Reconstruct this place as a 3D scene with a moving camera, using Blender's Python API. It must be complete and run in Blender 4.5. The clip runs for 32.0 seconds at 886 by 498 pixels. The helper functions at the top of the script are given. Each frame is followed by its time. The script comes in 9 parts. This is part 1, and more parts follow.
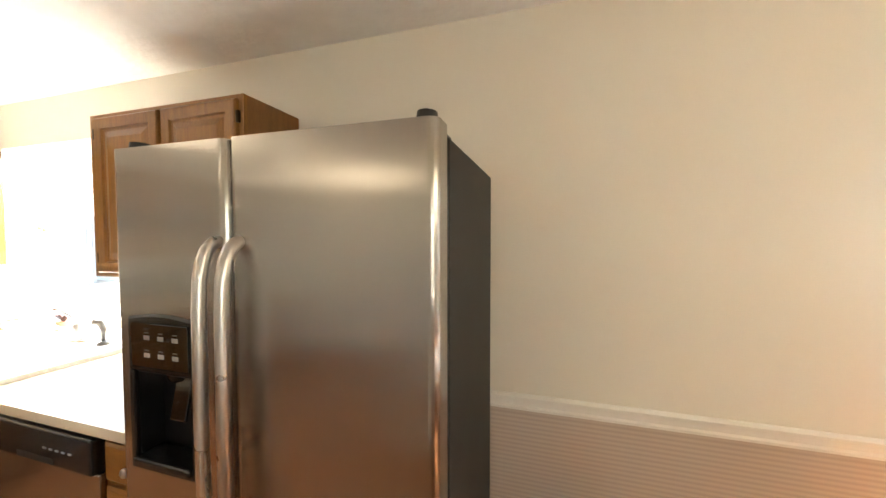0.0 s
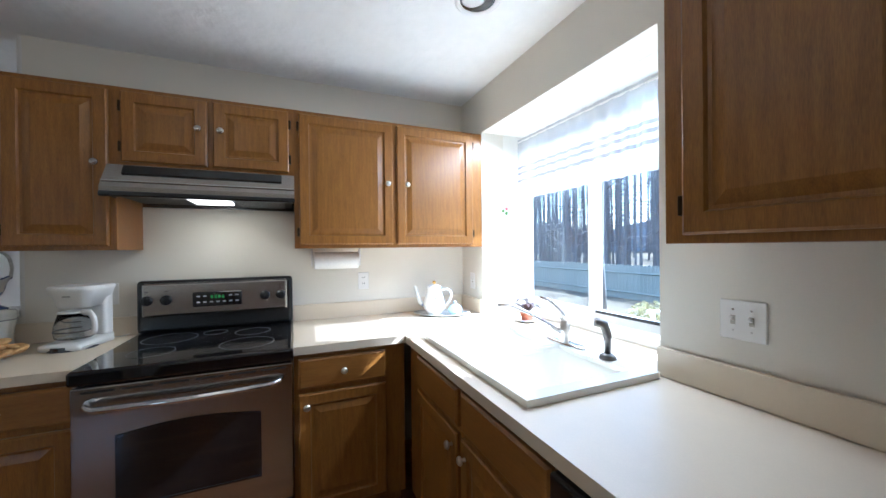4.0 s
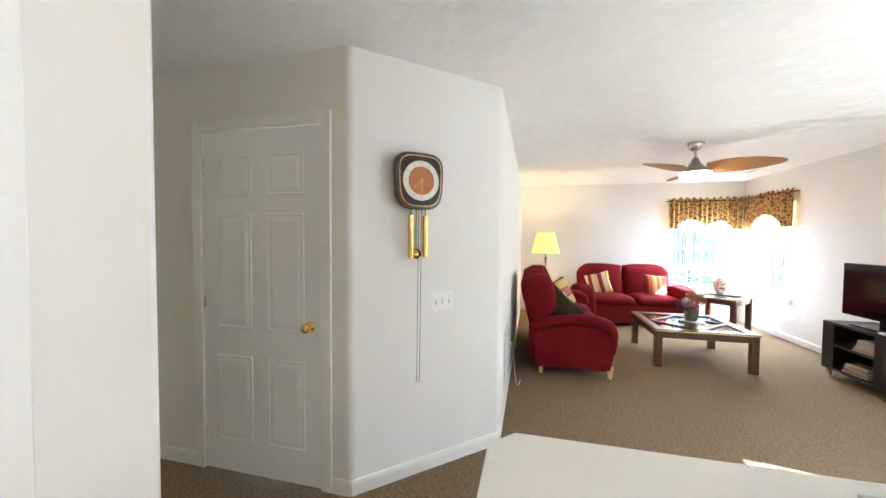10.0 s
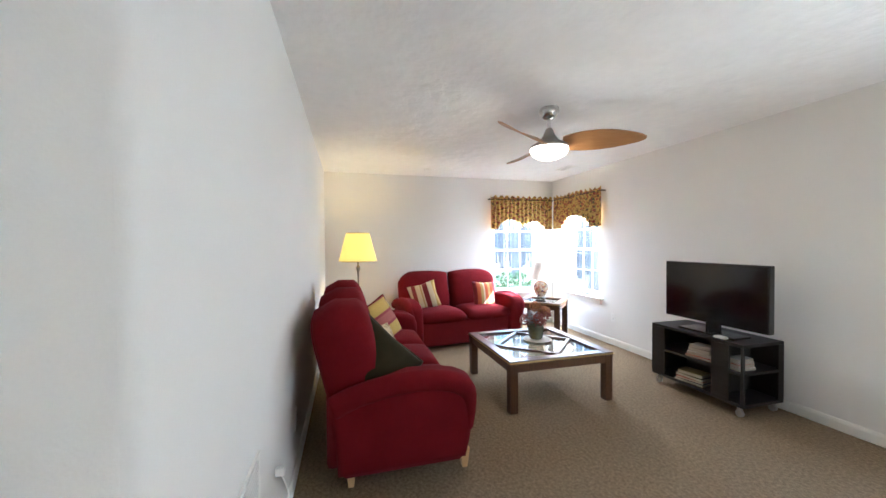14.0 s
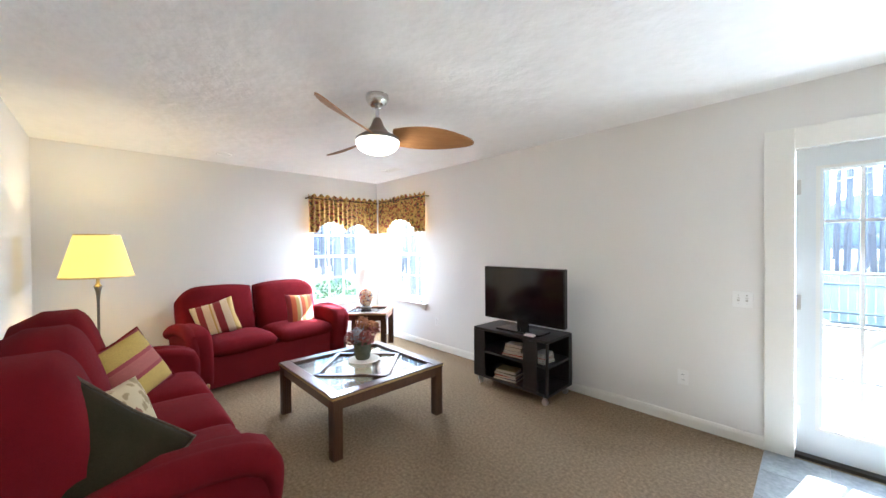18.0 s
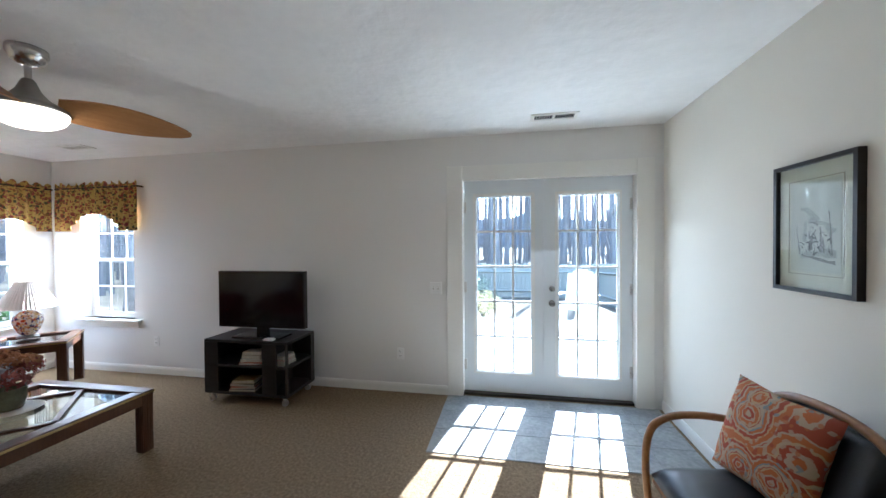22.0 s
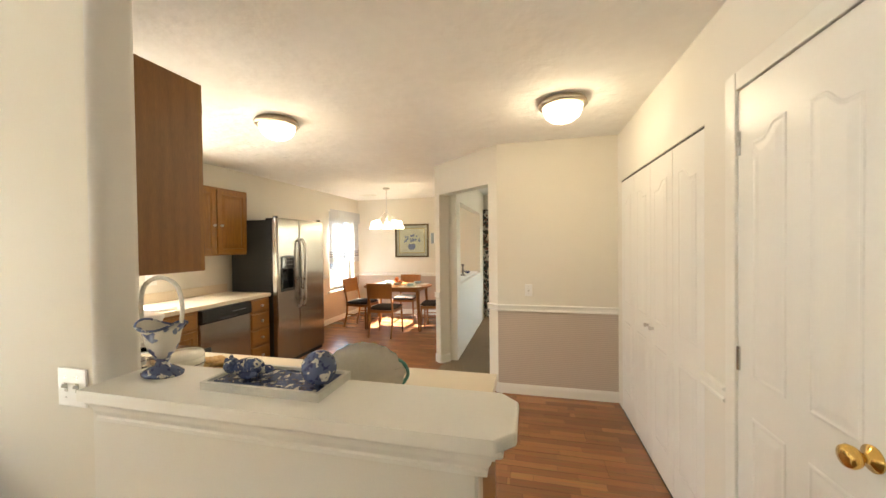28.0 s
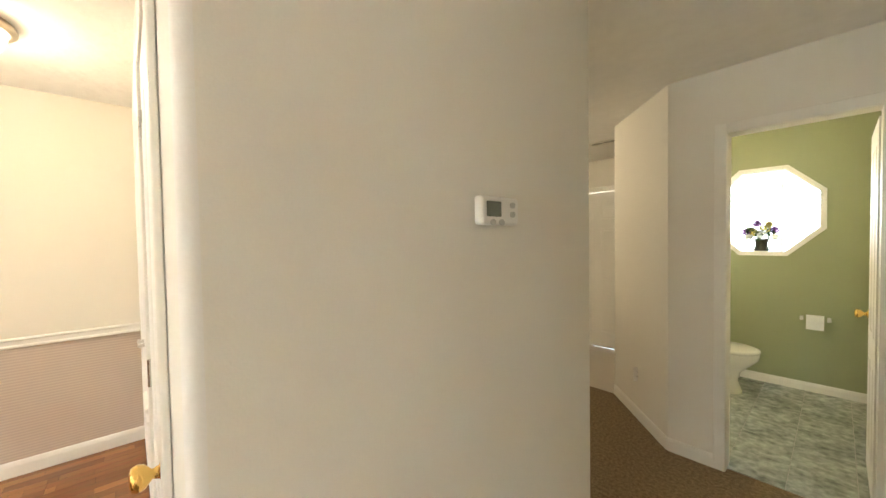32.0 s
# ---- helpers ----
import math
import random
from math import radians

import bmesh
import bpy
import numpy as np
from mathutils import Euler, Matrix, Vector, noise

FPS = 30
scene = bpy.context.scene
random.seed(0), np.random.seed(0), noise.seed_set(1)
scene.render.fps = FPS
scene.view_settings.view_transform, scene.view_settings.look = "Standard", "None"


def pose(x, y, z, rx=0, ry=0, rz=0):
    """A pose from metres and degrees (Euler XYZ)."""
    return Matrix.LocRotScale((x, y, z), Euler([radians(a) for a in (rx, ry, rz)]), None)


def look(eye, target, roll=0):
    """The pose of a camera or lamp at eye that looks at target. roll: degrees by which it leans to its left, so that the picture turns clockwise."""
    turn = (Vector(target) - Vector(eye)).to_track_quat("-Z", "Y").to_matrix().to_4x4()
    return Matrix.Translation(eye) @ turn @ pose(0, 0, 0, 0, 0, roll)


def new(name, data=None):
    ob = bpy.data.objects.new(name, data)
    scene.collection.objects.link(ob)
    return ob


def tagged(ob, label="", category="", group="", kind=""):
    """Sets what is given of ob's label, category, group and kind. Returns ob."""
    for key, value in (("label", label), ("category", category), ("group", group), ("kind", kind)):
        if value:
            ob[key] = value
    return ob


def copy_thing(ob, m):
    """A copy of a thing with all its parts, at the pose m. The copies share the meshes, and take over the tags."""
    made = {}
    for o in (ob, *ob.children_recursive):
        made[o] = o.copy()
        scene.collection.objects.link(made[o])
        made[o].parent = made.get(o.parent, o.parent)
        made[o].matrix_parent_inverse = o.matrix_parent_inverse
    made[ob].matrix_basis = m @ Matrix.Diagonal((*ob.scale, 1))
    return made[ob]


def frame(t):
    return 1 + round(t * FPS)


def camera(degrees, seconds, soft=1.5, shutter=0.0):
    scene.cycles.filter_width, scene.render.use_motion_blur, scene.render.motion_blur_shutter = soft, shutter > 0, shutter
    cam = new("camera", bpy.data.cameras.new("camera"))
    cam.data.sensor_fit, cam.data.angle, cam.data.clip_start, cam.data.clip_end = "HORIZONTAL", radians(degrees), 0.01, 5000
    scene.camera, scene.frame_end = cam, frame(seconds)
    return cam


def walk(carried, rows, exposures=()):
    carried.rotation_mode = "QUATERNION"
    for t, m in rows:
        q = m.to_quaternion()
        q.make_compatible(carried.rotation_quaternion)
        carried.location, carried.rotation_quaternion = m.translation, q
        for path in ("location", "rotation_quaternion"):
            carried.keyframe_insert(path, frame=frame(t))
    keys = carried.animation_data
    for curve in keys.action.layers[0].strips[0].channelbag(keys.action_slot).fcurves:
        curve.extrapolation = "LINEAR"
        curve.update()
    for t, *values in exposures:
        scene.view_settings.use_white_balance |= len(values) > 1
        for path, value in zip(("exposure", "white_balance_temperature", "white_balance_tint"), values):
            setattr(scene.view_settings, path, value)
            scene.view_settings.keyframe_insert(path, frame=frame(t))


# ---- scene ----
cam = camera(103.0, 32.0)
PATH = [
    (0, (1.437, 1.108, 1.563), (0.852, 3.019, 1.485), -0.1),
    (0.5, (1.356, 1.073, 1.536), (0.348, 2.799, 1.478), 0.1),
    (1, (1.277, 1.087, 1.501), (-0.052, 2.581, 1.445), 0.1),
    (1.5, (1.136, 1.171, 1.487), (-0.387, 2.467, 1.433), 0.3),
    (2, (0.928, 1.261, 1.463), (-0.668, 2.464, 1.408), 0.5),
    (2.5, (0.709, 1.32, 1.448), (-0.953, 2.43, 1.381), 0.4),
    (4.5, (-0.288, 1.355, 1.356), (-2.187, 1.984, 1.359), -0.6),
    (5, (-0.528, 1.224, 1.373), (-2.481, 1.653, 1.366), -0.4),
    (5.5, (-0.666, 1.041, 1.388), (-2.658, 1.215, 1.369), -0.1),
    (6, (-0.738, 0.83, 1.44), (-2.736, 0.765, 1.369), 0.1),
    (6.5, (-0.805, 0.626, 1.412), (-2.784, 0.335, 1.369), 0.7),
    (7, (-0.89, 0.449, 1.402), (-2.818, -0.079, 1.349), 0.5),
    (7.5, (-1.031, 0.235, 1.383), (-2.894, -0.488, 1.331), 0.5),
    (8, (-1.176, 0.059, 1.373), (-2.974, -0.814, 1.313), 0.3),
    (8.5, (-1.298, -0.281, 1.39), (-3.106, -1.134, 1.34), 0.2),
    (9, (-1.507, -0.538, 1.409), (-3.325, -1.371, 1.351), 0.1),
    (9.5, (-1.738, -0.768, 1.418), (-3.613, -1.459, 1.357), 0.2),
    (9.75, (-1.785, -0.950, 1.434), (-3.693, -1.535, 1.365), 0.0),
    (9.87, (-1.86, -1.005, 1.437), (-3.783, -1.540, 1.373), 0.1),
    (10, (-1.99, -1.012, 1.43), (-3.929, -1.5, 1.363), 0.4),
    (10.5, (-2.255, -1.184, 1.414), (-4.232, -1.479, 1.355), 0.2),
    (11, (-2.527, -1.291, 1.415), (-4.517, -1.486, 1.359), 0.0),
    (11.5, (-2.802, -1.36, 1.419), (-4.801, -1.425, 1.369), 0.1),
    (12, (-2.993, -1.342, 1.427), (-4.991, -1.267, 1.385), -0.4),
    (12.5, (-3.216, -1.214, 1.423), (-5.207, -1.029, 1.383), -0.7),
    (13, (-3.373, -1.077, 1.414), (-5.354, -0.804, 1.374), -0.6),
    (13.5, (-3.58, -0.999, 1.389), (-5.534, -0.575, 1.355), -0.4),
    (14, (-3.777, -0.909, 1.382), (-5.707, -0.383, 1.35), -0.4),
    (14.5, (-4.001, -0.787, 1.379), (-5.902, -0.167, 1.347), -0.4),
    (16.5, (-4.268, -0.737, 1.39), (-5.98, 0.298, 1.386), -0.1),
    (17, (-4.256, -0.72, 1.381), (-5.896, 0.425, 1.378), -0.2),
    (17.5, (-4.223, -0.729, 1.408), (-5.771, 0.538, 1.388), -0.4),
    (18, (-4.199, -0.701, 1.411), (-5.649, 0.676, 1.391), -0.4),
    (18.5, (-4.188, -0.686, 1.412), (-5.524, 0.802, 1.389), -0.3),
    (19, (-4.165, -0.679, 1.402), (-5.378, 0.911, 1.383), -0.3),
    (19.5, (-4.153, -0.663, 1.42), (-5.24, 1.015, 1.388), -0.5),
    (20, (-4.136, -0.678, 1.437), (-5.091, 1.078, 1.391), -0.5),
    (20.5, (-4.088, -0.655, 1.432), (-4.905, 1.17, 1.39), -0.5),
    (21, (-4.016, -0.652, 1.435), (-4.704, 1.225, 1.398), -0.5),
    (21.5, (-3.956, -0.711, 1.428), (-4.473, 1.221, 1.399), -0.5),
    (22, (-3.866, -0.746, 1.435), (-4.229, 1.22, 1.406), -0.4),
    (22.5, (-3.765, -0.772, 1.432), (-3.99, 1.215, 1.405), -0.3),
    (23, (-3.655, -0.818, 1.433), (-3.718, 1.181, 1.406), -0.3),
    (23.5, (-3.595, -0.877, 1.433), (-3.47, 1.119, 1.4), -0.3),
    (24, (-3.559, -0.915, 1.434), (-3.249, 1.06, 1.4), -0.3),
    (24.5, (-3.513, -0.959, 1.432), (-3.025, 0.981, 1.401), -0.2),
    (26.5, (-3.347, -1.094, 1.474), (-1.989, 0.375, 1.434), -0.7),
    (27, (-3.327, -1.089, 1.482), (-1.69, 0.06, 1.44), -0.6),
    (27.5, (-3.313, -1.097, 1.472), (-1.492, -0.27, 1.44), -0.6),
    (28, (-3.311, -1.109, 1.47), (-1.369, -0.631, 1.441), -0.7),
    (28.5, (-3.325, -1.118, 1.482), (-1.33, -0.975, 1.446), -0.8),
    (29, (-3.335, -1.156, 1.473), (-1.339, -1.284, 1.437), -0.7),
    (29.5, (-3.348, -1.19, 1.464), (-1.384, -1.569, 1.429), -0.8),
    (30, (-3.356, -1.231, 1.462), (-1.459, -1.864, 1.42), -0.9),
    (30.5, (-3.35, -1.322, 1.459), (-1.545, -2.182, 1.414), -0.9),
    (31, (-3.332, -1.443, 1.458), (-1.629, -2.491, 1.413), -0.9),
    (31.5, (-3.302, -1.644, 1.46), (-1.693, -2.831, 1.407), -1.1),
    (32, (-3.252, -1.839, 1.447), (-1.761, -3.171, 1.392), -0.9),
]
EXPOSURES = [(0, 4.4, 6450, 10), (1, 3.85, 5600, 10), (1.5, 3.7, 5500, 10), (2, 3.65, 5400, 10), (2.5, 3.45, 5300, 10), (4.5, 2.45, 4900, 8), (5, 2.25, 5000, 8), (6, 2.65, 5200, 8), (7, 3.9, 5800, 8), (8, 4.55, 5800, 8), (9, 4.8, 5650, 8), (10, 4.8, 5500, 8), (11, 4.85, 5280, 8), (12, 4.7, 5130, 8), (13, 4.5, 5070, 8), (14, 4.25, 5290, 8), (17, 4.45, 5450, 9), (18, 4.38, 5250, 8), (19, 4.2, 5250, 8), (20, 3.65, 4990, 8), (21, 3.38, 5190, 8), (22, 3.25, 5160, 8), (23, 3.35, 5400, 8), (24, 3.48, 5700, 8), (27, 3.85, 6880, 8), (28, 4.35, 7080, 8), (29, 4.48, 6980, 8), (30, 4.62, 6880, 8), (31, 4.75, 6750, 8), (32, 5.1, 6800, 8)]
walk(cam, [(t, look(eye, target, roll)) for t, eye, target, roll in PATH], EXPOSURES)

# ---- world, sun and large lights ----
SUN_WAY = Vector((-0.27, -1.24, -1.0)).normalized()
world = bpy.data.worlds.new("world")
scene.world = world
world.use_nodes = True
wn = world.node_tree.nodes
wl = world.node_tree.links
sky = wn.new("ShaderNodeTexSky")
sky.sky_type = "NISHITA"
sky.sun_disc = False
sky.sun_elevation = radians(38)
sky.sun_rotation = radians(12)
wn["Background"].inputs["Strength"].default_value = 0.15
wl.new(sky.outputs["Color"], wn["Background"].inputs["Color"])
sun_data = bpy.data.lights.new("sun", "SUN")
sun_data.energy, sun_data.angle, sun_data.color = 5.0, radians(0.5), (1.0, 0.97, 0.93)
sun = new("sun", sun_data)
sun.matrix_world = look((0, 0, 0), SUN_WAY)


def area_light(name, eye, target, w, h, power, color=(1, 1, 1)):
    d = bpy.data.lights.new(name, "AREA")
    d.shape, d.size, d.size_y, d.energy, d.color = "RECTANGLE", w, h, power, color
    o = new(name, d)
    o.matrix_world = look(eye, target)
    return o


def point_light(name, at, power, radius=0.05, color=(1.0, 0.82, 0.6)):
    d = bpy.data.lights.new(name, "POINT")
    d.energy, d.color, d.shadow_soft_size = power, color, radius
    o = new(name, d)
    o.location = at
    return o


SKYLIGHT = (0.95, 0.97, 1.0)
area_light("skylight_living_west", (-9.27, 1.865, 1.80), (-8.27, 1.865, 0.95), 0.78, 0.22, 4.8, SKYLIGHT)
area_light("skylight_kitchen", (-1.50, 2.60, 2.08), (-1.50, 2.28, 1.10), 1.10, 0.12, 3.0, SKYLIGHT)
area_light("skylight_sitting", (3.83, -1.45, 1.30), (2.80, -1.45, 0.9), 1.0, 1.1, 0.7, (1.0, 0.90, 0.76))
area_light("skylight_french_doors", (-3.535, 2.68, 1.30), (-3.535, 1.60, 0.30), 1.3, 1.5, 1.0, SKYLIGHT)
area_light("skylight_living_north", (-8.405, 2.63, 1.80), (-8.405, 1.63, 0.95), 0.70, 0.22, 4.8, SKYLIGHT)


# ---- materials ----
def mat(name, color, rough=0.6, metal=0.0, var=0.06, scale=6.0, fine=90.0, bump=0.0, bscale=60.0, spec=0.5,
        stretch=(1, 1, 1), coat=0.0, color2=None, emit=0.0, emit_color=None, trans=0.0, rvar=0.05, rand=False):
    m = bpy.data.materials.new(name)
    m.use_nodes = True
    n, l = m.node_tree.nodes, m.node_tree.links
    b = n["Principled BSDF"]
    b.inputs["Roughness"].default_value = rough
    b.inputs["Metallic"].default_value = metal
    b.inputs["Specular IOR Level"].default_value = spec
    b.inputs["Coat Weight"].default_value = coat
    b.inputs["Transmission Weight"].default_value = trans
    tc = n.new("ShaderNodeTexCoord")
    mp = n.new("ShaderNodeMapping")
    mp.inputs["Scale"].default_value = stretch
    l.new(tc.outputs["Object"], mp.inputs["Vector"])
    if rand:
        oi = n.new("ShaderNodeObjectInfo")
        sc = n.new("ShaderNodeMath")
        sc.operation = "MULTIPLY"
        sc.inputs[1].default_value = 31.7
        l.new(oi.outputs["Random"], sc.inputs[0])
        co = n.new("ShaderNodeCombineXYZ")
        l.new(sc.outputs[0], co.inputs["X"])
        l.new(sc.outputs[0], co.inputs["Z"])
        l.new(co.outputs[0], mp.inputs["Location"])
    n1 = n.new("ShaderNodeTexNoise")
    n1.inputs["Scale"].default_value, n1.inputs["Detail"].default_value = scale, 5
    n2 = n.new("ShaderNodeTexNoise")
    n2.inputs["Scale"].default_value, n2.inputs["Detail"].default_value = fine, 3
    for t in (n1, n2):
        l.new(mp.outputs["Vector"], t.inputs["Vector"])
    add = n.new("ShaderNodeMath")
    add.operation = "ADD"
    l.new(n1.outputs["Fac"], add.inputs[0])
    l.new(n2.outputs["Fac"], add.inputs[1])
    half = n.new("ShaderNodeMapRange")
    half.inputs["From Min"].default_value, half.inputs["From Max"].default_value = 0.6, 1.4
    l.new(add.outputs[0], half.inputs["Value"])
    ramp = n.new("ShaderNodeMix")
    ramp.data_type = "RGBA"
    c = Vector(color)
    lo, hi = (c * (1 - var), c * (1 + var)) if color2 is None else (c, Vector(color2))
    ramp.inputs["A"].default_value = (*[min(1, max(0, v)) for v in lo], 1)
    ramp.inputs["B"].default_value = (*[min(1, max(0, v)) for v in hi], 1)
    l.new(half.outputs["Result"], ramp.inputs["Factor"])
    l.new(ramp.outputs["Result"], b.inputs["Base Color"])
    rr = n.new("ShaderNodeMapRange")
    rr.inputs["To Min"].default_value, rr.inputs["To Max"].default_value = max(0.02, rough - rvar), min(1, rough + rvar)
    l.new(n1.outputs["Fac"], rr.inputs["Value"])
    l.new(rr.outputs["Result"], b.inputs["Roughness"])
    if bump:
        n3 = n.new("ShaderNodeTexNoise")
        n3.inputs["Scale"].default_value, n3.inputs["Detail"].default_value = bscale, 4
        l.new(mp.outputs["Vector"], n3.inputs["Vector"])
        bp = n.new("ShaderNodeBump")
        bp.inputs["Strength"].default_value, bp.inputs["Distance"].default_value = bump, 0.01
        l.new(n3.outputs["Fac"], bp.inputs["Height"])
        l.new(bp.outputs["Normal"], b.inputs["Normal"])
    if emit:
        b.inputs["Emission Strength"].default_value = emit
        b.inputs["Emission Color"].default_value = (*(emit_color or color), 1)
    return m


def glass(name, tint=(1, 1, 1), rough=0.0):
    m = bpy.data.materials.new(name)
    m.use_nodes = True
    b = m.node_tree.nodes["Principled BSDF"]
    b.inputs["Base Color"].default_value = (*tint, 1)
    b.inputs["Transmission Weight"].default_value = 1.0
    b.inputs["Roughness"].default_value = rough
    b.inputs["IOR"].default_value = 1.45
    return m


M = {}
M["wall"] = mat("wall_paint", (0.77, 0.74, 0.67), 0.75, var=0.02, scale=1.5, fine=200, bump=0.06, bscale=180)
M["wall_living"] = mat("wall_paint_living", (0.77, 0.752, 0.715), 0.75, var=0.02, scale=1.5, fine=200, bump=0.06, bscale=180)
M["wall_kitchen"] = mat("wall_paint_kitchen", (0.74, 0.70, 0.61), 0.7, var=0.02, scale=1.5, fine=200, bump=0.06, bscale=180)
M["wall_green"] = mat("wall_paint_green", (0.31, 0.335, 0.19), 0.7, var=0.03, scale=1.5, fine=200, bump=0.05, bscale=180)
M["ceiling"] = mat("ceiling_texture", (0.86, 0.85, 0.825), 0.85, var=0.035, scale=4, fine=14, bump=1.0, bscale=7.5)
for nd in M["ceiling"].node_tree.nodes:
    if nd.type == "BUMP":
        nd.inputs["Distance"].default_value = 0.013
M["trim"] = mat("white_trim", (0.80, 0.78, 0.72), 0.35, var=0.015, scale=3, fine=80)
M["door"] = mat("white_door_paint", (0.80, 0.79, 0.75), 0.32, var=0.015, scale=3, fine=80)
M["carpet"] = mat("carpet_beige", (0.098, 0.066, 0.034), 0.95, scale=52, fine=190, color2=(0.362, 0.264, 0.16), bump=1.0, bscale=150, spec=0.1)
M["oak"] = mat("oak_cabinet", (0.17, 0.066, 0.009), 0.38, scale=5, fine=45, color2=(0.33, 0.145, 0.021), stretch=(14, 14, 1.2), bump=0.05, bscale=20)
M["laminate"] = mat("counter_laminate", (0.72, 0.62, 0.47), 0.35, var=0.04, scale=8, fine=300)
M["steel"] = mat("brushed_steel", (0.42, 0.39, 0.355), 0.23, metal=1.0, var=0.05, scale=4, fine=60, stretch=(2, 2, 120), rvar=0.06)
sn, sl = M["steel"].node_tree.nodes, M["steel"].node_tree.links
tg = sn.new("ShaderNodeTangent")
tg.direction_type, tg.axis = "RADIAL", "Z"
sn["Principled BSDF"].inputs["Anisotropic"].default_value = 0.95
sn["Principled BSDF"].inputs["Anisotropic Rotation"].default_value = 0.0
sl.new(tg.outputs[0], sn["Principled BSDF"].inputs["Tangent"])
M["black"] = mat("black_plastic", (0.012, 0.012, 0.013), 0.25, var=0.1)
M["red_fabric"] = mat("red_fabric", (0.105, 0.005, 0.008), 0.95, scale=5, fine=500, color2=(0.18, 0.010, 0.014), bump=0.25, bscale=500, spec=0.1)
M["dark_wood"] = mat("dark_walnut", (0.055, 0.021, 0.009), 0.3, scale=6, fine=60, color2=(0.12, 0.05, 0.02), stretch=(12, 12, 1.5), coat=0.2)


def pane_glass(name):
    """A thin window pane: clear, with a mirror sheen that grows at grazing angles."""
    m = bpy.data.materials.new(name)
    m.use_nodes = True
    n, l = m.node_tree.nodes, m.node_tree.links
    n.remove(n["Principled BSDF"])
    tr, gl, mx = n.new("ShaderNodeBsdfTransparent"), n.new("ShaderNodeBsdfGlossy"), n.new("ShaderNodeMixShader")
    tr.inputs["Color"].default_value = (0.93, 0.96, 0.95, 1)
    gl.inputs["Roughness"].default_value = 0.0
    lw, pw, ml = n.new("ShaderNodeLayerWeight"), n.new("ShaderNodeMath"), n.new("ShaderNodeMath")
    lw.inputs["Blend"].default_value = 0.5
    pw.operation, ml.operation = "POWER", "MULTIPLY_ADD"
    pw.inputs[1].default_value = 5.0
    ml.inputs[1].default_value, ml.inputs[2].default_value = 0.9, 0.03
    l.new(lw.outputs["Facing"], pw.inputs[0])
    l.new(pw.outputs[0], ml.inputs[0])
    l.new(ml.outputs[0], mx.inputs[0])
    l.new(tr.outputs[0], mx.inputs[1])
    l.new(gl.outputs[0], mx.inputs[2])
    l.new(mx.outputs[0], n["Material Output"].inputs["Surface"])
    return m


M["pane"] = pane_glass("window_pane")


# ---- building helpers ----
def link(name, bm, material, parent=None, smooth=False):
    me = bpy.data.meshes.new(name)
    bmesh.ops.recalc_face_normals(bm, faces=bm.faces)
    bm.to_mesh(me)
    bm.free()
    if smooth:
        me.shade_smooth()
    me.materials.append(material)
    ob = new(name, me)
    if parent:
        ob.parent = parent
    return ob


def part(name, bm, material, parent, label="", smooth=False):
    ob = link(name, bm, material, parent, smooth)
    if label:
        ob["label"] = label
    return ob


def thing(name, at=(0, 0, 0), rz=0, label="", category="", group="", kind=""):
    ob = new(name)
    ob.empty_display_size = 0.05
    ob.matrix_world = pose(*at, 0, 0, rz)
    return tagged(ob, label, category, group, kind)


def structure(name, bm, material, label="", smooth=False):
    return tagged(link(name, bm, material, None, smooth), label, "", "", "structure")


def box(x0, x1, y0, y1, z0, z1, bevel=0.0, seg=2, bm=None):
    out = bm or bmesh.new()
    r = bmesh.ops.create_cube(out, size=1.0)
    vs = r["verts"]
    for v in vs:
        v.co = Vector(((x0 + x1) / 2 + v.co.x * (x1 - x0), (y0 + y1) / 2 + v.co.y * (y1 - y0), (z0 + z1) / 2 + v.co.z * (z1 - z0)))
    if bevel:
        es = list({e for v in vs for e in v.link_edges})
        bmesh.ops.bevel(out, geom=es, offset=bevel, segments=seg, affect="EDGES", profile=0.5)
    return out


def turned(bm, m):
    bm.transform(m)
    return bm


def cyl(r0, r1, z0, z1, seg=24, at=(0, 0), bm=None, m=None):
    out = bm or bmesh.new()
    r = bmesh.ops.create_cone(out, cap_ends=True, segments=seg, radius1=r0, radius2=r1, depth=z1 - z0)
    t = Matrix.Translation((at[0], at[1], (z0 + z1) / 2))
    if m is not None:
        t = m @ t
    bmesh.ops.transform(out, matrix=t, verts=r["verts"])
    return out


def lathe(profile, seg=32, bm=None, m=None):
    """Profile: (radius, height) pairs, turned about z."""
    out = bm or bmesh.new()
    rings = []
    for r, z in profile:
        if r < 1e-5:
            rings.append([out.verts.new((0, 0, z))])
        else:
            rings.append([out.verts.new((r * math.cos(2 * math.pi * i / seg), r * math.sin(2 * math.pi * i / seg), z)) for i in range(seg)])
    for a, b in zip(rings, rings[1:]):
        for i in range(seg):
            j = (i + 1) % seg
            if len(a) == 1 and len(b) == 1:
                continue
            if len(a) == 1:
                out.faces.new((a[0], b[j], b[i]))
            elif len(b) == 1:
                out.faces.new((a[i], a[j], b[0]))
            else:
                out.faces.new((a[i], a[j], b[j], b[i]))
    if m is not None:
        bmesh.ops.transform(out, matrix=m, verts=[v for g in rings for v in g])
    return out


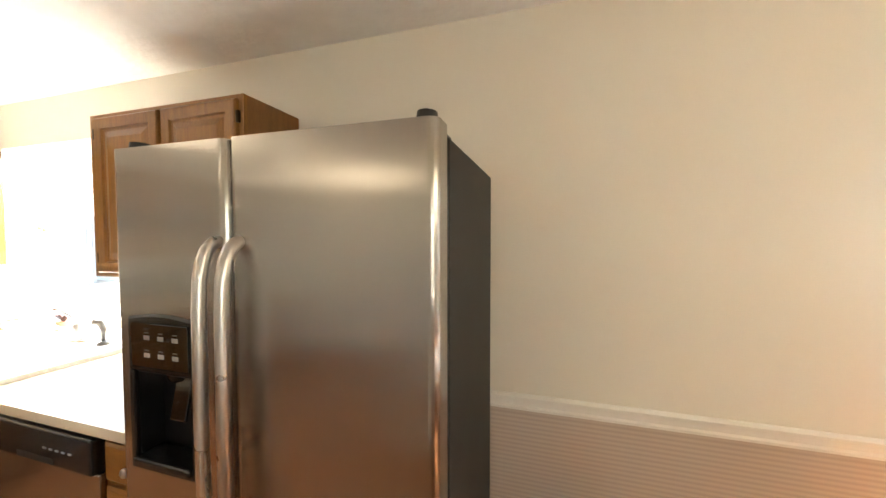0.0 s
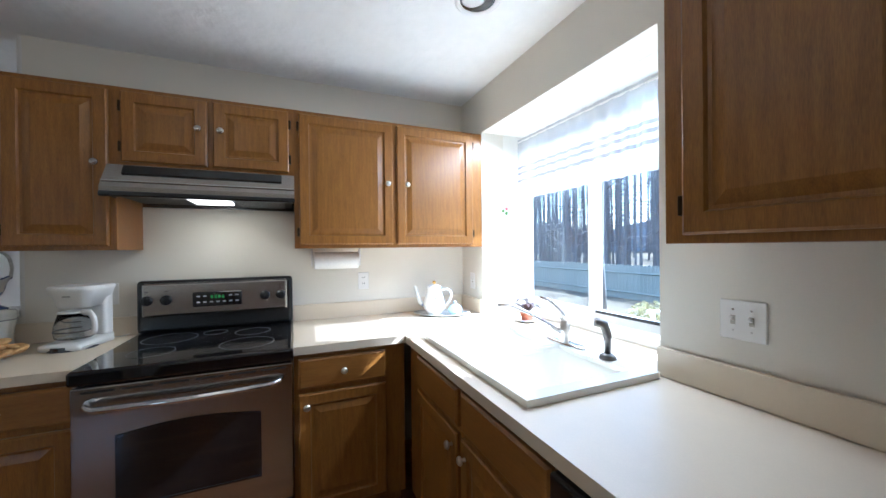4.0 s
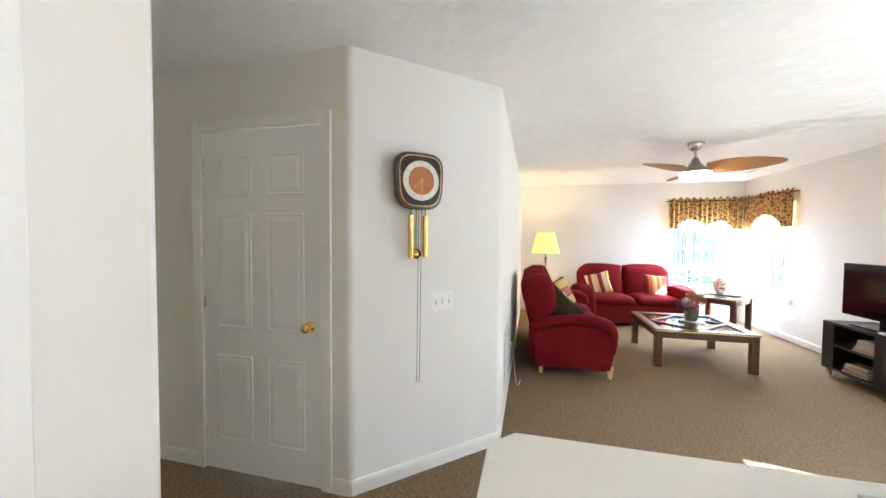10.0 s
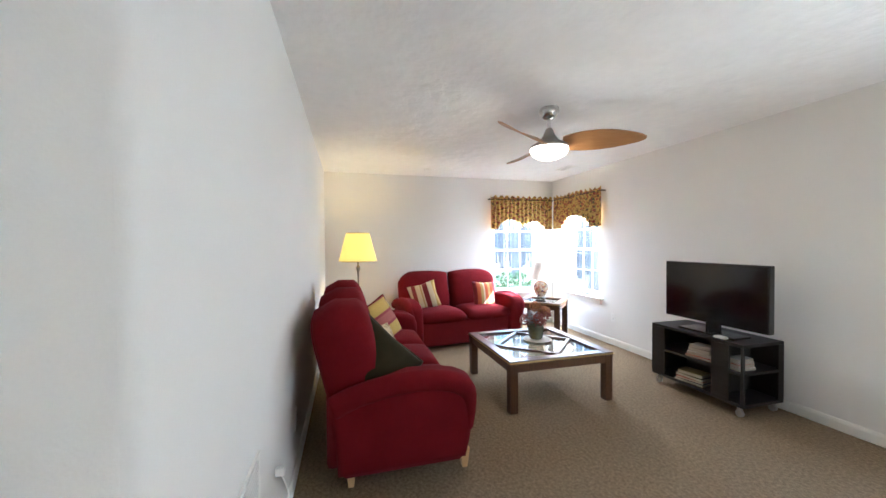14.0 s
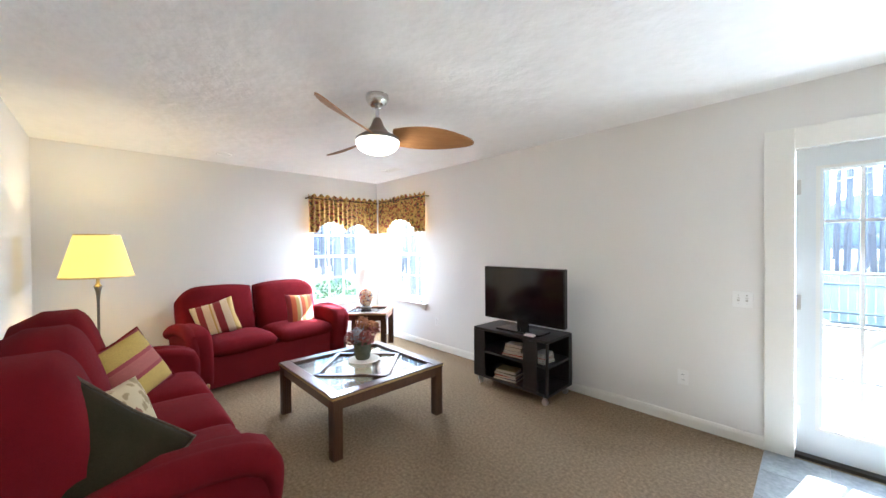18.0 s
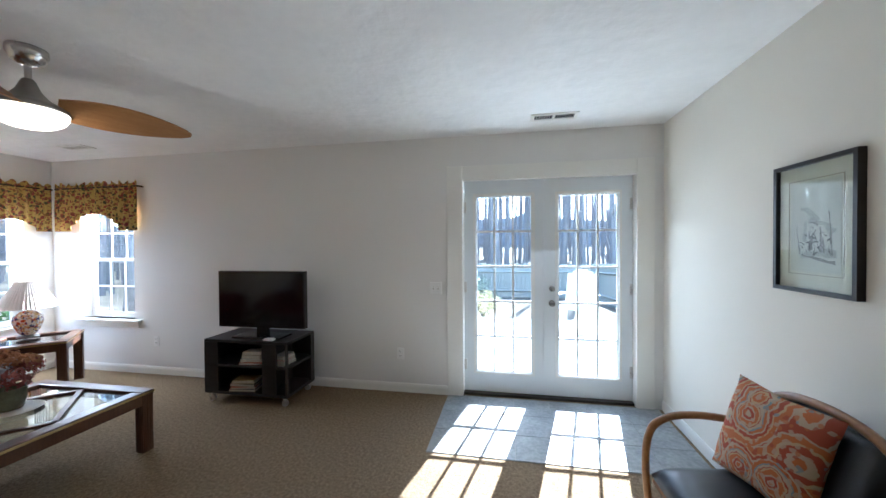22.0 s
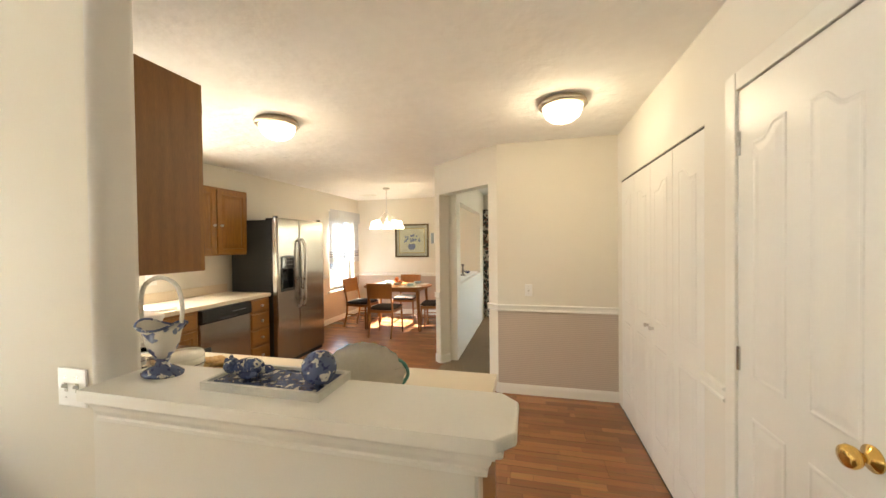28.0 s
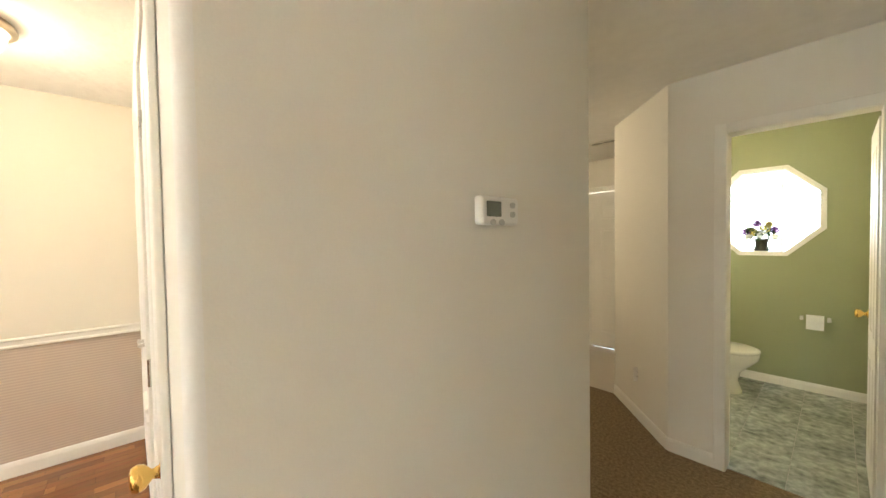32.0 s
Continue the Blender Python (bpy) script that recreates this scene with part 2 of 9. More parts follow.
def tube(points, r, seg=10, bm=None, flat=1.0):
    """A round bar along points; flat squeezes its section."""
    out = bm or bmesh.new()
    pts = [Vector(p) for p in points]
    rings = []
    up = None
    for i, p in enumerate(pts):
        d = (pts[min(i + 1, len(pts) - 1)] - pts[max(i - 1, 0)]).normalized()
        if up is None:
            up = Vector((0, 0, 1)) if abs(d.z) < 0.9 else Vector((1, 0, 0))
        side = d.cross(up).normalized()
        up = side.cross(d).normalized()
        rr = r[i] if isinstance(r, (list, tuple)) else r
        rings.append([out.verts.new(p + side * (rr * math.cos(2 * math.pi * k / seg)) + up * (rr * flat * math.sin(2 * math.pi * k / seg))) for k in range(seg)])
    for a, b in zip(rings, rings[1:]):
        for k in range(seg):
            j = (k + 1) % seg
            out.faces.new((a[k], a[j], b[j], b[k]))
    out.faces.new(rings[0][::-1])
    out.faces.new(rings[-1])
    return out


def arc(points, n=8):
    """Smooths a chain of points."""
    p = [Vector(q) for q in points]
    out = []
    for i in range(len(p) - 1):
        a, b, c, d = p[max(0, i - 1)], p[i], p[i + 1], p[min(len(p) - 1, i + 2)]
        for k in range(n):
            t = k / n
            out.append(0.5 * ((2 * b) + (c - a) * t + (2 * a - 5 * b + 4 * c - d) * t * t + (3 * b - a - 3 * c + d) * t ** 3))
    out.append(p[-1])
    return out


def prism(outline, z0, z1, bm=None):
    """An outline of (x, y) pulled from z0 to z1."""
    out = bm or bmesh.new()
    a = [out.verts.new((x, y, z0)) for x, y in outline]
    b = [out.verts.new((x, y, z1)) for x, y in outline]
    out.faces.new(a[::-1])
    out.faces.new(b)
    for i in range(len(a)):
        j = (i + 1) % len(a)
        out.faces.new((a[i], a[j], b[j], b[i]))
    return out


def sweep(profile, p0, p1, bm=None):
    """A moulding: profile of (out, up) carried from p0 to p1; out points to the right-hand side of the way, up is z."""
    out = bm or bmesh.new()
    p0, p1 = Vector(p0), Vector(p1)
    d = (p1 - p0).normalized()
    side = Vector((d.y, -d.x, 0))
    ends = [[out.verts.new(p + side * o + Vector((0, 0, u))) for o, u in profile] for p in (p0, p1)]
    n = len(profile)
    for i in range(n):
        j = (i + 1) % n
        out.faces.new((ends[0][i], ends[0][j], ends[1][j], ends[1][i]))
    out.faces.new(ends[0][::-1])
    out.faces.new(ends[1])
    return out


def wall_mesh(length, thick, height, openings=()):
    """A wall along x from 0, its face at y = 0 and its back at y = thick; openings are (x0, x1, z0, z1)."""
    bm = bmesh.new()
    xs = sorted({0.0, length, *[v for o in openings for v in o[:2]]})
    zs = sorted({0.0, height, *[v for o in openings for v in o[2:]]})
    solid = lambda x, z: 0 < x < length and 0 < z < height and not any(o[0] < x < o[1] and o[2] < z < o[3] for o in openings)
    vert = {}

    def v(x, y, z):
        k = (round(x, 4), round(y, 4), round(z, 4))
        if k not in vert:
            vert[k] = bm.verts.new(k)
        return vert[k]

    for i in range(len(xs) - 1):
        for k in range(len(zs) - 1):
            x0, x1, z0, z1 = xs[i], xs[i + 1], zs[k], zs[k + 1]
            if not solid((x0 + x1) / 2, (z0 + z1) / 2):
                continue
            bm.faces.new((v(x0, 0, z0), v(x1, 0, z0), v(x1, 0, z1), v(x0, 0, z1)))
            bm.faces.new((v(x0, thick, z0), v(x0, thick, z1), v(x1, thick, z1), v(x1, thick, z0)))
            xm, zm = (x0 + x1) / 2, (z0 + z1) / 2
            for dx, dz, q in ((-1, 0, ((x0, z0), (x0, z1))), (1, 0, ((x1, z0), (x1, z1))), (0, -1, ((x0, z0), (x1, z0))), (0, 1, ((x0, z1), (x1, z1)))):
                xn = xm + dx * ((x1 - x0) / 2 + 1e-4)
                zn = zm + dz * ((z1 - z0) / 2 + 1e-4)
                if not solid(xn, zn):
                    (ax, az), (bx, bz) = q
                    bm.faces.new((v(ax, 0, az), v(bx, 0, bz), v(bx, thick, bz), v(ax, thick, az)))
    return bm


def wall(name, p0, p1, thick, material, openings=(), height=2.44, label="", round_end=0.0):
    """A wall whose face runs from p0 to p1 (the room on its right-hand side), its body to the left of that way."""
    p0, p1 = Vector((*p0, 0)), Vector((*p1, 0))
    d = p1 - p0
    bm = wall_mesh(d.length, thick, height, openings)
    bm.transform(Matrix.Translation(p0) @ Matrix.Rotation(math.atan2(d.y, d.x), 4, "Z"))
    return structure(name, bm, material, label)


# ---- structure ----
H = 2.44
NY = 2.54       # face of the long outer wall
LX = -9.2       # far wall of the living room
SX = -2.44      # kitchen face of the range wall
PX = -2.565     # living-room face of the same wall
SY = -1.22      # wall behind the sofa
PY = -1.89      # pantry wall
DX = 3.75       # far wall of the dining room

# the long outer wall runs west to east, its rooms to the south
x0 = LX - 0.16
wall("wall_north", (x0, NY), (PX, NY), 0.17, M["wall_living"], [(-8.78 - x0, -8.03 - x0, 0.60, 1.95), (-4.30 - x0, -2.77 - x0, -0.0, 2.03)], label="cream painted outer wall with window and french doors")
wall("wall_north_kitchen", (PX, NY), (DX + 0.15, NY), 0.17, M["wall_kitchen"], [(-2.13 - PX, -0.87 - PX, 0.88, 2.15), (2.60 - PX, 3.55 - PX, 0.60, 2.08)], label="warm cream outer wall with kitchen and dining windows")
wall("wall_west", (LX, SY - 0.2), (LX, NY), 0.16, M["wall_living"], [(1.45 - SY + 0.2, 2.28 - SY + 0.2, 0.56, 1.95)], label="cream painted wall with a window by the corner")
CK0, CK1 = Vector((-3.71, -1.96)), Vector((-4.42, SY))
CKD = (CK1 - CK0).normalized()


def bullnose(at, before, after, label, cut=0.025, n=8):
    """A rounded outer corner between two wall faces that stop short of it by cut."""
    at, d0, d1 = Vector(at), Vector(before).normalized(), Vector(after).normalized()
    p, q = at - d0 * cut, at + d1 * cut
    pts = []
    for i in range(n + 1):
        t = i / n
        pts.append(p * (1 - t) ** 2 + at * 2 * t * (1 - t) + q * t * t)
    pts += [q + Vector((-d1.y, d1.x)) * 0.06, p + Vector((-d0.y, d0.x)) * 0.06]
    ob = structure("wall_corner", prism([(v.x, v.y) for v in pts], 0.0, H), M["wall_living"], label)
    for f in ob.data.polygons:
        f.use_smooth = abs(f.normal.z) < 0.5
    ob.data.set_sharp_from_angle(angle=radians(32))


bullnose(CK1, CKD, (-1, 0), "rounded plaster corner of the angled wall")
bullnose(CK0, (0, 1), CKD, "rounded plaster corner beside the hall door")
bullnose((-2.655, PY), (-1, 0), (0, -1), "rounded plaster corner by the pantry door")
wall("wall_sofa", (-4.42 - 0.025, SY), (LX, SY), 0.12, M["wall_living"], label="plain cream wall behind the sofa")
wall("wall_clock", CK0 + CKD * 0.025, CK1 - CKD * 0.025, 0.10, M["wall_living"], label="short angled cream wall")
wall("wall_hall", (-3.71, -4.52), (-3.71, -1.985), 0.12, M["wall"], [(1.575, 2.40, 0, 2.05)], label="cream hall wall with a white door")
wall("wall_range", (SX, 0.13), (SX, NY), SX - PX, M["wall_kitchen"], label="cream wall between kitchen and living room")
wall("wall_pantry", (0.18, PY), (-2.630, PY), 0.12, M["wall"], [(0.13, 1.63, 0, 2.0), (1.902, 2.532, 0, 2.045)], label="white wall with folding doors and a pantry door")
wall("wall_thermostat", (-2.655, PY - 0.025), (-2.655, -3.08), 0.12, M["wall"], label="cream wall with a thermostat")
wall("wall_closet_back", (DX, -2.96), (-2.53, -2.96), 0.12, M["wall"], label="cream wall behind the closets")
wall("wall_foyer_east", (0.6, -3.08), (0.6, -6.5), 0.1, M["wall"], label="cream foyer wall")
wall("wall_foyer_far", (0.6, -6.42), (-1.9, -6.42), 0.1, M["wall"], [(1.35, 2.15, 0, 2.03)], label="cream foyer wall with a white door")
wall("wall_hall_far", (-3.83, -4.52), (-3.71, -4.52), 0.1, M["wall"])
wall("wall_bath_west", (-3.62, -6.45), (-3.62, -4.64), 0.1, M["wall_green"], label="green bathroom side wall")
wall("wall_bath_east", (-2.02, -5.16), (-2.02, -6.45), 0.1, M["wall_green"], label="green bathroom side wall")
wall("wall_dining_half", (DX, -0.11), (1.02, -0.11), 0.11, M["wall_kitchen"], [(0.55, 2.50, 0.93, 2.02)], label="cream wall with a ledge opening between dining and sitting room")
wall("wall_end", (0.18, -0.80), (0.18, PY), 0.12, M["wall_kitchen"], label="cream end wall above a papered dado")
a, b = Vector((0.95, 0.04)), Vector((0.18, -0.80))
wall("wall_angled", a, b, 0.14, M["wall_kitchen"], [(0.10, (a - b).length - 0.13, 0, 2.07)], label="angled cream wall with a cased opening")
wall("wall_dining_east", (DX, NY), (DX, -2.96), 0.15, M["wall_kitchen"], [(NY + 0.85, NY + 2.05, 0.60, 2.0)], label="cream dining wall with a chair rail")
wall("wall_bath", (-2.50, -4.52), (-3.83, -4.52), 0.12, M["wall"], [(0.31, 0.91, 0, 2.05)], label="cream hall wall with the bathroom door")
wall("wall_bath_angled", (-1.90, -5.15), (-2.50, -4.52), 0.10, M["wall"], label="short angled hall wall")
wall("wall_corridor", (-1.90, -7.5), (-1.90, -5.15), 0.10, M["wall"], label="corridor wall")
wall("wall_bath_far", (-2.0, -6.45), (-4.6, -6.45), 0.15, M["wall_green"], [(0.37, 1.16, 1.27, 2.06)], label="green bathroom wall with an octagonal window")
structure("ceiling", box(LX - 0.2, DX + 0.2, -8.0, NY + 0.2, H, H + 0.12), M["ceiling"], "white textured ceiling")
structure("floor_carpet", box(LX - 0.2, -2.50, -8.0, NY + 0.1, -0.1, 0), M["carpet"], "beige cut-pile carpet")
structure("floor_hall_carpet", box(-2.50, 0.60, -5.14, -3.07, -0.1, 0), M["carpet"], "beige cut-pile hall carpet")
structure("floor_foyer", box(-1.90, 0.60, -6.5, -5.14, -0.1, 0.002), mat("pale_foyer_vinyl", (0.52, 0.46, 0.38), 0.35, var=0.06), "pale vinyl floor by the foyer door")
structure("floor_sitting_room", box(0.30, DX + 0.2, -3.1, -0.055, -0.1, 0.0), M["carpet"], "beige carpet of the sitting room")
wall("half_wall", (SX, -0.99), (SX, 0.13), SX - PX, M["wall"], height=1.05, label="cream half wall")


# ---- shapes shared by doors and cabinets ----
def rings_panel(w, h, rings, bm=None, x=0.0, z=0.0):
    """A panel in x and z, facing +y, from rings of (inset, depth)."""
    out = bm or bmesh.new()
    loops = []
    for i, d in rings:
        loops.append([out.verts.new((x + a, d, z + b)) for a, b in ((i, i), (w - i, i), (w - i, h - i), (i, h - i))])
    for a, b in zip(loops, loops[1:]):
        for k in range(4):
            j = (k + 1) % 4
            out.faces.new((a[k], a[j], b[j], b[k]))
    out.faces.new(loops[-1])
    out.faces.new(loops[0][::-1])
    return out


def inset_loop(pts, d):
    """Moves a closed outline of (x, z), counter-clockwise, inwards by d."""
    n = len(pts)
    out = []
    for i in range(n):
        p, q, r = Vector(pts[i - 1]), Vector(pts[i]), Vector(pts[(i + 1) % n])
        e0, e1 = (q - p).normalized(), (r - q).normalized()
        n0, n1 = Vector((-e0.y, e0.x)), Vector((-e1.y, e1.x))
        m = (n0 + n1).normalized()
        out.append(q + m * (d / max(0.35, m.dot(n0))))
    return out


def relief(outline, steps, bm=None):
    """Moulded relief in x and z, facing +y: outline inset step by step to heights."""
    out = bm or bmesh.new()
    loops = [[out.verts.new((p[0], d, p[1])) for p in inset_loop(outline, i)] for i, d in steps]
    n = len(outline)
    for a, b in zip(loops, loops[1:]):
        for k in range(n):
            j = (k + 1) % n
            out.faces.new((a[k], a[j], b[j], b[k]))
    out.faces.new(loops[-1])
    return out


def rect(x0, x1, z0, z1):
    return [(x0, z0), (x1, z0), (x1, z1), (x0, z1)]


def arched(x0, x1, z0, z1, rise, lean):
    """A panel outline whose top sweeps up to one side (lean 1: right, -1: left, 0: in the middle)."""
    pts = [(x0, z0), (x1, z0)]
    if lean:
        us = [1, 0.70, 0.63, 0.56, 0.5, 0.44, 0.37, 0.30, 0]
    else:
        us = [1 - i / 10 for i in range(11)]
    for u in us:
        t = u if lean > 0 else (1 - u if lean < 0 else 1 - abs(2 * u - 1))
        if lean:
            t = min(1, max(0, (t - 0.30) / 0.40))
        pts.append((x0 + (x1 - x0) * u, z1 - rise + rise * (0.5 - 0.5 * math.cos(math.pi * t))))
    return pts


MOULD = [(0.0, -0.001), (0.004, 0.003), (0.010, 0.004), (0.016, 0.0008), (0.022, 0.0008), (0.046, 0.0048)]
CAB_DOOR = [(0.0, 0.0), (0.0, 0.014), (0.006, 0.019), (0.050, 0.019), (0.055, 0.010), (0.064, 0.009), (0.094, 0.0185)]
CAB_DRAWER = [(0.0, 0.0), (0.0, 0.012), (0.010, 0.019), (0.022, 0.019)]

M["nickel"] = mat("satin_nickel", (0.62, 0.60, 0.57), 0.28, metal=1.0, var=0.03)
M["brass"] = mat("polished_brass", (0.80, 0.52, 0.16), 0.18, metal=1.0, var=0.06)
M["hinge"] = mat("dark_bronze", (0.05, 0.035, 0.02), 0.4, metal=1.0, var=0.1)
M["oak_side"] = mat("oak_side_panel", (0.17, 0.070, 0.014), 0.4, scale=4, fine=40, color2=(0.27, 0.118, 0.028), stretch=(10, 10, 0.8))
M["porcelain"] = mat("white_porcelain", (0.84, 0.82, 0.74), 0.12, var=0.02, coat=0.3)
M["white_plastic"] = mat("white_plastic", (0.82, 0.81, 0.78), 0.3, var=0.015)
M["black_glass"] = mat("black_glass", (0.006, 0.006, 0.007), 0.04, var=0.05, coat=0.5)
M["chrome"] = mat("chrome", (0.70, 0.70, 0.70), 0.1, metal=1.0, var=0.03)
M["dark_slot"] = mat("dark_slot", (0.02, 0.018, 0.016), 0.6, var=0.1)
M["lamp_glass"] = mat("frosted_lamp_glass", (0.9, 0.82, 0.66), 0.4, var=0.02, emit=0.55, emit_color=(1.0, 0.84, 0.60))


def knob(parent, x, y, z, m="nickel"):
    bm = lathe([(0, 0), (0.008, 0), (0.006, 0.006), (0.0055, 0.012), (0.015, 0.017), (0.0165, 0.022), (0.013, 0.028), (0, 0.030)], 16)
    bm.transform(pose(x, y, z, -90))
    return part("knob", bm, M[m], parent, "round satin metal knob", smooth=True)


def front(parent, kind, x0, x1, z0, z1, y, kx=None, kz=None, hinge=None):
    rings = CAB_DOOR if kind == "door" else CAB_DRAWER
    bm = rings_panel(x1 - x0, z1 - z0, rings, x=x0, z=z0)
    bm.transform(Matrix.Translation((0, y, 0)))
    ob = part(kind if kind == "door" else "drawer", bm, M["oak"] if kind == "door" else M["oak_flat"], parent)
    if kx is not None:
        knob(ob, kx, y + 0.019, kz)
    if hinge is not None:
        for hz in (z0 + 0.07, z1 - 0.07):
            part("hinge", box(hinge - 0.006, hinge + 0.006, y, y + 0.016, hz - 0.024, hz + 0.024, 0.003), M["hinge"], ob)
    return ob


M["oak_flat"] = mat("oak_drawer", (0.22, 0.088, 0.014), 0.38, scale=5, fine=45, color2=(0.35, 0.155, 0.028), stretch=(1.2, 14, 14), bump=0.05, bscale=20, coat=0.15)


def cabinet(name, at, rz, w, d, z0, z1, label, fronts, toe=False):
    ob = thing(name, at, rz, label, "cabinet")
    bm = box(0, w, 0.002, d - 0.019, z0 + (0.10 if toe else 0), z1)
    if toe:
        box(0, w, 0.002, d - 0.09, z0, z0 + 0.1, bm=bm)
    part("body", bm, M["oak_side"], ob)
    fz0 = z0 + (0.10 if toe else 0)
    bm = bmesh.new()
    box(0, 0.03, d - 0.019, d, fz0, z1, bm=bm)
    box(w - 0.03, w, d - 0.019, d, fz0, z1, bm=bm)
    box(0.03, w - 0.03, d - 0.0185, d - 0.0005, fz0, z1, bm=bm)
    part("face_frame", bm, M["oak"], ob)
    for f in fronts:
        front(ob, *f[:5], d, *f[5:])
    return ob


# ---- kitchen: cabinets ----
E = -90
cabinet("upper_cabinet", (SX, 0.60, 0), E, 0.40, 0.312, 1.372, 2.134, "single oak wall cabinet with raised-panel door beside the range hood",
        [("door", 0.025, 0.375, 1.392, 2.114, 0.065, 1.77, 0.380)])
cabinet("upper_cabinet", (SX, 1.362, 0), E, 0.762, 0.312, 1.755, 2.134, "short oak wall cabinet with two doors above the range hood",
        [("door", 0.025, 0.375, 1.785, 2.114, 0.34, 1.965, 0.020), ("door", 0.40, 0.74, 1.785, 2.114, 0.435, 1.965, 0.745)])
cabinet("upper_cabinet", (SX, 2.535, 0), E, 1.173, 0.312, 1.372, 2.134, "wide oak wall cabinet with two tall raised-panel doors in the corner",
        [("door", 0.075, 0.595, 1.392, 2.114, 0.535, 1.755, 0.070), ("door", 0.62, 1.148, 1.392, 2.114, 0.655, 1.755, 1.153)])
cabinet("upper_cabinet", (0.28, NY, 0), 180, 0.905, 0.32, 1.372, 2.12, "oak wall cabinet with two doors beside the refrigerator",
        [("door", 0.025, 0.43, 1.392, 2.10, 0.395, 1.70, 0.020), ("door", 0.45, 0.855, 1.392, 2.10, 0.485, 1.70, 0.860)])


def base_unit(at, rz, w, label, fronts, d=0.625, top=0.876):
    return cabinet("base_cabinet", at, rz, w, d, 0.0, top, label, fronts, toe=True)


for y0, y1 in ((-0.93, -0.585), (-0.585, -0.265), (-0.265, 0.145), (0.145, 0.583)):
    w = y1 - y0
    base_unit((SX, y1, 0), E, w, "oak base cabinet of the peninsula with one drawer and door",
              [("drawer", 0.018, w - 0.018, 0.71, 0.85, w / 2, 0.78), ("door", 0.018, w - 0.018, 0.125, 0.685, w - 0.05, 0.63)], 0.595)
base_unit((SX, 1.885, 0), E, 0.535, "oak base cabinet beside the range with a drawer and door",
          [("drawer", 0.10, 0.515, 0.71, 0.85, 0.31, 0.78), ("door", 0.10, 0.515, 0.125, 0.685, 0.48, 0.63)])
sink_unit = base_unit((-0.665, NY + 0.0, 0), 180, 1.125, "oak sink base cabinet with two doors and false drawer fronts",
          [("drawer", 0.02, 0.50, 0.71, 0.85), ("drawer", 0.53, 0.98, 0.71, 0.85), ("door", 0.02, 0.50, 0.125, 0.685, 0.46, 0.63), ("door", 0.53, 0.98, 0.125, 0.685, 0.57, 0.63)], top=0.74)
part("front_rail", box(0, 1.125, 0.59, 0.6248, 0.741, 0.876), M["oak"], sink_unit)
base_unit((0.262, NY, 0), 180, 0.305, "narrow oak cabinet with four drawers beside the refrigerator",
          [("drawer", 0.018, 0.287, a, b, 0.15, (a + b) / 2) for a, b in ((0.72, 0.855), (0.53, 0.70), (0.34, 0.51), (0.125, 0.32))])

# ---- worktops ----
def worktop(name, x0, x1, y0, y1, z0, z1, holes, label):
    bm = wall_mesh(x1 - x0, z1 - z0, y1 - y0, [(a - x0, b - x0, c - y0, d - y0) for a, b, c, d in holes])
    bm.transform(Matrix(((1, 0, 0, x0), (0, 0, 1, y0), (0, -1, 0, z1), (0, 0, 0, 1))))
    ob = tagged(link(name, bm, M["laminate"]), label, "worktop")
    return ob


M["laminate_edge"] = mat("laminate_edge", (0.66, 0.54, 0.40), 0.4, var=0.04, scale=8, fine=300)
pen = tagged(link("worktop", prism([(SX + 0.002, -0.97), (-1.815, -0.97), (-1.815, 0.581), (SX + 0.002, 0.581)], 0.877, 0.915), M["laminate"]), "beige laminate worktop of the peninsula with square edges", "worktop")
part("backsplash", box(SX + 0.001, SX + 0.02, 0.102, 0.581, 0.916, 1.015, 0.003), M["laminate"], pen)
main = worktop("worktop", SX + 0.002, 0.268, 1.885, 2.86, 0.877, 0.915, [(-1.64, -0.865, 1.985, 2.475), (SX, -2.128, NY - 0.003, 2.9), (-0.872, 0.3, NY - 0.003, 2.9)], "beige laminate worktop under the kitchen window with an inset sink")
bm = box(SX + 0.002, -1.785, 1.349, 1.885, 0.877, 0.915)
part("worktop_return", bm, M["laminate"], main)
part("backsplash", box(SX + 0.001, SX + 0.02, 1.349, 2.52, 0.916, 1.015, 0.003), M["laminate"], main)
part("backsplash", box(SX + 0.02, -2.131, NY - 0.02, NY - 0.001, 0.916, 1.015, 0.003), M["laminate"], main)
part("backsplash", box(-0.869, 0.268, NY - 0.02, NY - 0.001, 0.916, 1.015, 0.003), M["laminate"], main)


# ---- sink and tap ----
def basin(bm, x0, x1, y0, y1, z1, depth):
    """An open rounded basin."""
    rings = []
    for inset, z, r in ((0.0, z1, 0.05), (0.012, z1 - 0.02, 0.06), (0.03, z1 - depth + 0.03, 0.06), (0.06, z1 - depth, 0.05)):
        loop = []
        for cx, cy, a0 in ((x1 - inset - r, y1 - inset - r, 0), (x0 + inset + r, y1 - inset - r, 90), (x0 + inset + r, y0 + inset + r, 180), (x1 - inset - r, y0 + inset + r, 270)):
            for k in range(5):
                a = radians(a0 + 22.5 * k)
                loop.append(bm.verts.new((cx + r * math.cos(a), cy + r * math.sin(a), z)))
        rings.append(loop)
    for a, b in zip(rings, rings[1:]):
        for k in range(len(a)):
            j = (k + 1) % len(a)
            bm.faces.new((a[k], b[k], b[j], a[j]))
    bm.faces.new(rings[-1])


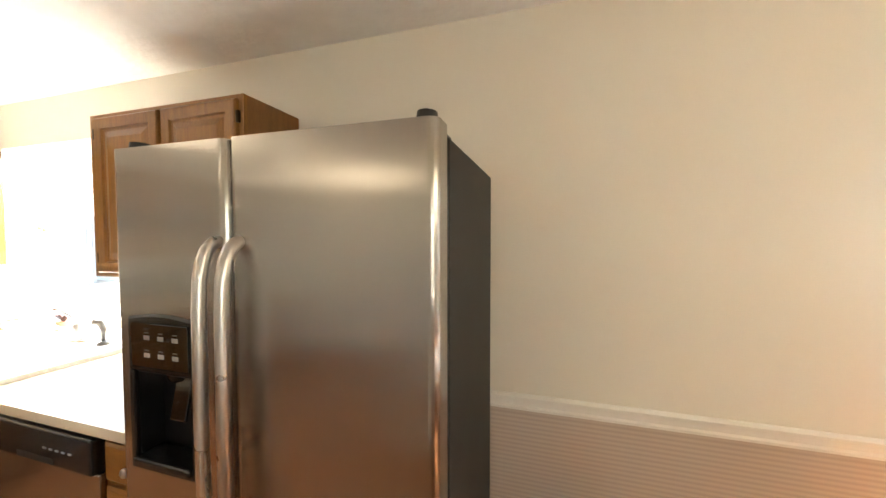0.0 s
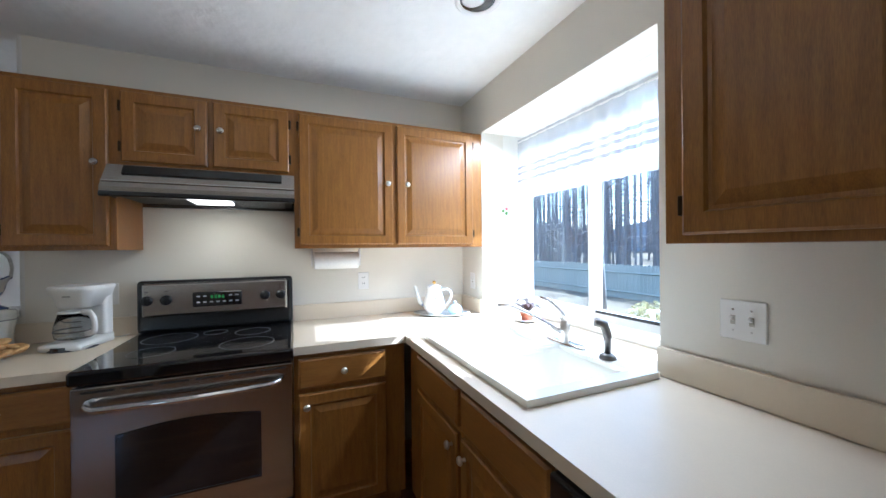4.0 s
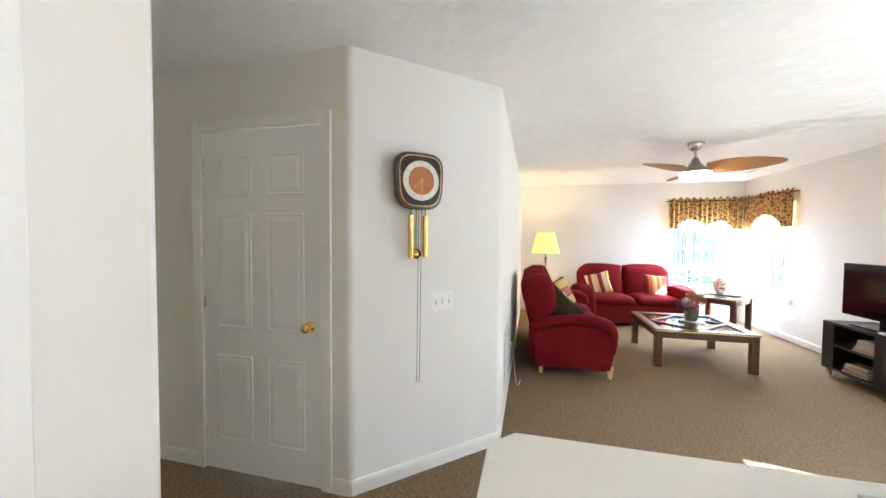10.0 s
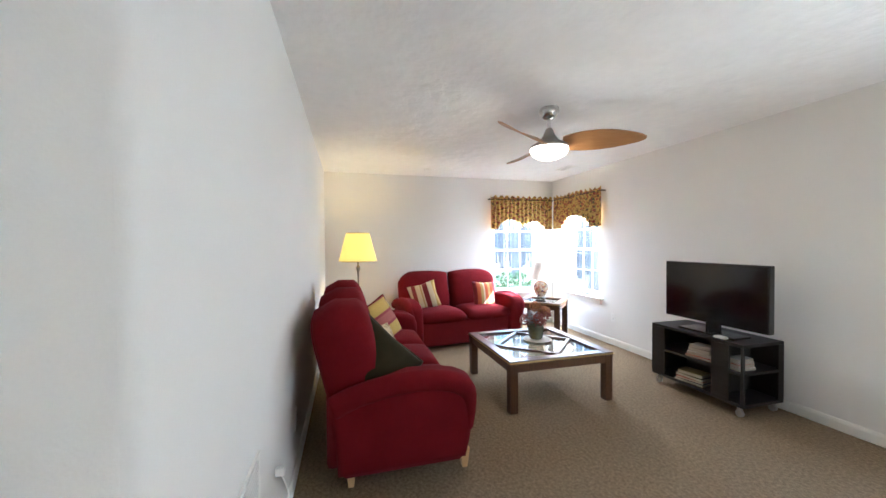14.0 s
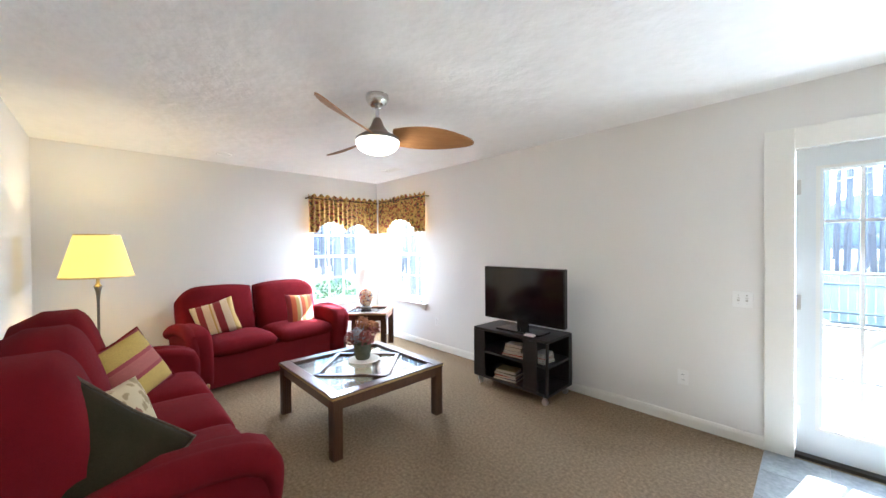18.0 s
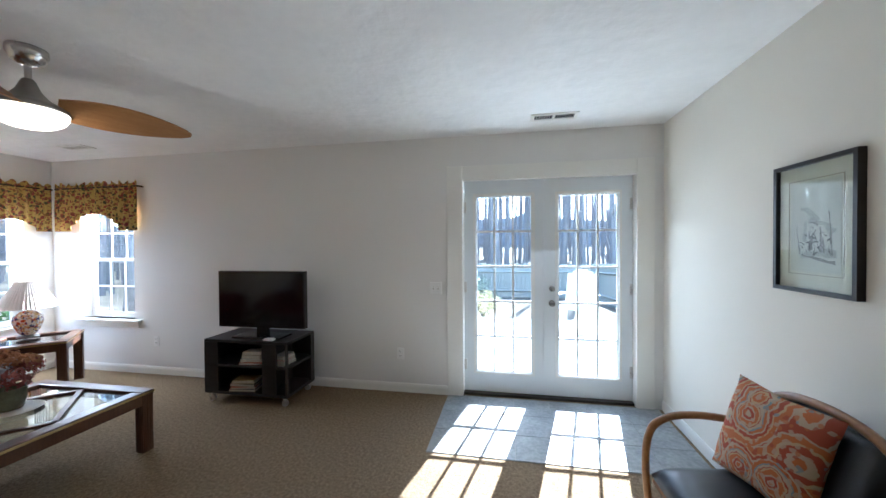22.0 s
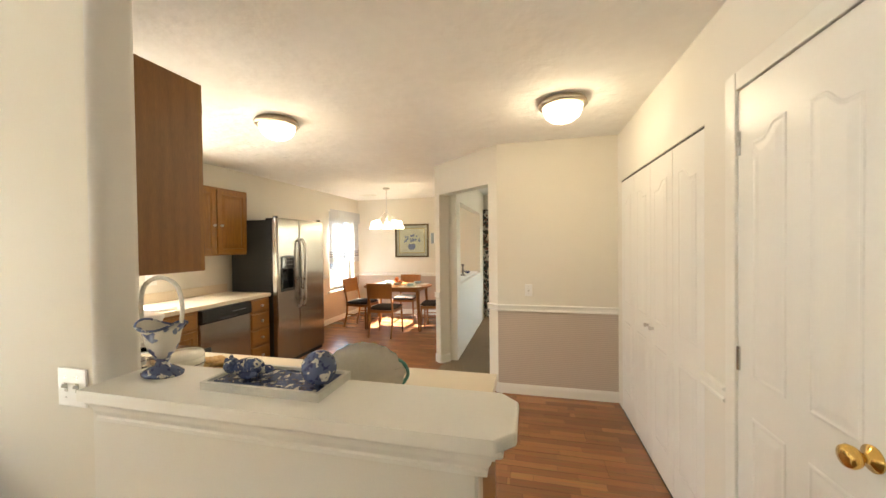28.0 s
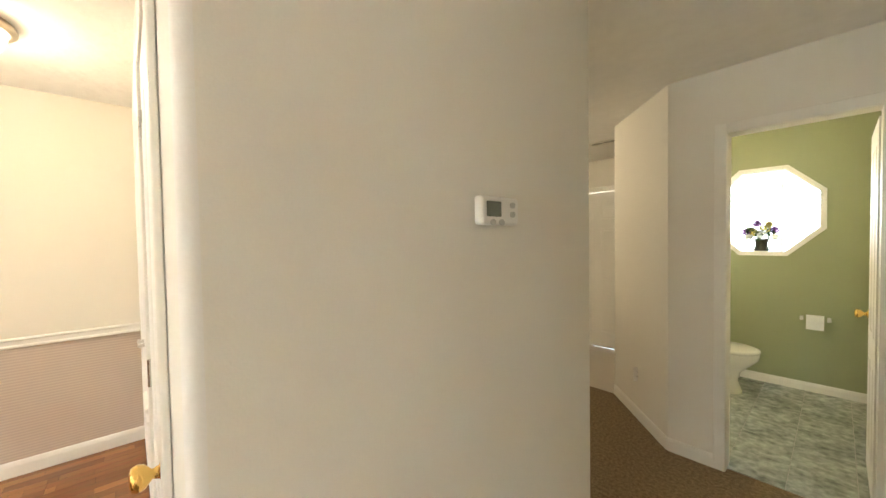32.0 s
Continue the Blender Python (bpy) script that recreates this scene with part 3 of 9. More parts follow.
sink = thing("kitchen_sink", (0, 0, 0), 0, "white porcelain double-bowl sink set into the worktop", "sink")
bm = wall_mesh(0.83, 0.022, 0.545, [(0.055, 0.395, 0.075, 0.465), (0.425, 0.775, 0.075, 0.465)])
bm.transform(Matrix(((1, 0, 0, -1.67), (0, 0, 1, 1.95), (0, 1, 0, 0.916), (0, 0, 0, 1))))
bmesh.ops.bevel(bm, geom=[e for e in bm.edges if e.calc_face_angle(0) > 1.0], offset=0.009, segments=3, affect="EDGES")
part("rim", bm, M["porcelain"], sink, smooth=False)
for x0, x1, deep in ((-1.622, -1.268, 0.12), (-1.252, -0.888, 0.17)):
    bm = bmesh.new()
    basin(bm, x0, x1, 2.018, 2.422, 0.93, deep)
    part("bowl", bm, M["porcelain"], sink, smooth=True)
    part("drain", cyl(0.04, 0.04, 0.931 - deep, 0.934 - deep, 24, ((x0 + x1) / 2, 2.22)), M["chrome"], sink, "steel drain")

tap = thing("kitchen_tap", (-1.25, 2.455, 0.938), 0, "chrome single-lever kitchen tap with a long low spout", "tap")
part("base_plate", turned(lathe([(0, 0), (0.13, 0), (0.13, 0.006), (0.115, 0.012), (0, 0.012)], 32), Matrix.Diagonal((1, 0.25, 1, 1))), M["chrome"], tap, smooth=True)
part("body", lathe([(0.024, 0.01), (0.022, 0.06), (0.020, 0.10), (0.0, 0.115)], 20), M["nickel"], tap, smooth=True)
part("spout", tube([(0, -0.01, 0.05), (-0.06, -0.05, 0.085), (-0.13, -0.10, 0.125), (-0.20, -0.15, 0.15), (-0.25, -0.185, 0.145)], [0.012, 0.009, 0.008, 0.008, 0.009]), M["nickel"], tap, smooth=True)
part("lever", tube([(0, 0, 0.10), (-0.012, -0.02, 0.15), (-0.045, -0.045, 0.19), (-0.08, -0.07, 0.20)], [0.016, 0.012, 0.009, 0.007]), M["nickel"], tap, smooth=True)
sprayer = thing("sink_sprayer", (-1.02, 2.455, 0.938), 0, "dark grey pull-out spray head beside the tap", "sprayer")
M["gunmetal"] = mat("gunmetal", (0.16, 0.15, 0.14), 0.35, metal=0.8)
part("collar", lathe([(0.032, 0), (0.030, 0.012), (0.016, 0.022), (0, 0.022)], 20), M["gunmetal"], sprayer, smooth=True)
part("spray_head", tube([(0, 0, 0.02), (0, 0, 0.09), (-0.006, -0.012, 0.13), (-0.02, -0.04, 0.14)], [0.012, 0.015, 0.018, 0.017]), M["gunmetal"], sprayer, smooth=True)

# ---- range ----
rng = thing("electric_range", (SX + 0.01, 1.347, 0), E, "stainless steel electric range with a black glass cooktop", "range")
W = 0.762
part("body", box(0, W, 0, 0.62, 0.03, 0.865), M["black"], rng)
part("cooktop", box(-0.003, W + 0.003, 0.005, 0.685, 0.866, 0.922, 0.012, 3), M["black_glass"], rng, "glossy black glass cooktop")
for bx, by, r in ((0.20, 0.48, 0.115), (0.57, 0.48, 0.085), (0.20, 0.22, 0.085), (0.57, 0.22, 0.115), (0.385, 0.16, 0.055)):
    part("burner_ring", turned(lathe([(r - 0.0012, 0), (r - 0.0012, 0.0006), (r + 0.0012, 0.0006), (r + 0.0012, 0), (r - 0.0012, 0)], 48), Matrix.Translation((bx, by, 0.9222))), mat("burner_mark", (0.10, 0.095, 0.09), 0.3), rng)
bm = box(0.0, W, 0.0, 0.055, 0.923, 1.205, 0.02, 3)
part("backguard", bm, M["black"], rng)
bm = box(0.03, W - 0.03, 0.056, 0.078, 1.012, 1.190, 0.012, 3)
part("control_panel", bm, M["steel"], rng)
panel = part("display", box(0.27, 0.505, 0.0785, 0.0825, 1.055, 1.135, 0.004), M["black_glass"], rng)
M["green_led"] = mat("green_led", (0.03, 0.22, 0.04), 0.4, emit=0.0008, emit_color=(0.15, 0.8, 0.2))
for k in range(4):
    part("digit", box(0.355 + 0.018 * k, 0.367 + 0.018 * k, 0.0826, 0.0832, 1.098, 1.116), M["green_led"], panel)
M["grey_print"] = mat("grey_print", (0.32, 0.32, 0.32), 0.5)
for k in range(7):
    for zz in (1.075, 1.108):
        if zz > 1.09 and 2 <= k <= 4:
            continue
        part("button", box(0.285 + 0.031 * k, 0.301 + 0.031 * k, 0.0826, 0.0832, zz, zz + 0.008), M["grey_print"], panel)
for kx in (0.065, 0.15, 0.625, 0.71):
    bm = lathe([(0, 0), (0.026, 0), (0.026, 0.006), (0.020, 0.010), (0.019, 0.028), (0, 0.030)], 20)
    box(-0.004, 0.004, -0.020, 0.020, 0.028, 0.036, 0.002, bm=bm)
    bm.transform(pose(kx, 0.078, 1.10, -90))
    part("control_knob", bm, M["black"], rng, "round black control knob")
    part("mark", box(kx - 0.008, kx + 0.008, 0.0785, 0.079, 1.145, 1.149), M["dark_slot"], rng)
door = part("oven_door", box(0.0, W, 0.62, 0.665, 0.245, 0.855, 0.006), M["steel"], rng, "brushed steel oven door")
outline = [(0.13, 0.37), (W - 0.13, 0.37)] + [(W - 0.13 - (W - 0.26) * i / 12, 0.66 + 0.025 * math.sin(math.pi * i / 12)) for i in range(13)]
bm = relief(outline, [(0, -0.001), (0.002, 0.003), (0.010, 0.003), (0.012, 0.0015)])
bm.transform(Matrix.Translation((0, 0.665, 0)))
part("oven_window", bm, M["black_glass"], door, "dark oven window with an arched top")
part("handle", tube([(0.05, 0.66, 0.795), (0.06, 0.70, 0.79), (0.09, 0.715, 0.783), (W / 2, 0.722, 0.778), (W - 0.09, 0.715, 0.783), (W - 0.06, 0.70, 0.79), (W - 0.05, 0.66, 0.795)], 0.0135), M["chrome"], door, smooth=True)
for k in range(6):
    part("vent_slot", box(0.03 + 0.12 * k, 0.13 + 0.12 * k, 0.6652, 0.6662, 0.832, 0.840), M["dark_slot"], door)
drawer = part("storage_drawer", box(0.0, W, 0.62, 0.66, 0.055, 0.235, 0.006), M["steel"], rng)
part("handle", tube([(0.06, 0.655, 0.205), (0.08, 0.69, 0.20), (W / 2, 0.70, 0.192), (W - 0.08, 0.69, 0.20), (W - 0.06, 0.655, 0.205)], 0.012), M["chrome"], drawer, smooth=True)
for kx in (0.05, W - 0.05):
    for ky in (0.06, 0.56):
        part("foot", cyl(0.015, 0.018, 0.0, 0.031, 12, (kx, ky)), M["black"], rng)

# ---- range hood ----
hood = thing("range_hood", (SX + 0.002, 1.362, 0), E, "stainless steel under-cabinet range hood with a lit lamp", "range hood")
prof = [(0.0, 1.754), (0.40, 1.754), (0.44, 1.70), (0.475, 1.645), (0.475, 1.615), (0.0, 1.605)]
bm = bmesh.new()
va = [bm.verts.new((0.0, y, z)) for y, z in prof]
vb = [bm.verts.new((0.762, y, z)) for y, z in prof]
for i in (0, 1, 2, 3):
    bm.faces.new((va[i], va[i + 1], vb[i + 1], vb[i]))
bm.faces.new((va[5], va[0], vb[0], vb[5]))
bm.faces.new(va[::-1])
bm.faces.new(vb)
part("canopy", bm, M["steel"], hood)
part("underside", box(0.012, 0.75, 0.01, 0.46, 1.622, 1.628), mat("hood_black", (0.012, 0.012, 0.012), 0.6), hood)
part("lip", box(-0.002, 0.764, 0.455, 0.483, 1.602, 1.625, 0.006), M["black"], hood)
sw = part("control_strip", turned(box(0.06, 0.70, -0.004, 0.004, -0.026, 0.026, 0.003), pose(0, 0.424, 1.728, 36)), M["black_glass"], hood)
part("rib", turned(box(0.0, 0.762, -0.004, 0.006, -0.004, 0.004, 0.002), pose(0, 0.458, 1.672)), M["chrome"], hood)
part("filter", box(0.05, 0.28, 0.08, 0.40, 1.612, 1.6215, 0.003), mat("filter_mesh", (0.10, 0.10, 0.10), 0.5, metal=0.6, bump=0.6, bscale=300), hood)
part("lamp_lens", box(0.30, 0.47, 0.20, 0.42, 1.606, 1.6215, 0.004), mat("hood_lens", (0.95, 0.85, 0.65), 0.3, emit=0.5, emit_color=(1.0, 0.90, 0.75)), hood, "lit frosted lamp lens")
area_light("hood_lamp_light", (SX + 0.33, 0.98, 1.60), (SX + 0.30, 0.98, 0.9), 0.15, 0.2, 0.22, (1.0, 0.84, 0.60))

# ---- dishwasher ----
dw = thing("dishwasher", (-0.047, NY, 0), 180, "stainless steel dishwasher with a black control panel", "dishwasher")
part("body", box(0.003, 0.612, 0.02, 0.60, 0.02, 0.87), M["black"], dw)
part("door_panel", box(0.003, 0.612, 0.60, 0.645, 0.11, 0.735, 0.006), M["steel"], dw)
cp = part("control_panel", box(0.003, 0.612, 0.60, 0.668, 0.738, 0.868, 0.010, 3), M["black"], dw)
for k in range(5):
    part("button", box(0.10 + 0.035 * k, 0.118 + 0.035 * k, 0.668, 0.670, 0.80, 0.806), M["grey_print"], cp)
part("handle_recess", box(0.20, 0.42, 0.662, 0.669, 0.745, 0.77, 0.003), M["dark_slot"], cp)
part("toe_kick", box(0.003, 0.612, 0.50, 0.56, 0.0, 0.10), M["black"], dw)

# ---- refrigerator ----
fr = thing("refrigerator", (1.219, 2.482, 0), 180, "side-by-side stainless steel refrigerator with black sides and an ice dispenser", "refrigerator")
FW = 0.958
M["fridge_side"] = mat("black_fridge_side", (0.014, 0.014, 0.013), 0.5, spec=0.25, var=0.1, scale=5, fine=400, bump=0.12, bscale=600)
part("body", box(0.0, FW, 0.04, 0.615, 0.025, 1.782, 0.006), M["fridge_side"], fr, "black textured cabinet")


def fridge_door(x0, x1, cut=None):
    """A door with rounded long edges; cut is (x0, x1, z0, z1) of a recess through its front."""
    r, z0, z1 = 0.022, 0.06, 1.803

    def profile(a, b, round_a, round_b):
        pts = [(a, 0.63), (b, 0.63)]
        pts += [(b - r + r * math.cos(math.pi / 2 * k / 5), 0.675 + r * math.sin(math.pi / 2 * k / 5)) for k in range(6)] if round_b else [(b, 0.697)]
        pts += [(a + r - r * math.sin(math.pi / 2 * k / 5), 0.675 + r * math.cos(math.pi / 2 * k / 5)) for k in range(6)] if round_a else [(a, 0.697)]
        return pts

    if not cut:
        return prism(profile(x0, x1, True, True), z0, z1)
    bm = prism(profile(x0, x1, True, True), z0, cut[2])
    prism(profile(x0, x1, True, True), cut[3], z1, bm)
    prism(profile(x0, cut[0], True, False), cut[2], cut[3], bm)
    prism(profile(cut[1], x1, False, True), cut[2], cut[3], bm)
    return bm


DX0, DX1, DZ0, DZ1 = 0.657, 0.902, 0.915, 1.352
right = part("freezer_door", fridge_door(0.547, FW, (DX0 + 0.016, DX1 - 0.016, DZ0 + 0.03, 1.19)), M["steel"], fr, "brushed steel freezer door")
left = part("fresh_food_door", fridge_door(0.0, 0.541), M["steel"], fr, "brushed steel door")


def fridge_handle(parent, x):
    pts = [(x, 0.690, 1.548), (x, 0.706, 1.546), (x, 0.724, 1.532), (x, 0.738, 1.505), (x, 0.747, 1.46), (x, 0.751, 1.38), (x, 0.753, 1.12), (x, 0.751, 0.86), (x, 0.747, 0.78), (x, 0.738, 0.735), (x, 0.724, 0.708), (x, 0.706, 0.694), (x, 0.690, 0.692)]
    part("handle", tube(pts, 0.016, 14), M["nickel"], parent, "curved satin bar handle", smooth=True)


fridge_handle(left, 0.508)
fridge_handle(right, 0.578)
# a black dispenser: a frame with a bowed head round a real recess
head = [(DX0, 1.19), (DX1, 1.19), (DX1, DZ1 - 0.012)] + [(DX1 - (DX1 - DX0) * k / 12, DZ1 - 0.012 + 0.012 * math.sin(math.pi * k / 12)) for k in range(1, 12)] + [(DX0, DZ1 - 0.012)]
bm = relief(head, [(0, 0.688), (0.0, 0.700), (0.006, 0.706), (0.012, 0.706)])
for a, b, c, d in ((DX0, DX0 + 0.017, DZ0, 1.192), (DX1 - 0.017, DX1, DZ0, 1.192), (DX0 + 0.015, DX1 - 0.015, DZ0, DZ0 + 0.032)):
    box(a, b, 0.688, 0.706, c, d, 0.004, 2, bm)
disp = part("dispenser", bm, M["black"], right, "black ice and water dispenser")
RECESS = mat("dispenser_recess", (0.006, 0.006, 0.006), 0.4)
bm = box(DX0 + 0.014, DX1 - 0.014, 0.618, 0.625, DZ0 + 0.02, 1.20)
for a, b, c, d in ((DX0 + 0.012, DX0 + 0.0165, DZ0 + 0.02, 1.20), (DX1 - 0.0165, DX1 - 0.012, DZ0 + 0.02, 1.20), (DX0 + 0.0165, DX1 - 0.0165, 1.185, 1.20)):
    box(a, b, 0.625, 0.694, c, d, bm=bm)
part("recess", bm, RECESS, disp)
part("control_face", box(DX0 + 0.016, DX1 - 0.016, 0.706, 0.7085, 1.205, 1.328, 0.003), M["black_glass"], disp)
part("paddle", turned(box(-0.03, 0.03, -0.004, 0.004, -0.06, 0.06, 0.004), pose((DX0 + DX1) / 2, 0.65, 1.10, 12)), M["black_glass"], disp)
part("spout", lathe([(0.028, 1.192), (0.022, 1.165), (0.014, 1.155), (0, 1.155)], 16, m=Matrix.Translation(((DX0 + DX1) / 2, 0.66, 0))), M["black"], disp, smooth=True)
part("drip_tray", box(DX0 + 0.018, DX1 - 0.018, 0.63, 0.716, DZ0 + 0.012, DZ0 + 0.036, 0.008, 3), M["black"], disp)
for i in range(3):
    for k in range(2):
        bx, bz = DX0 + 0.062 + 0.052 * i, 1.240 + 0.048 * k
        part("button", box(bx - 0.011, bx + 0.011, 0.7085, 0.7094, bz - 0.006, bz + 0.006, 0.0003), M["grey_print"], disp)
        part("mark", box(bx - 0.008, bx + 0.008, 0.7085, 0.7092, bz + 0.012, bz + 0.015), M["gunmetal"], disp)
for hx in (0.04, FW - 0.04):
    part("hinge_cover", turned(cyl(0.026, 0.022, 0.0, 0.028, 20), Matrix.Translation((hx, 0.645, 1.800)) @ Matrix.Diagonal((1, 1.2, 1, 1))), M["black"], fr)
    part("hinge_arm", box(hx - 0.02, hx + 0.02, 0.52, 0.645, 1.783, 1.806, 0.005, 2), M["black"], fr)
part("kick_grille", box(0.01, FW - 0.01, 0.60, 0.66, 0.0, 0.055, 0.004), M["black"], fr)


# ---- half wall trim ----
def round_ledge(ob):
    bm = bmesh.new()
    bm.from_mesh(ob.data)
    bmesh.ops.bevel(bm, geom=[e for e in bm.edges if max(v.co.y for v in e.verts) < 0.09], offset=0.008, segments=3, profile=0.6, affect="EDGES")
    bm.to_mesh(ob.data)
    bm.free()


cap = tagged(thing("half_wall_cap", kind="structure"), "cream painted cap and moulding on the half wall")
cx0, cx1, cy0, cy1, ch = -2.622, -2.395, -1.080, 0.098, 0.04
part("ledge", prism([(cx0, cy1), (cx0, cy0 + ch), (cx0 + ch, cy0), (cx1 - ch, cy0), (cx1, cy0 + ch), (cx1, cy1)][::-1], 1.052, 1.082), M["trim"], cap)
round_ledge(cap.children[0])
COVE = [(0.0, 0.0), (0.0, 0.077), (0.052, 0.077), (0.052, 0.067), (0.046, 0.060), (0.036, 0.054), (0.034, 0.048), (0.028, 0.048), (0.025, 0.036), (0.019, 0.026), (0.016, 0.022), (0.011, 0.022), (0.011, 0.017), (0.016, 0.013), (0.016, 0.004), (0.010, 0.0)]
bm = bmesh.new()
loops = [[bm.verts.new(p) for p in ((PX - 0.8 * o, 0.098, 0.974 + z), (PX - 0.8 * o, -1.002 - o, 0.974 + z), (SX + 0.8 * o, -1.002 - o, 0.974 + z), (SX + 0.8 * o, 0.098, 0.974 + z))] for o, z in COVE[2:] + COVE[:1]]
for a, b in zip(loops, loops[1:]):
    for k in range(3):
        bm.faces.new((a[k], a[k + 1], b[k + 1], b[k]))
bmesh.ops.recalc_face_normals(bm, faces=bm.faces)
part("moulding", bm, M["trim"], cap, "stepped cove moulding under the ledge")
part("end_return", box(PX + 0.004, PX + 0.03, -0.996, -0.990, 0.0, 0.973), M["trim"], cap)
part("backsplash_panel", box(SX + 0.001, SX + 0.012, -0.97, 0.128, 0.916, 0.972), M["laminate"], cap)
part("peninsula_end_panel", box(SX - 0.0, -1.845, -0.962, -0.931, 0.0, 0.876), M["oak_side"], cap, "oak end panel")
ER = 0.030
pts = [(SX - ER + ER * math.cos(a), 0.10 + ER - ER * math.sin(a)) for a in [math.pi / 16 * k for k in range(9)]]
pts += [(PX + ER - ER * math.sin(a), 0.10 + ER - ER * math.cos(a)) for a in [math.pi / 16 * k for k in range(9)]]
wend = structure("wall_end_round", prism(pts, 1.0505, H), M["wall_living"], "cream wall end with rounded corners")
for f in wend.data.polygons:
    f.use_smooth = abs(f.normal.z) < 0.5
wend.data.set_sharp_from_angle(angle=radians(32))

# ---- baseboards, chair rail, papered dado ----
BASE = [(0.0, 0.0), (0.0, 0.085), (0.006, 0.085), (0.010, 0.075), (0.013, 0.06), (0.013, 0.0)]
RAIL = [(0.0, 0.0), (0.0, 0.066), (0.012, 0.066), (0.024, 0.060), (0.024, 0.052), (0.013, 0.046), (0.013, 0.022), (0.020, 0.016), (0.020, 0.006), (0.008, 0.0)]


def baseboard(p0, p1, k=1.0):
    structure("baseboard", sweep([(a, b * k) for a, b in BASE], (*p0, 0.0), (*p1, 0.0)), M["trim"], "white painted baseboard")


for p0, p1 in (((LX, NY), (-4.43, NY)), ((LX, SY), (LX, NY)), ((-4.42, SY), (LX, SY)), ((-3.71, -1.96), (-4.42, SY)), ((-3.71, -2.07), (-3.71, -1.96)), ((-3.71, -4.5), (-3.71, -3.0)),
               ((PX, NY), (PX, -0.99)), ((-2.655, PY), (-2.655, -3.08)), ((-2.425, PY), (-2.655, PY)), ((-1.90, -5.15), (-2.50, -4.52)), ((-2.50, -4.52), (-2.75, -4.52)),
               ((-2.13, -6.45), (-3.62, -6.45)), ((-1.90, -6.42), (-1.90, -5.15))):
    baseboard(p0, p1)
for p0, p1 in (((0.18, -0.80), (0.18, PY)), ((-1.45, PY), (-1.65, PY)), ((1.20, NY), (DX, NY)), ((DX, NY), (DX, 0.0)), ((DX, -0.11), (1.05, -0.11))):
    baseboard(p0, p1, 1.15)
va, vb = Vector((0.95, 0.04)), Vector((0.18, -0.80))
dd = (vb - va).normalized()
for s0, s1 in ((0.0, 0.10), ((va - vb).length - 0.13, (va - vb).length)):
    baseboard(va + dd * s0, va + dd * s1, 1.15)
nn = Vector((-dd.y, dd.x))
baseboard(va + dd * 0.10 + nn * 0.0, va + dd * 0.10 - nn * -0.14, 1.15)
for p0, p1 in (((0.18, -0.80), (0.18, PY)), ((-1.45, PY), (-1.65, PY)), ((1.20, NY), (2.55, NY)), ((3.62, NY), (DX, NY)), ((DX, NY), (DX, 0.0)), ((va + dd * 0.0), (va + dd * 0.10)), (va + dd * ((va - vb).length - 0.13), vb)):
    rz_ = 0.858 if tuple(p1) == (2.55, NY) else 0.805
    structure("trim", sweep(RAIL, (*p0, rz_), (*p1, rz_)), M["trim"], "white moulded chair rail")


def paper_material():
    m = mat("dado_paper", (0.50, 0.40, 0.33), 0.7, var=0.03, scale=4, fine=150)
    n, l = m.node_tree.nodes, m.node_tree.links
    b = n["Principled BSDF"]
    tc = n.new("ShaderNodeTexCoord")
    sp = n.new("ShaderNodeSeparateXYZ")
    l.new(tc.outputs["Object"], sp.inputs[0])
    w = n.new("ShaderNodeMath")
    w.operation = "MULTIPLY"
    w.inputs[1].default_value = 2 * math.pi / 0.018
    l.new(sp.outputs["Z"], w.inputs[0])
    s = n.new("ShaderNodeMath")
    s.operation = "SINE"
    l.new(w.outputs[0], s.inputs[0])
    mx = n.new("ShaderNodeMix")
    mx.data_type = "RGBA"
    mx.inputs["A"].default_value, mx.inputs["B"].default_value = (0.49, 0.405, 0.335, 1), (0.58, 0.49, 0.405, 1)
    r = n.new("ShaderNodeMapRange")
    r.inputs["From Min"].default_value = -1.0
    l.new(s.outputs[0], r.inputs["Value"])
    l.new(r.outputs["Result"], mx.inputs["Factor"])
    l.new(mx.outputs["Result"], b.inputs["Base Color"])
    return m


M["paper"] = paper_material()
for name, bm in (("end", box(0.176, 0.1795, -1.888, -0.80, 0.0, 0.806)), ("north", box(1.20, DX - 0.002, NY - 0.004, NY - 0.0005, 0.0, 0.806)), ("east", box(DX - 0.004, DX - 0.0005, 0.0, NY - 0.005, 0.0, 0.806))):
    if name == "north":
        bm.free()
        bm = box(1.20, 2.595, NY - 0.004, NY - 0.0005, 0.0, 0.859)
        box(2.595, 3.555, NY - 0.004, NY - 0.0005, 0.0, 0.57, bm=bm)
        box(3.555, DX - 0.005, NY - 0.004, NY - 0.0005, 0.0, 0.806, bm=bm)
    structure("trim_dado_" + name, bm, M["paper"], "beige finely striped dado paper")


# ---- interior doors ----
def casing(name, x0, x1, z1, m, w=0.06, t=0.013, label="white door casing"):
    """A flat casing round an opening in local x and z, facing +y."""
    ob = tagged(thing(name, kind="structure"), label)
    ob.matrix_world = m
    part("stile", box(x0 - w, x0, 0.001, t, 0.0, z1 + w, 0.004), M["trim"], ob)
    part("stile", box(x1, x1 + w, 0.001, t, 0.0, z1 + w, 0.004), M["trim"], ob)
    part("head", box(x0, x1, 0.001, t - 0.002, z1, z1 + w, 0.004), M["trim"], ob)
    return ob


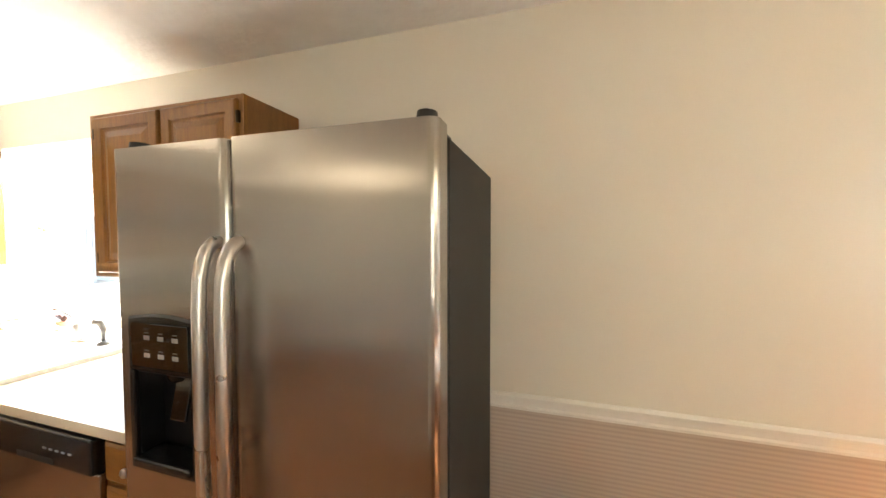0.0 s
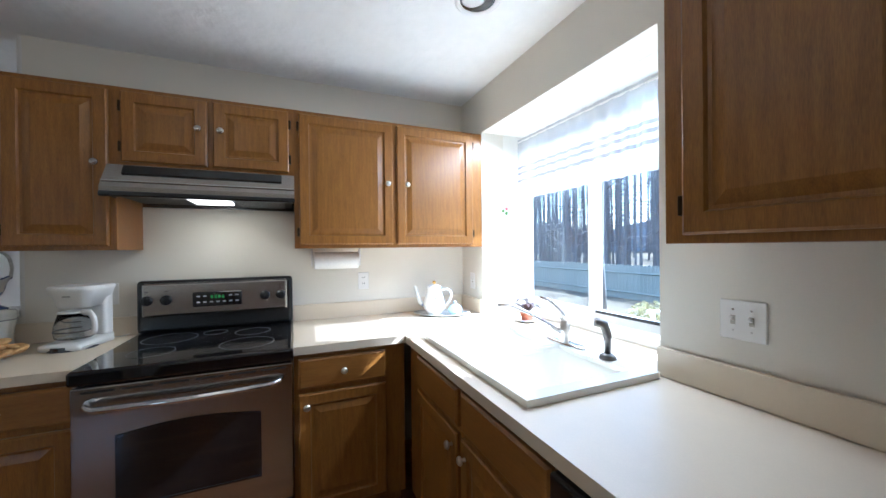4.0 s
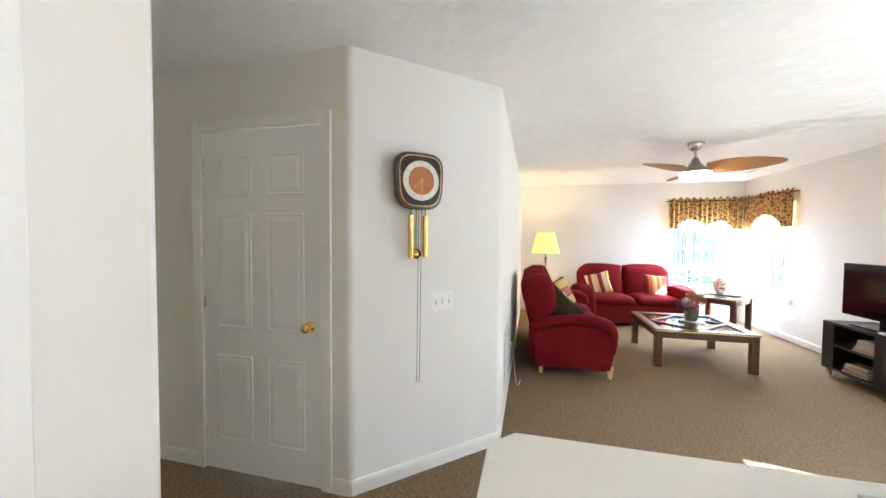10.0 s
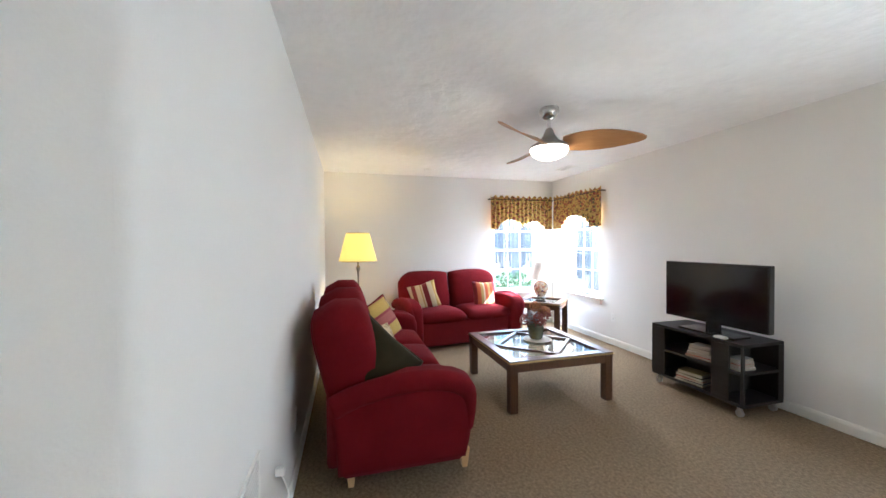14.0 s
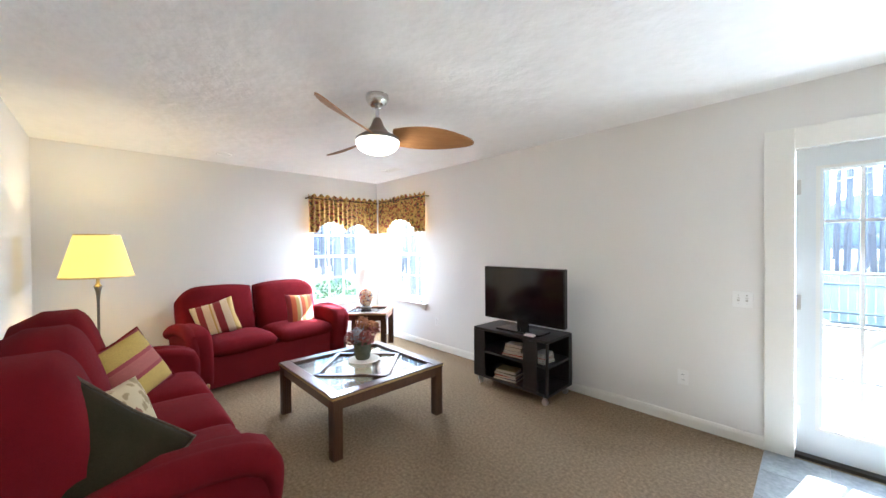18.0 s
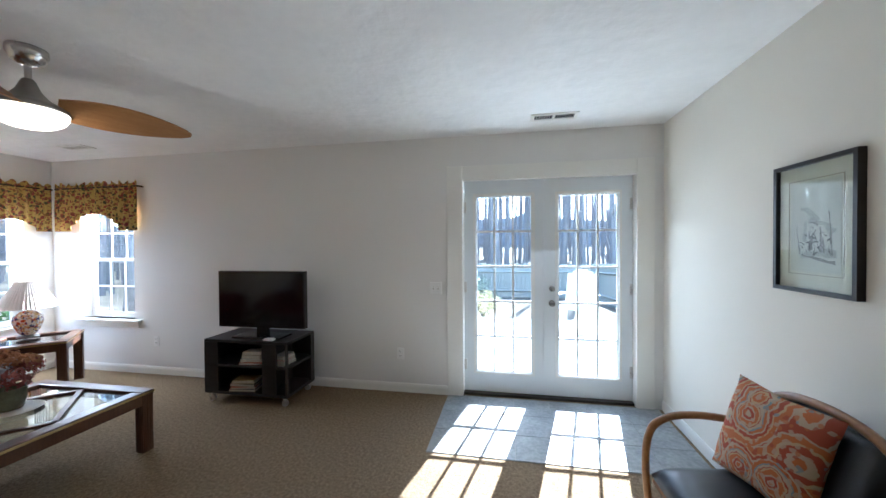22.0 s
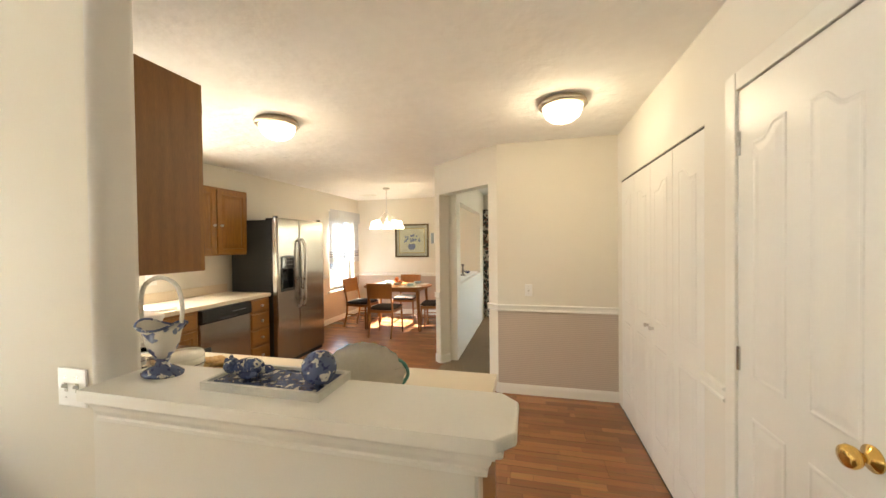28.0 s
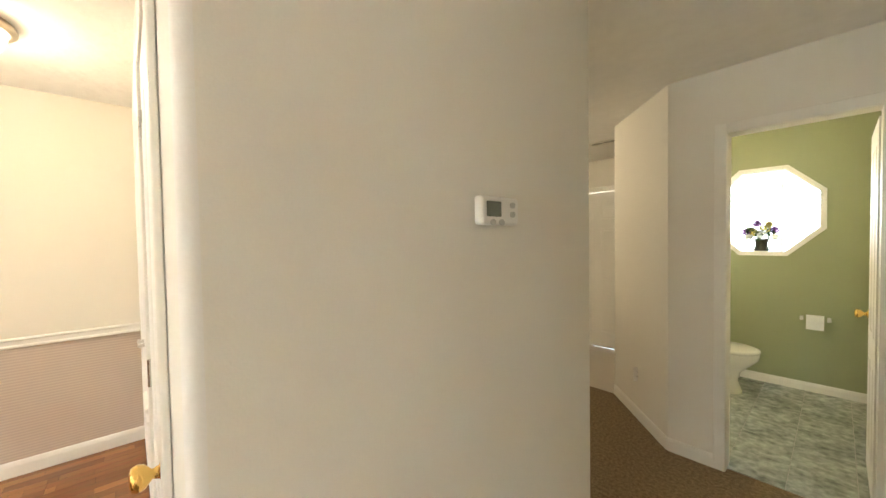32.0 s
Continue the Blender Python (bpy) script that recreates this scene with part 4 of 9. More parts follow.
def slab_door(name, m, w, h, panels, label, knob_x=None, knob_z=0.95, hinge_x=None, back=-0.038):
    """A moulded door: local x and z, its face at y = back + 0.035."""
    ob = tagged(thing(name, kind="structure"), label)
    ob.matrix_world = m
    y = back + 0.035
    slab = part("slab", box(0.002, w - 0.002, back, y, 0.008, h, 0.002), M["door"], ob)
    for p in panels:
        bm = relief(p, MOULD)
        bm.transform(Matrix.Translation((0, y, 0)))
        part("panel", bm, M["door"], slab)
    if knob_x is not None:
        kb = lathe([(0, 0), (0.031, 0), (0.031, 0.004), (0.014, 0.010), (0.010, 0.022), (0.024, 0.034), (0.028, 0.046), (0.024, 0.056), (0.010, 0.060), (0, 0.060)], 24)
        kb.transform(pose(knob_x, y, knob_z, -90))
        part("door_knob", kb, M["brass"], ob, "polished brass door knob", smooth=True)
    if hinge_x is not None:
        for z in (0.22, 1.02, h - 0.2):
            part("hinge", cyl(0.007, 0.007, z - 0.045, z + 0.045, 10, (hinge_x, y + 0.004)), M["nickel"], ob)
    return ob


def four_panel(w):
    a, b, mid = 0.095, w - 0.095, w / 2
    g = 0.045
    return [arched(a, mid - g, 0.97, 1.87, 0.045, 1), arched(mid + g, b, 0.97, 1.87, 0.045, -1), rect(a, mid - g, 0.24, 0.83), rect(mid + g, b, 0.24, 0.83)]


def six_panel(w):
    out = []
    for a, b in ((0.11, w / 2 - 0.05), (w / 2 + 0.05, w - 0.11)):
        out += [rect(a, b, 0.20, 0.72), rect(a, b, 0.88, 1.56), rect(a, b, 1.66, 1.90)]
    return out


m = pose(-2.352, PY, 0)
casing("door_frame", 0.006, 0.624, 2.039, m, 0.07, 0.016)
slab_door("door_1", m, 0.63, 2.035, four_panel(0.63), "closed white four-panel pantry door with a brass knob", 0.072, 0.955, 0.612, back=-0.030)
m = pose(-3.71, -2.13, 0, 0, 0, -90)
casing("door_frame", 0.006, 0.814, 2.044, m, 0.065, 0.016)
slab_door("door_2", m, 0.82, 2.04, six_panel(0.82), "closed white six-panel hall door with a brass knob", 0.075, 0.925, 0.800, back=-0.030)
for k in range(4):
    w = 0.374
    x = 0.05 - (k + 1) * 0.375
    leaf = slab_door("folding_door", pose(x, PY, 0), w, 1.985, [arched(0.08, w - 0.08, 0.95, 1.85, 0.05, 1 if k % 2 else -1), rect(0.08, w - 0.08, 0.20, 0.80)], "white moulded leaf of a folding closet door", back=-0.035)
    if k in (1, 2):
        kx = 0.05 if k == 1 else w - 0.05
        kb = lathe([(0, 0), (0.010, 0), (0.008, 0.012), (0.015, 0.02), (0.012, 0.028), (0, 0.03)], 16)
        kb.transform(pose(kx, 0.0, 0.90, -90))
        part("knob", kb, M["nickel"], leaf, smooth=True)
structure("trim_door_track", box(-1.45, 0.05, PY - 0.04, PY - 0.004, 1.987, 1.998), M["dark_slot"], "dark folding door track")
casing("door_frame", 0, 0.60, 2.05, pose(-3.41, -4.52, 0))
structure("trim_bath_jamb", box(-3.413, -3.392, -4.64, -4.522, 0, 2.05), M["trim"], "white door jamb")
slab_door("door_3", pose(-3.385, -4.66, 0, 0, 0, -90), 0.60, 2.03, six_panel(0.60), "white panelled bathroom door standing open", 0.53, 0.95, None, back=-0.036)
m = pose(-1.55, -6.42, 0)
casing("door_frame", 0, 0.80, 2.03, m)
slab_door("door_4", m, 0.80, 2.02, six_panel(0.80), "closed white panelled foyer door", 0.73, 0.95)

# ---- french doors ----
M["door_cool"] = mat("white_enamel", (0.74, 0.77, 0.78), 0.3, var=0.012, scale=3, fine=80)
fc = tagged(thing("door_frame", (0, NY, 0), 180, kind="structure"), "wide flat cream casing round the french doors")
part("stile", box(4.285, 4.432, 0.001, 0.018, 0, 2.155, 0.003), M["trim"], fc)
part("stile", box(2.64, 2.78, 0.001, 0.018, 0, 2.155, 0.003), M["trim"], fc)
part("head", box(2.78, 4.285, 0.001, 0.0165, 2.02, 2.155, 0.003), M["trim"], fc)
part("jamb", box(4.285, 4.299, -0.165, 0.0, 0, 2.03), M["trim"], fc)
part("jamb", box(2.771, 2.779, -0.165, 0.0, 0, 2.03), M["trim"], fc)
part("threshold", box(2.78, 4.285, -0.16, -0.03, 0, 0.022, 0.004), mat("bronze_threshold", (0.06, 0.05, 0.04), 0.4, metal=0.7), fc, "dark bronze threshold")


def pane_part(name, x0, x1, z0, z1, y, parent):
    ob = part(name, box(x0, x1, y - 0.002, y + 0.002, z0, z1), M["pane"], parent)
    ob.visible_shadow = False
    return ob


def french_leaf(x0, x1, hx):
    ob = tagged(thing("french_door", (0, NY + 0.105, 0), 180, kind="structure"), "white glazed french door leaf with fifteen panes")
    w = x1 - x0
    gx0, gx1, gz0, gz1 = x0 + 0.115, x1 - 0.115, 0.22, 1.88
    bm = wall_mesh(w, 0.045, 2.003, [(0.115, w - 0.115, 0.195, 1.855)])
    bm.transform(Matrix.Translation((x0, -0.022, 0.025)))
    part("leaf_frame", bm, M["door_cool"], ob)
    bm = bmesh.new()
    for i in range(4):
        x = gx0 + (gx1 - gx0) * i / 3
        box(x - 0.009, x + 0.009, -0.012, 0.012, gz0, gz1, bm=bm)
    for k in range(6):
        z = gz0 + (gz1 - gz0) * k / 5
        box(gx0, gx1, -0.0118, 0.0118, z - 0.009, z + 0.009, bm=bm)
    part("muntin_grid", bm, M["door"], ob)
    bw, bh = gx1 - gx0 + 0.05, gz1 - gz0 + 0.05
    bead = wall_mesh(bw, 0.009, bh, [(0.02, bw - 0.02, 0.02, bh - 0.02)])
    bead.transform(Matrix.Translation((gx0 - 0.025, 0.0235, gz0 - 0.025)))
    part("glazing_bead", bead, M["door"], ob)
    for i in range(3):
        for k in range(5):
            ax = gx0 + (gx1 - gx0) * i / 3
            az = gz0 + (gz1 - gz0) * k / 5
            pane_part("pane", ax, ax + (gx1 - gx0) / 3, az, az + (gz1 - gz0) / 5, 0, ob)
    for z in (0.28, 1.02, 1.78):
        part("hinge", box(hx - 0.012, hx + 0.012, 0.022, 0.036, z - 0.05, z + 0.05, 0.003), M["nickel"], ob)
    return ob


# in the doors' own direction x runs to the west
french_leaf(2.783, 3.530, 2.795)
french_leaf(3.534, 4.281, 4.269)
M["dull_nickel"] = mat("dull_nickel", (0.22, 0.20, 0.17), 0.32, metal=1.0, var=0.1)
kn = tagged(thing("door_knob", (-3.47, NY + 0.083, 0), 180), "satin nickel door knob and deadbolt of the french doors", "door knob")
for z, r in ((1.015, 0.026), (0.88, 0.030)):
    kb = lathe([(0, 0), (r, 0), (r, 0.006), (r * 0.6, 0.012), (r * 0.5, 0.02), (r * 0.85, 0.035), (r * 0.8, 0.05), (0, 0.056)], 24)
    kb.transform(pose(0, 0, z, -90))
    part("knob", kb, M["dull_nickel"], kn, smooth=True)
structure("trim_astragal", box(-3.545, -3.520, NY + 0.072, NY + 0.082, 0.03, 2.0), M["door_cool"], "white strip between the french doors")


# ---- windows ----
def hung_window(name, m, w, h, cols, label):
    """A double-hung window: local x 0..w, z 0..h, facing +y, its frame at y = 0."""
    ob = tagged(thing(name, kind="structure"), label)
    ob.matrix_world = m
    part("window_frame", turned(wall_mesh(w, 0.05, h, [(0.03, w - 0.03, 0.03, h - 0.03)]), Matrix.Translation((0, -0.05, 0))), M["trim"], ob)
    for n, (z0, z1, y) in enumerate(((0.03, h / 2 + 0.02, -0.012), (h / 2 - 0.02, h - 0.03, -0.034))):
        sash = part("sash", turned(wall_mesh(w - 0.06, 0.02, z1 - z0, [(0.03, w - 0.09, 0.03, z1 - z0 - 0.03)]), Matrix.Translation((0.03, y - 0.01, z0))), M["trim"], ob)
        bm = bmesh.new()
        for i in range(1, cols):
            x = 0.06 + (w - 0.12) * i / cols
            box(x - 0.008, x + 0.008, y - 0.006, y + 0.006, z0 + 0.03, z1 - 0.03, bm=bm)
        z = (z0 + z1) / 2
        box(0.06, w - 0.06, y - 0.0055, y + 0.0055, z - 0.008, z + 0.008, bm=bm)
        part("muntin_grid", bm, M["trim"], sash)
        pane_part("pane", 0.06, w - 0.06, z0 + 0.03, z1 - 0.03, y, sash)
    return ob


hung_window("window_1", pose(LX - 0.10, 2.28, 0.56, 0, 0, -90), 0.83, 1.39, 3, "white double-hung window with divided panes")
structure("window_sill", box(LX - 0.10, LX + 0.05, 1.40, 2.33, 0.535, 0.56, 0.006), M["trim"], "white window sill")
structure("trim_apron", box(LX + 0.001, LX + 0.014, 1.43, 2.30, 0.47, 0.534, 0.003), M["trim"], "white apron under the sill")
hung_window("window_2", pose(-8.03, NY + 0.10, 0.60, 0, 0, 180), 0.75, 1.35, 3, "white double-hung window with divided panes beside the corner")
structure("window_sill", box(-8.90, -7.93, NY - 0.05, NY + 0.10, 0.575, 0.60, 0.006), M["trim"], "white window sill")
structure("trim_apron", box(-8.86, -7.97, NY - 0.014, NY - 0.001, 0.51, 0.574, 0.003), M["trim"], "white apron under the sill")
hung_window("window_6", pose(DX + 0.10, -0.85, 0.60, 0, 0, 90) @ Matrix.Translation((-1.20, 0, 0)), 1.20, 1.40, 4, "white double-hung window of the sitting room")
hung_window("window_3", pose(3.55, NY + 0.10, 0.60, 0, 0, 180), 0.95, 1.48, 3, "white dining window half covered by sheer curtains")
structure("window_sill", box(2.50, 3.65, NY - 0.06, NY + 0.10, 0.575, 0.60, 0.006), M["trim"], "white window sill")

# kitchen garden window, set out from the wall
bay = tagged(thing("window_4", kind="structure"), "white box window over the kitchen sink")
part("side", box(-2.18, -2.13, NY + 0.172, 2.93, 0.86, 2.20), M["trim"], bay)
part("side", box(-0.87, -0.82, NY + 0.172, 2.93, 0.86, 2.20), M["trim"], bay)
part("soffit", box(-2.18, -0.82, NY + 0.172, 2.95, 2.15, 2.20), M["trim"], bay)
part("shelf", box(-2.18, -0.82, NY + 0.172, 2.95, 0.82, 0.876), M["trim"], bay)
part("window_sill", box(-2.13, -0.87, 2.80, 2.93, 0.916, 0.965, 0.006), M["trim"], bay)
bm = wall_mesh(1.26, 0.05, 1.185, [(0.05, 0.605, 0.05, 1.135), (0.655, 1.21, 0.05, 1.135)])
bm.transform(Matrix.Translation((-2.13, 2.875, 0.965)))
part("window_frame", bm, M["trim"], bay)
pane_part("pane", -2.08, -1.525, 1.015, 2.10, 2.90, bay)
pane_part("pane", -1.475, -0.92, 1.015, 2.10, 2.895, bay)
part("slider_rail", box(-1.50, -1.47, 2.868, 2.892, 1.01, 2.105), M["trim"], bay)
part("track", box(-1.475, -0.92, 2.868, 2.8745, 1.005, 1.02), M["dark_slot"], bay)

# octagonal bathroom window
oc = tagged(thing("window_5", (-2.765, -6.45, 1.665), 0, kind="structure"), "white octagonal bathroom window")
R = 0.395 / math.cos(math.pi / 8)
octo = [(R * math.cos(math.pi / 8 + k * math.pi / 4), R * math.sin(math.pi / 8 + k * math.pi / 4)) for k in range(8)]
bm = relief(octo, [(-0.03, 0.0), (-0.03, 0.012), (0.0, 0.012), (0.012, 0.006), (0.012, -0.09)])
bmesh.ops.delete(bm, geom=[f for f in bm.faces if len(f.verts) == 8], context="FACES")
part("window_frame", bm, M["trim"], oc)
for sx in (-1, 1):
    for sz in (-1, 1):
        o = 0.396
        i = R * math.sin(math.pi / 8)
        pts = [(sx * o, sz * i), (sx * o, sz * o), (sx * i, sz * o)]
        bm = bmesh.new()
        f = [bm.verts.new((x, -0.001, z)) for x, z in pts]
        g = [bm.verts.new((x, -0.149, z)) for x, z in pts]
        bm.faces.new(f)
        bm.faces.new(g[::-1])
        for k in range(3):
            bm.faces.new((f[k], g[k], g[(k + 1) % 3], f[(k + 1) % 3]))
        part("corner_fill", bm, M["wall_green"], oc)
bm = bmesh.new()
for k in (-1, 1):
    box(k * 0.13 - 0.007, k * 0.13 + 0.007, -0.10, -0.085, -0.39, 0.39, bm=bm)
    box(-0.39, 0.39, -0.0995, -0.0855, k * 0.13 - 0.007, k * 0.13 + 0.007, bm=bm)
part("muntin_grid", bm, M["trim"], oc)
part("frosted_pane", box(-0.394, 0.394, -0.098, -0.094, -0.394, 0.394), mat("frosted_pane", (0.9, 0.95, 1.0), 0.5, trans=0.8, rvar=0.02), oc, "bright frosted glass")

# ledge of the dining pass-through
structure("trim_ledge", box(1.20, 3.22, -0.16, 0.05, 0.93, 0.955, 0.006), M["trim"], "white ledge of the pass-through")


# ---- living room: soft furniture ----
def soft_prism(outline, t, bevel, seg=4):
    """An outline of (a, b) pulled along x by t about the middle, with rounded edges; a is y, b is z."""
    bm = bmesh.new()
    f = [bm.verts.new((-t / 2, a, b)) for a, b in outline]
    g = [bm.verts.new((t / 2, a, b)) for a, b in outline]
    bm.faces.new(f[::-1])
    bm.faces.new(g)
    n = len(f)
    for i in range(n):
        j = (i + 1) % n
        bm.faces.new((f[i], f[j], g[j], g[i]))
    bmesh.ops.recalc_face_normals(bm, faces=bm.faces)
    caps = [e for e in bm.edges if len(e.link_faces) == 2 and any(len(fc.verts) == n for fc in e.link_faces)]
    bmesh.ops.bevel(bm, geom=caps, offset=bevel, segments=seg, affect="EDGES", profile=0.5)
    return bm


def puff(w, d, h, crown=0.04, n=14, power=6):
    """A seat cushion: a rounded slab with a crowned top, on z = 0."""
    bm = bmesh.new()
    top, bot = [], []
    for i in range(n + 1):
        rt, rb = [], []
        for k in range(n + 1):
            u, v = 2 * i / n - 1, 2 * k / n - 1
            e = (1 - abs(u) ** power) * (1 - abs(v) ** power)
            su = u * (1 - 0.02 * abs(v) ** power)
            sv = v * (1 - 0.02 * abs(u) ** power)
            edge = max(0.0, e) ** 0.35
            rt.append(bm.verts.new((su * w / 2, sv * d / 2, h * 0.5 + edge * h * 0.5 + crown * (1 - u * u) * (1 - v * v))))
            rb.append(bm.verts.new((su * w / 2, sv * d / 2, h * 0.5 - edge * h * 0.5)))
        top.append(rt)
        bot.append(rb)
    for i in range(n):
        for k in range(n):
            bm.faces.new((top[i][k], top[i + 1][k], top[i + 1][k + 1], top[i][k + 1]))
            bm.faces.new((bot[i][k], bot[i][k + 1], bot[i + 1][k + 1], bot[i + 1][k]))
    bmesh.ops.remove_doubles(bm, verts=bm.verts, dist=0.0015)
    return bm


def pillow(w, h, t, n=16):
    """A throw pillow in x and z, thick along y, pointed at the corners."""
    bm = bmesh.new()
    sides = []
    for s in (1, -1):
        rows = []
        for i in range(n + 1):
            row = []
            for k in range(n + 1):
                u, v = 2 * i / n - 1, 2 * k / n - 1
                e = max(0.0, (1 - u * u) * (1 - v * v)) ** 0.45
                pin = 1 - 0.09 * (1 - abs(u)) * abs(v) ** 3 - 0.09 * (1 - abs(v)) * abs(u) ** 3
                row.append(bm.verts.new((u * w / 2 * pin, s * e * t / 2, v * h / 2 * pin)))
            rows.append(row)
        sides.append(rows)
        for i in range(n):
            for k in range(n):
                q = (rows[i][k], rows[i + 1][k], rows[i + 1][k + 1], rows[i][k + 1])
                bm.faces.new(q if s < 0 else q[::-1])
    bmesh.ops.remove_doubles(bm, verts=bm.verts, dist=0.0004)
    return bm


def dome(w, z0, z1, rise, n=14):
    """A back cushion's outline in (x, z): straight sides and a bowed top."""
    pts = [(-w / 2 + 0.02, z0), (w / 2 - 0.02, z0), (w / 2, z0 + 0.05)]
    for i in range(n + 1):
        a = math.pi * i / n
        pts.append((w / 2 * math.copysign(abs(math.cos(a)) ** 0.55, math.cos(a)), z1 - rise + rise * math.sin(a) ** 0.8))
    pts.append((-w / 2, z0 + 0.05))
    return pts


M["leg_wood"] = mat("pale_beech", (0.55, 0.33, 0.13), 0.4, scale=5, fine=50, color2=(0.68, 0.44, 0.20), stretch=(12, 12, 1.5))
M["red_dark"] = mat("red_fabric_base", (0.135, 0.007, 0.011), 0.9, scale=5, fine=500, color2=(0.20, 0.013, 0.018), bump=0.25, bscale=500, spec=0.2)


def back_pad(w, z0, z1, rise, thick, outer=0):
    """A plump back cushion standing upright, its front towards +y and its top bowed; outer: the side whose corner is rounded off."""
    tall = z1 - z0
    bm = puff(w, tall, thick, 0.035, 20, 7)
    for v in bm.verts:
        u, t = 2 * v.co.x / w, v.co.y / tall + 0.5
        corner = 0.13 * max(0.0, (u * outer - 0.45) / 0.55) ** 2.2
        v.co = Vector((v.co.x, v.co.z - thick / 2, z0 + tall * t - (rise * abs(u) ** 2.4 + corner) * t * t))
    bmesh.ops.recalc_face_normals(bm, faces=bm.faces)
    return bm


def couch(name, at, rz, length, seats, label, back_top, hump, low=0.09, forward=0.0, thick=0.22, inset=0.15, front=0.80):
    """A couch: local x along it, its front towards +y, its origin at the middle of its back on the floor."""
    ob = thing(name, at, rz, label, "sofa")
    aw = 0.20
    inner = length - 2 * aw + 0.04
    part("base", box(-length / 2 + 0.06, length / 2 - 0.06, 0.10, front, low, 0.36, 0.03, 3), M["red_dark"], ob)
    arm = [(0.08, 0.10), (0.82, 0.10), (0.845, 0.22), (0.865, 0.40), (0.865, 0.52), (0.84, 0.585), (0.77, 0.62), (0.66, 0.64), (0.48, 0.645), (0.30, 0.625), (0.16, 0.585), (0.05, 0.53)]
    for s in (-1, 1):
        bm = soft_prism(arm, aw - 0.02, 0.045)
        for v in bm.verts:
            v.co.x += s * 0.05 * (v.co.z - 0.55)
        bm.transform(Matrix.Translation((s * (length / 2 - aw / 2 - 0.02), 0, 0)))
        a = part("arm", bm, M["red_fabric"], ob, smooth=True)
        pts = arc([(0, 0.06, 0.50), (0, 0.20, 0.555), (0, 0.46, 0.598), (0, 0.68, 0.585), (0, 0.80, 0.535), (0, 0.838, 0.44), (0, 0.835, 0.28)], 6)
        n = len(pts)
        rr = [0.062 if i < 0.62 * n else 0.062 - 0.040 * (i - 0.62 * n) / (0.38 * n) for i in range(n)]
        bm = tube([(s * (length / 2 - 0.055 - 0.02 * max(0.0, (i - 0.7 * n) / (0.3 * n))), p.y, p.z) for i, p in enumerate(pts)], rr, 14, flat=1.0)
        part("arm_roll", bm, M["red_fabric"], a, smooth=True)
    w = inner / seats
    bw = (length - 0.16) / seats
    for i in range(seats):
        cx = -inner / 2 + w * (i + 0.5)
        bm = puff(w - 0.008, 0.62, 0.15, 0.03)
        bm.transform(Matrix.Translation((cx, front - 0.25, 0.325)))
        part("seat_cushion", bm, M["red_fabric"], ob, smooth=True)
        bm = back_pad(bw - 0.004, 0.36, back_top, hump, thick, -1 if i == 0 else (1 if i == seats - 1 else 0))
        bm.transform(Matrix.Translation(((i + 0.5 - seats / 2) * bw, 0.20, 0)))
        bm.transform(Matrix.Translation((0, 0.34 + forward, 0.36)) @ Matrix.Rotation(radians(14), 4, "X") @ Matrix.Translation((0, -0.34, -0.36)))
        part("back_cushion", bm, M["red_fabric"], ob, smooth=True)
    bm = box(-length / 2 + 0.12, length / 2 - 0.12, 0.02, 0.16, 0.12, 0.62, 0.03, 3)
    part("back_frame", bm, M["red_dark"], ob)
    for sx in (-1, 1):
        for y in (0.15, 0.83):
            bm = cyl(0.022, 0.040, 0.0, 0.12, 4)
            bm.transform(Matrix.Translation((sx * (length / 2 - inset), y, 0)) @ Matrix.Rotation(radians(45), 4, "Z"))
            part("leg", bm, M["leg_wood"], ob, "tapered pale wood leg")
    return ob


couch("sofa", (-6.70, SY + 0.17, 0), 0, 2.02, 3, "red upholstered three-seat sofa with rounded back cushions", 1.09, 0.13, forward=0.03, thick=0.33)
couch("loveseat", (-9.03, 0.56, 0), -83, 1.74, 2, "red upholstered two-seat loveseat against the far wall", 1.03, 0.035, 0.03, front=0.76)


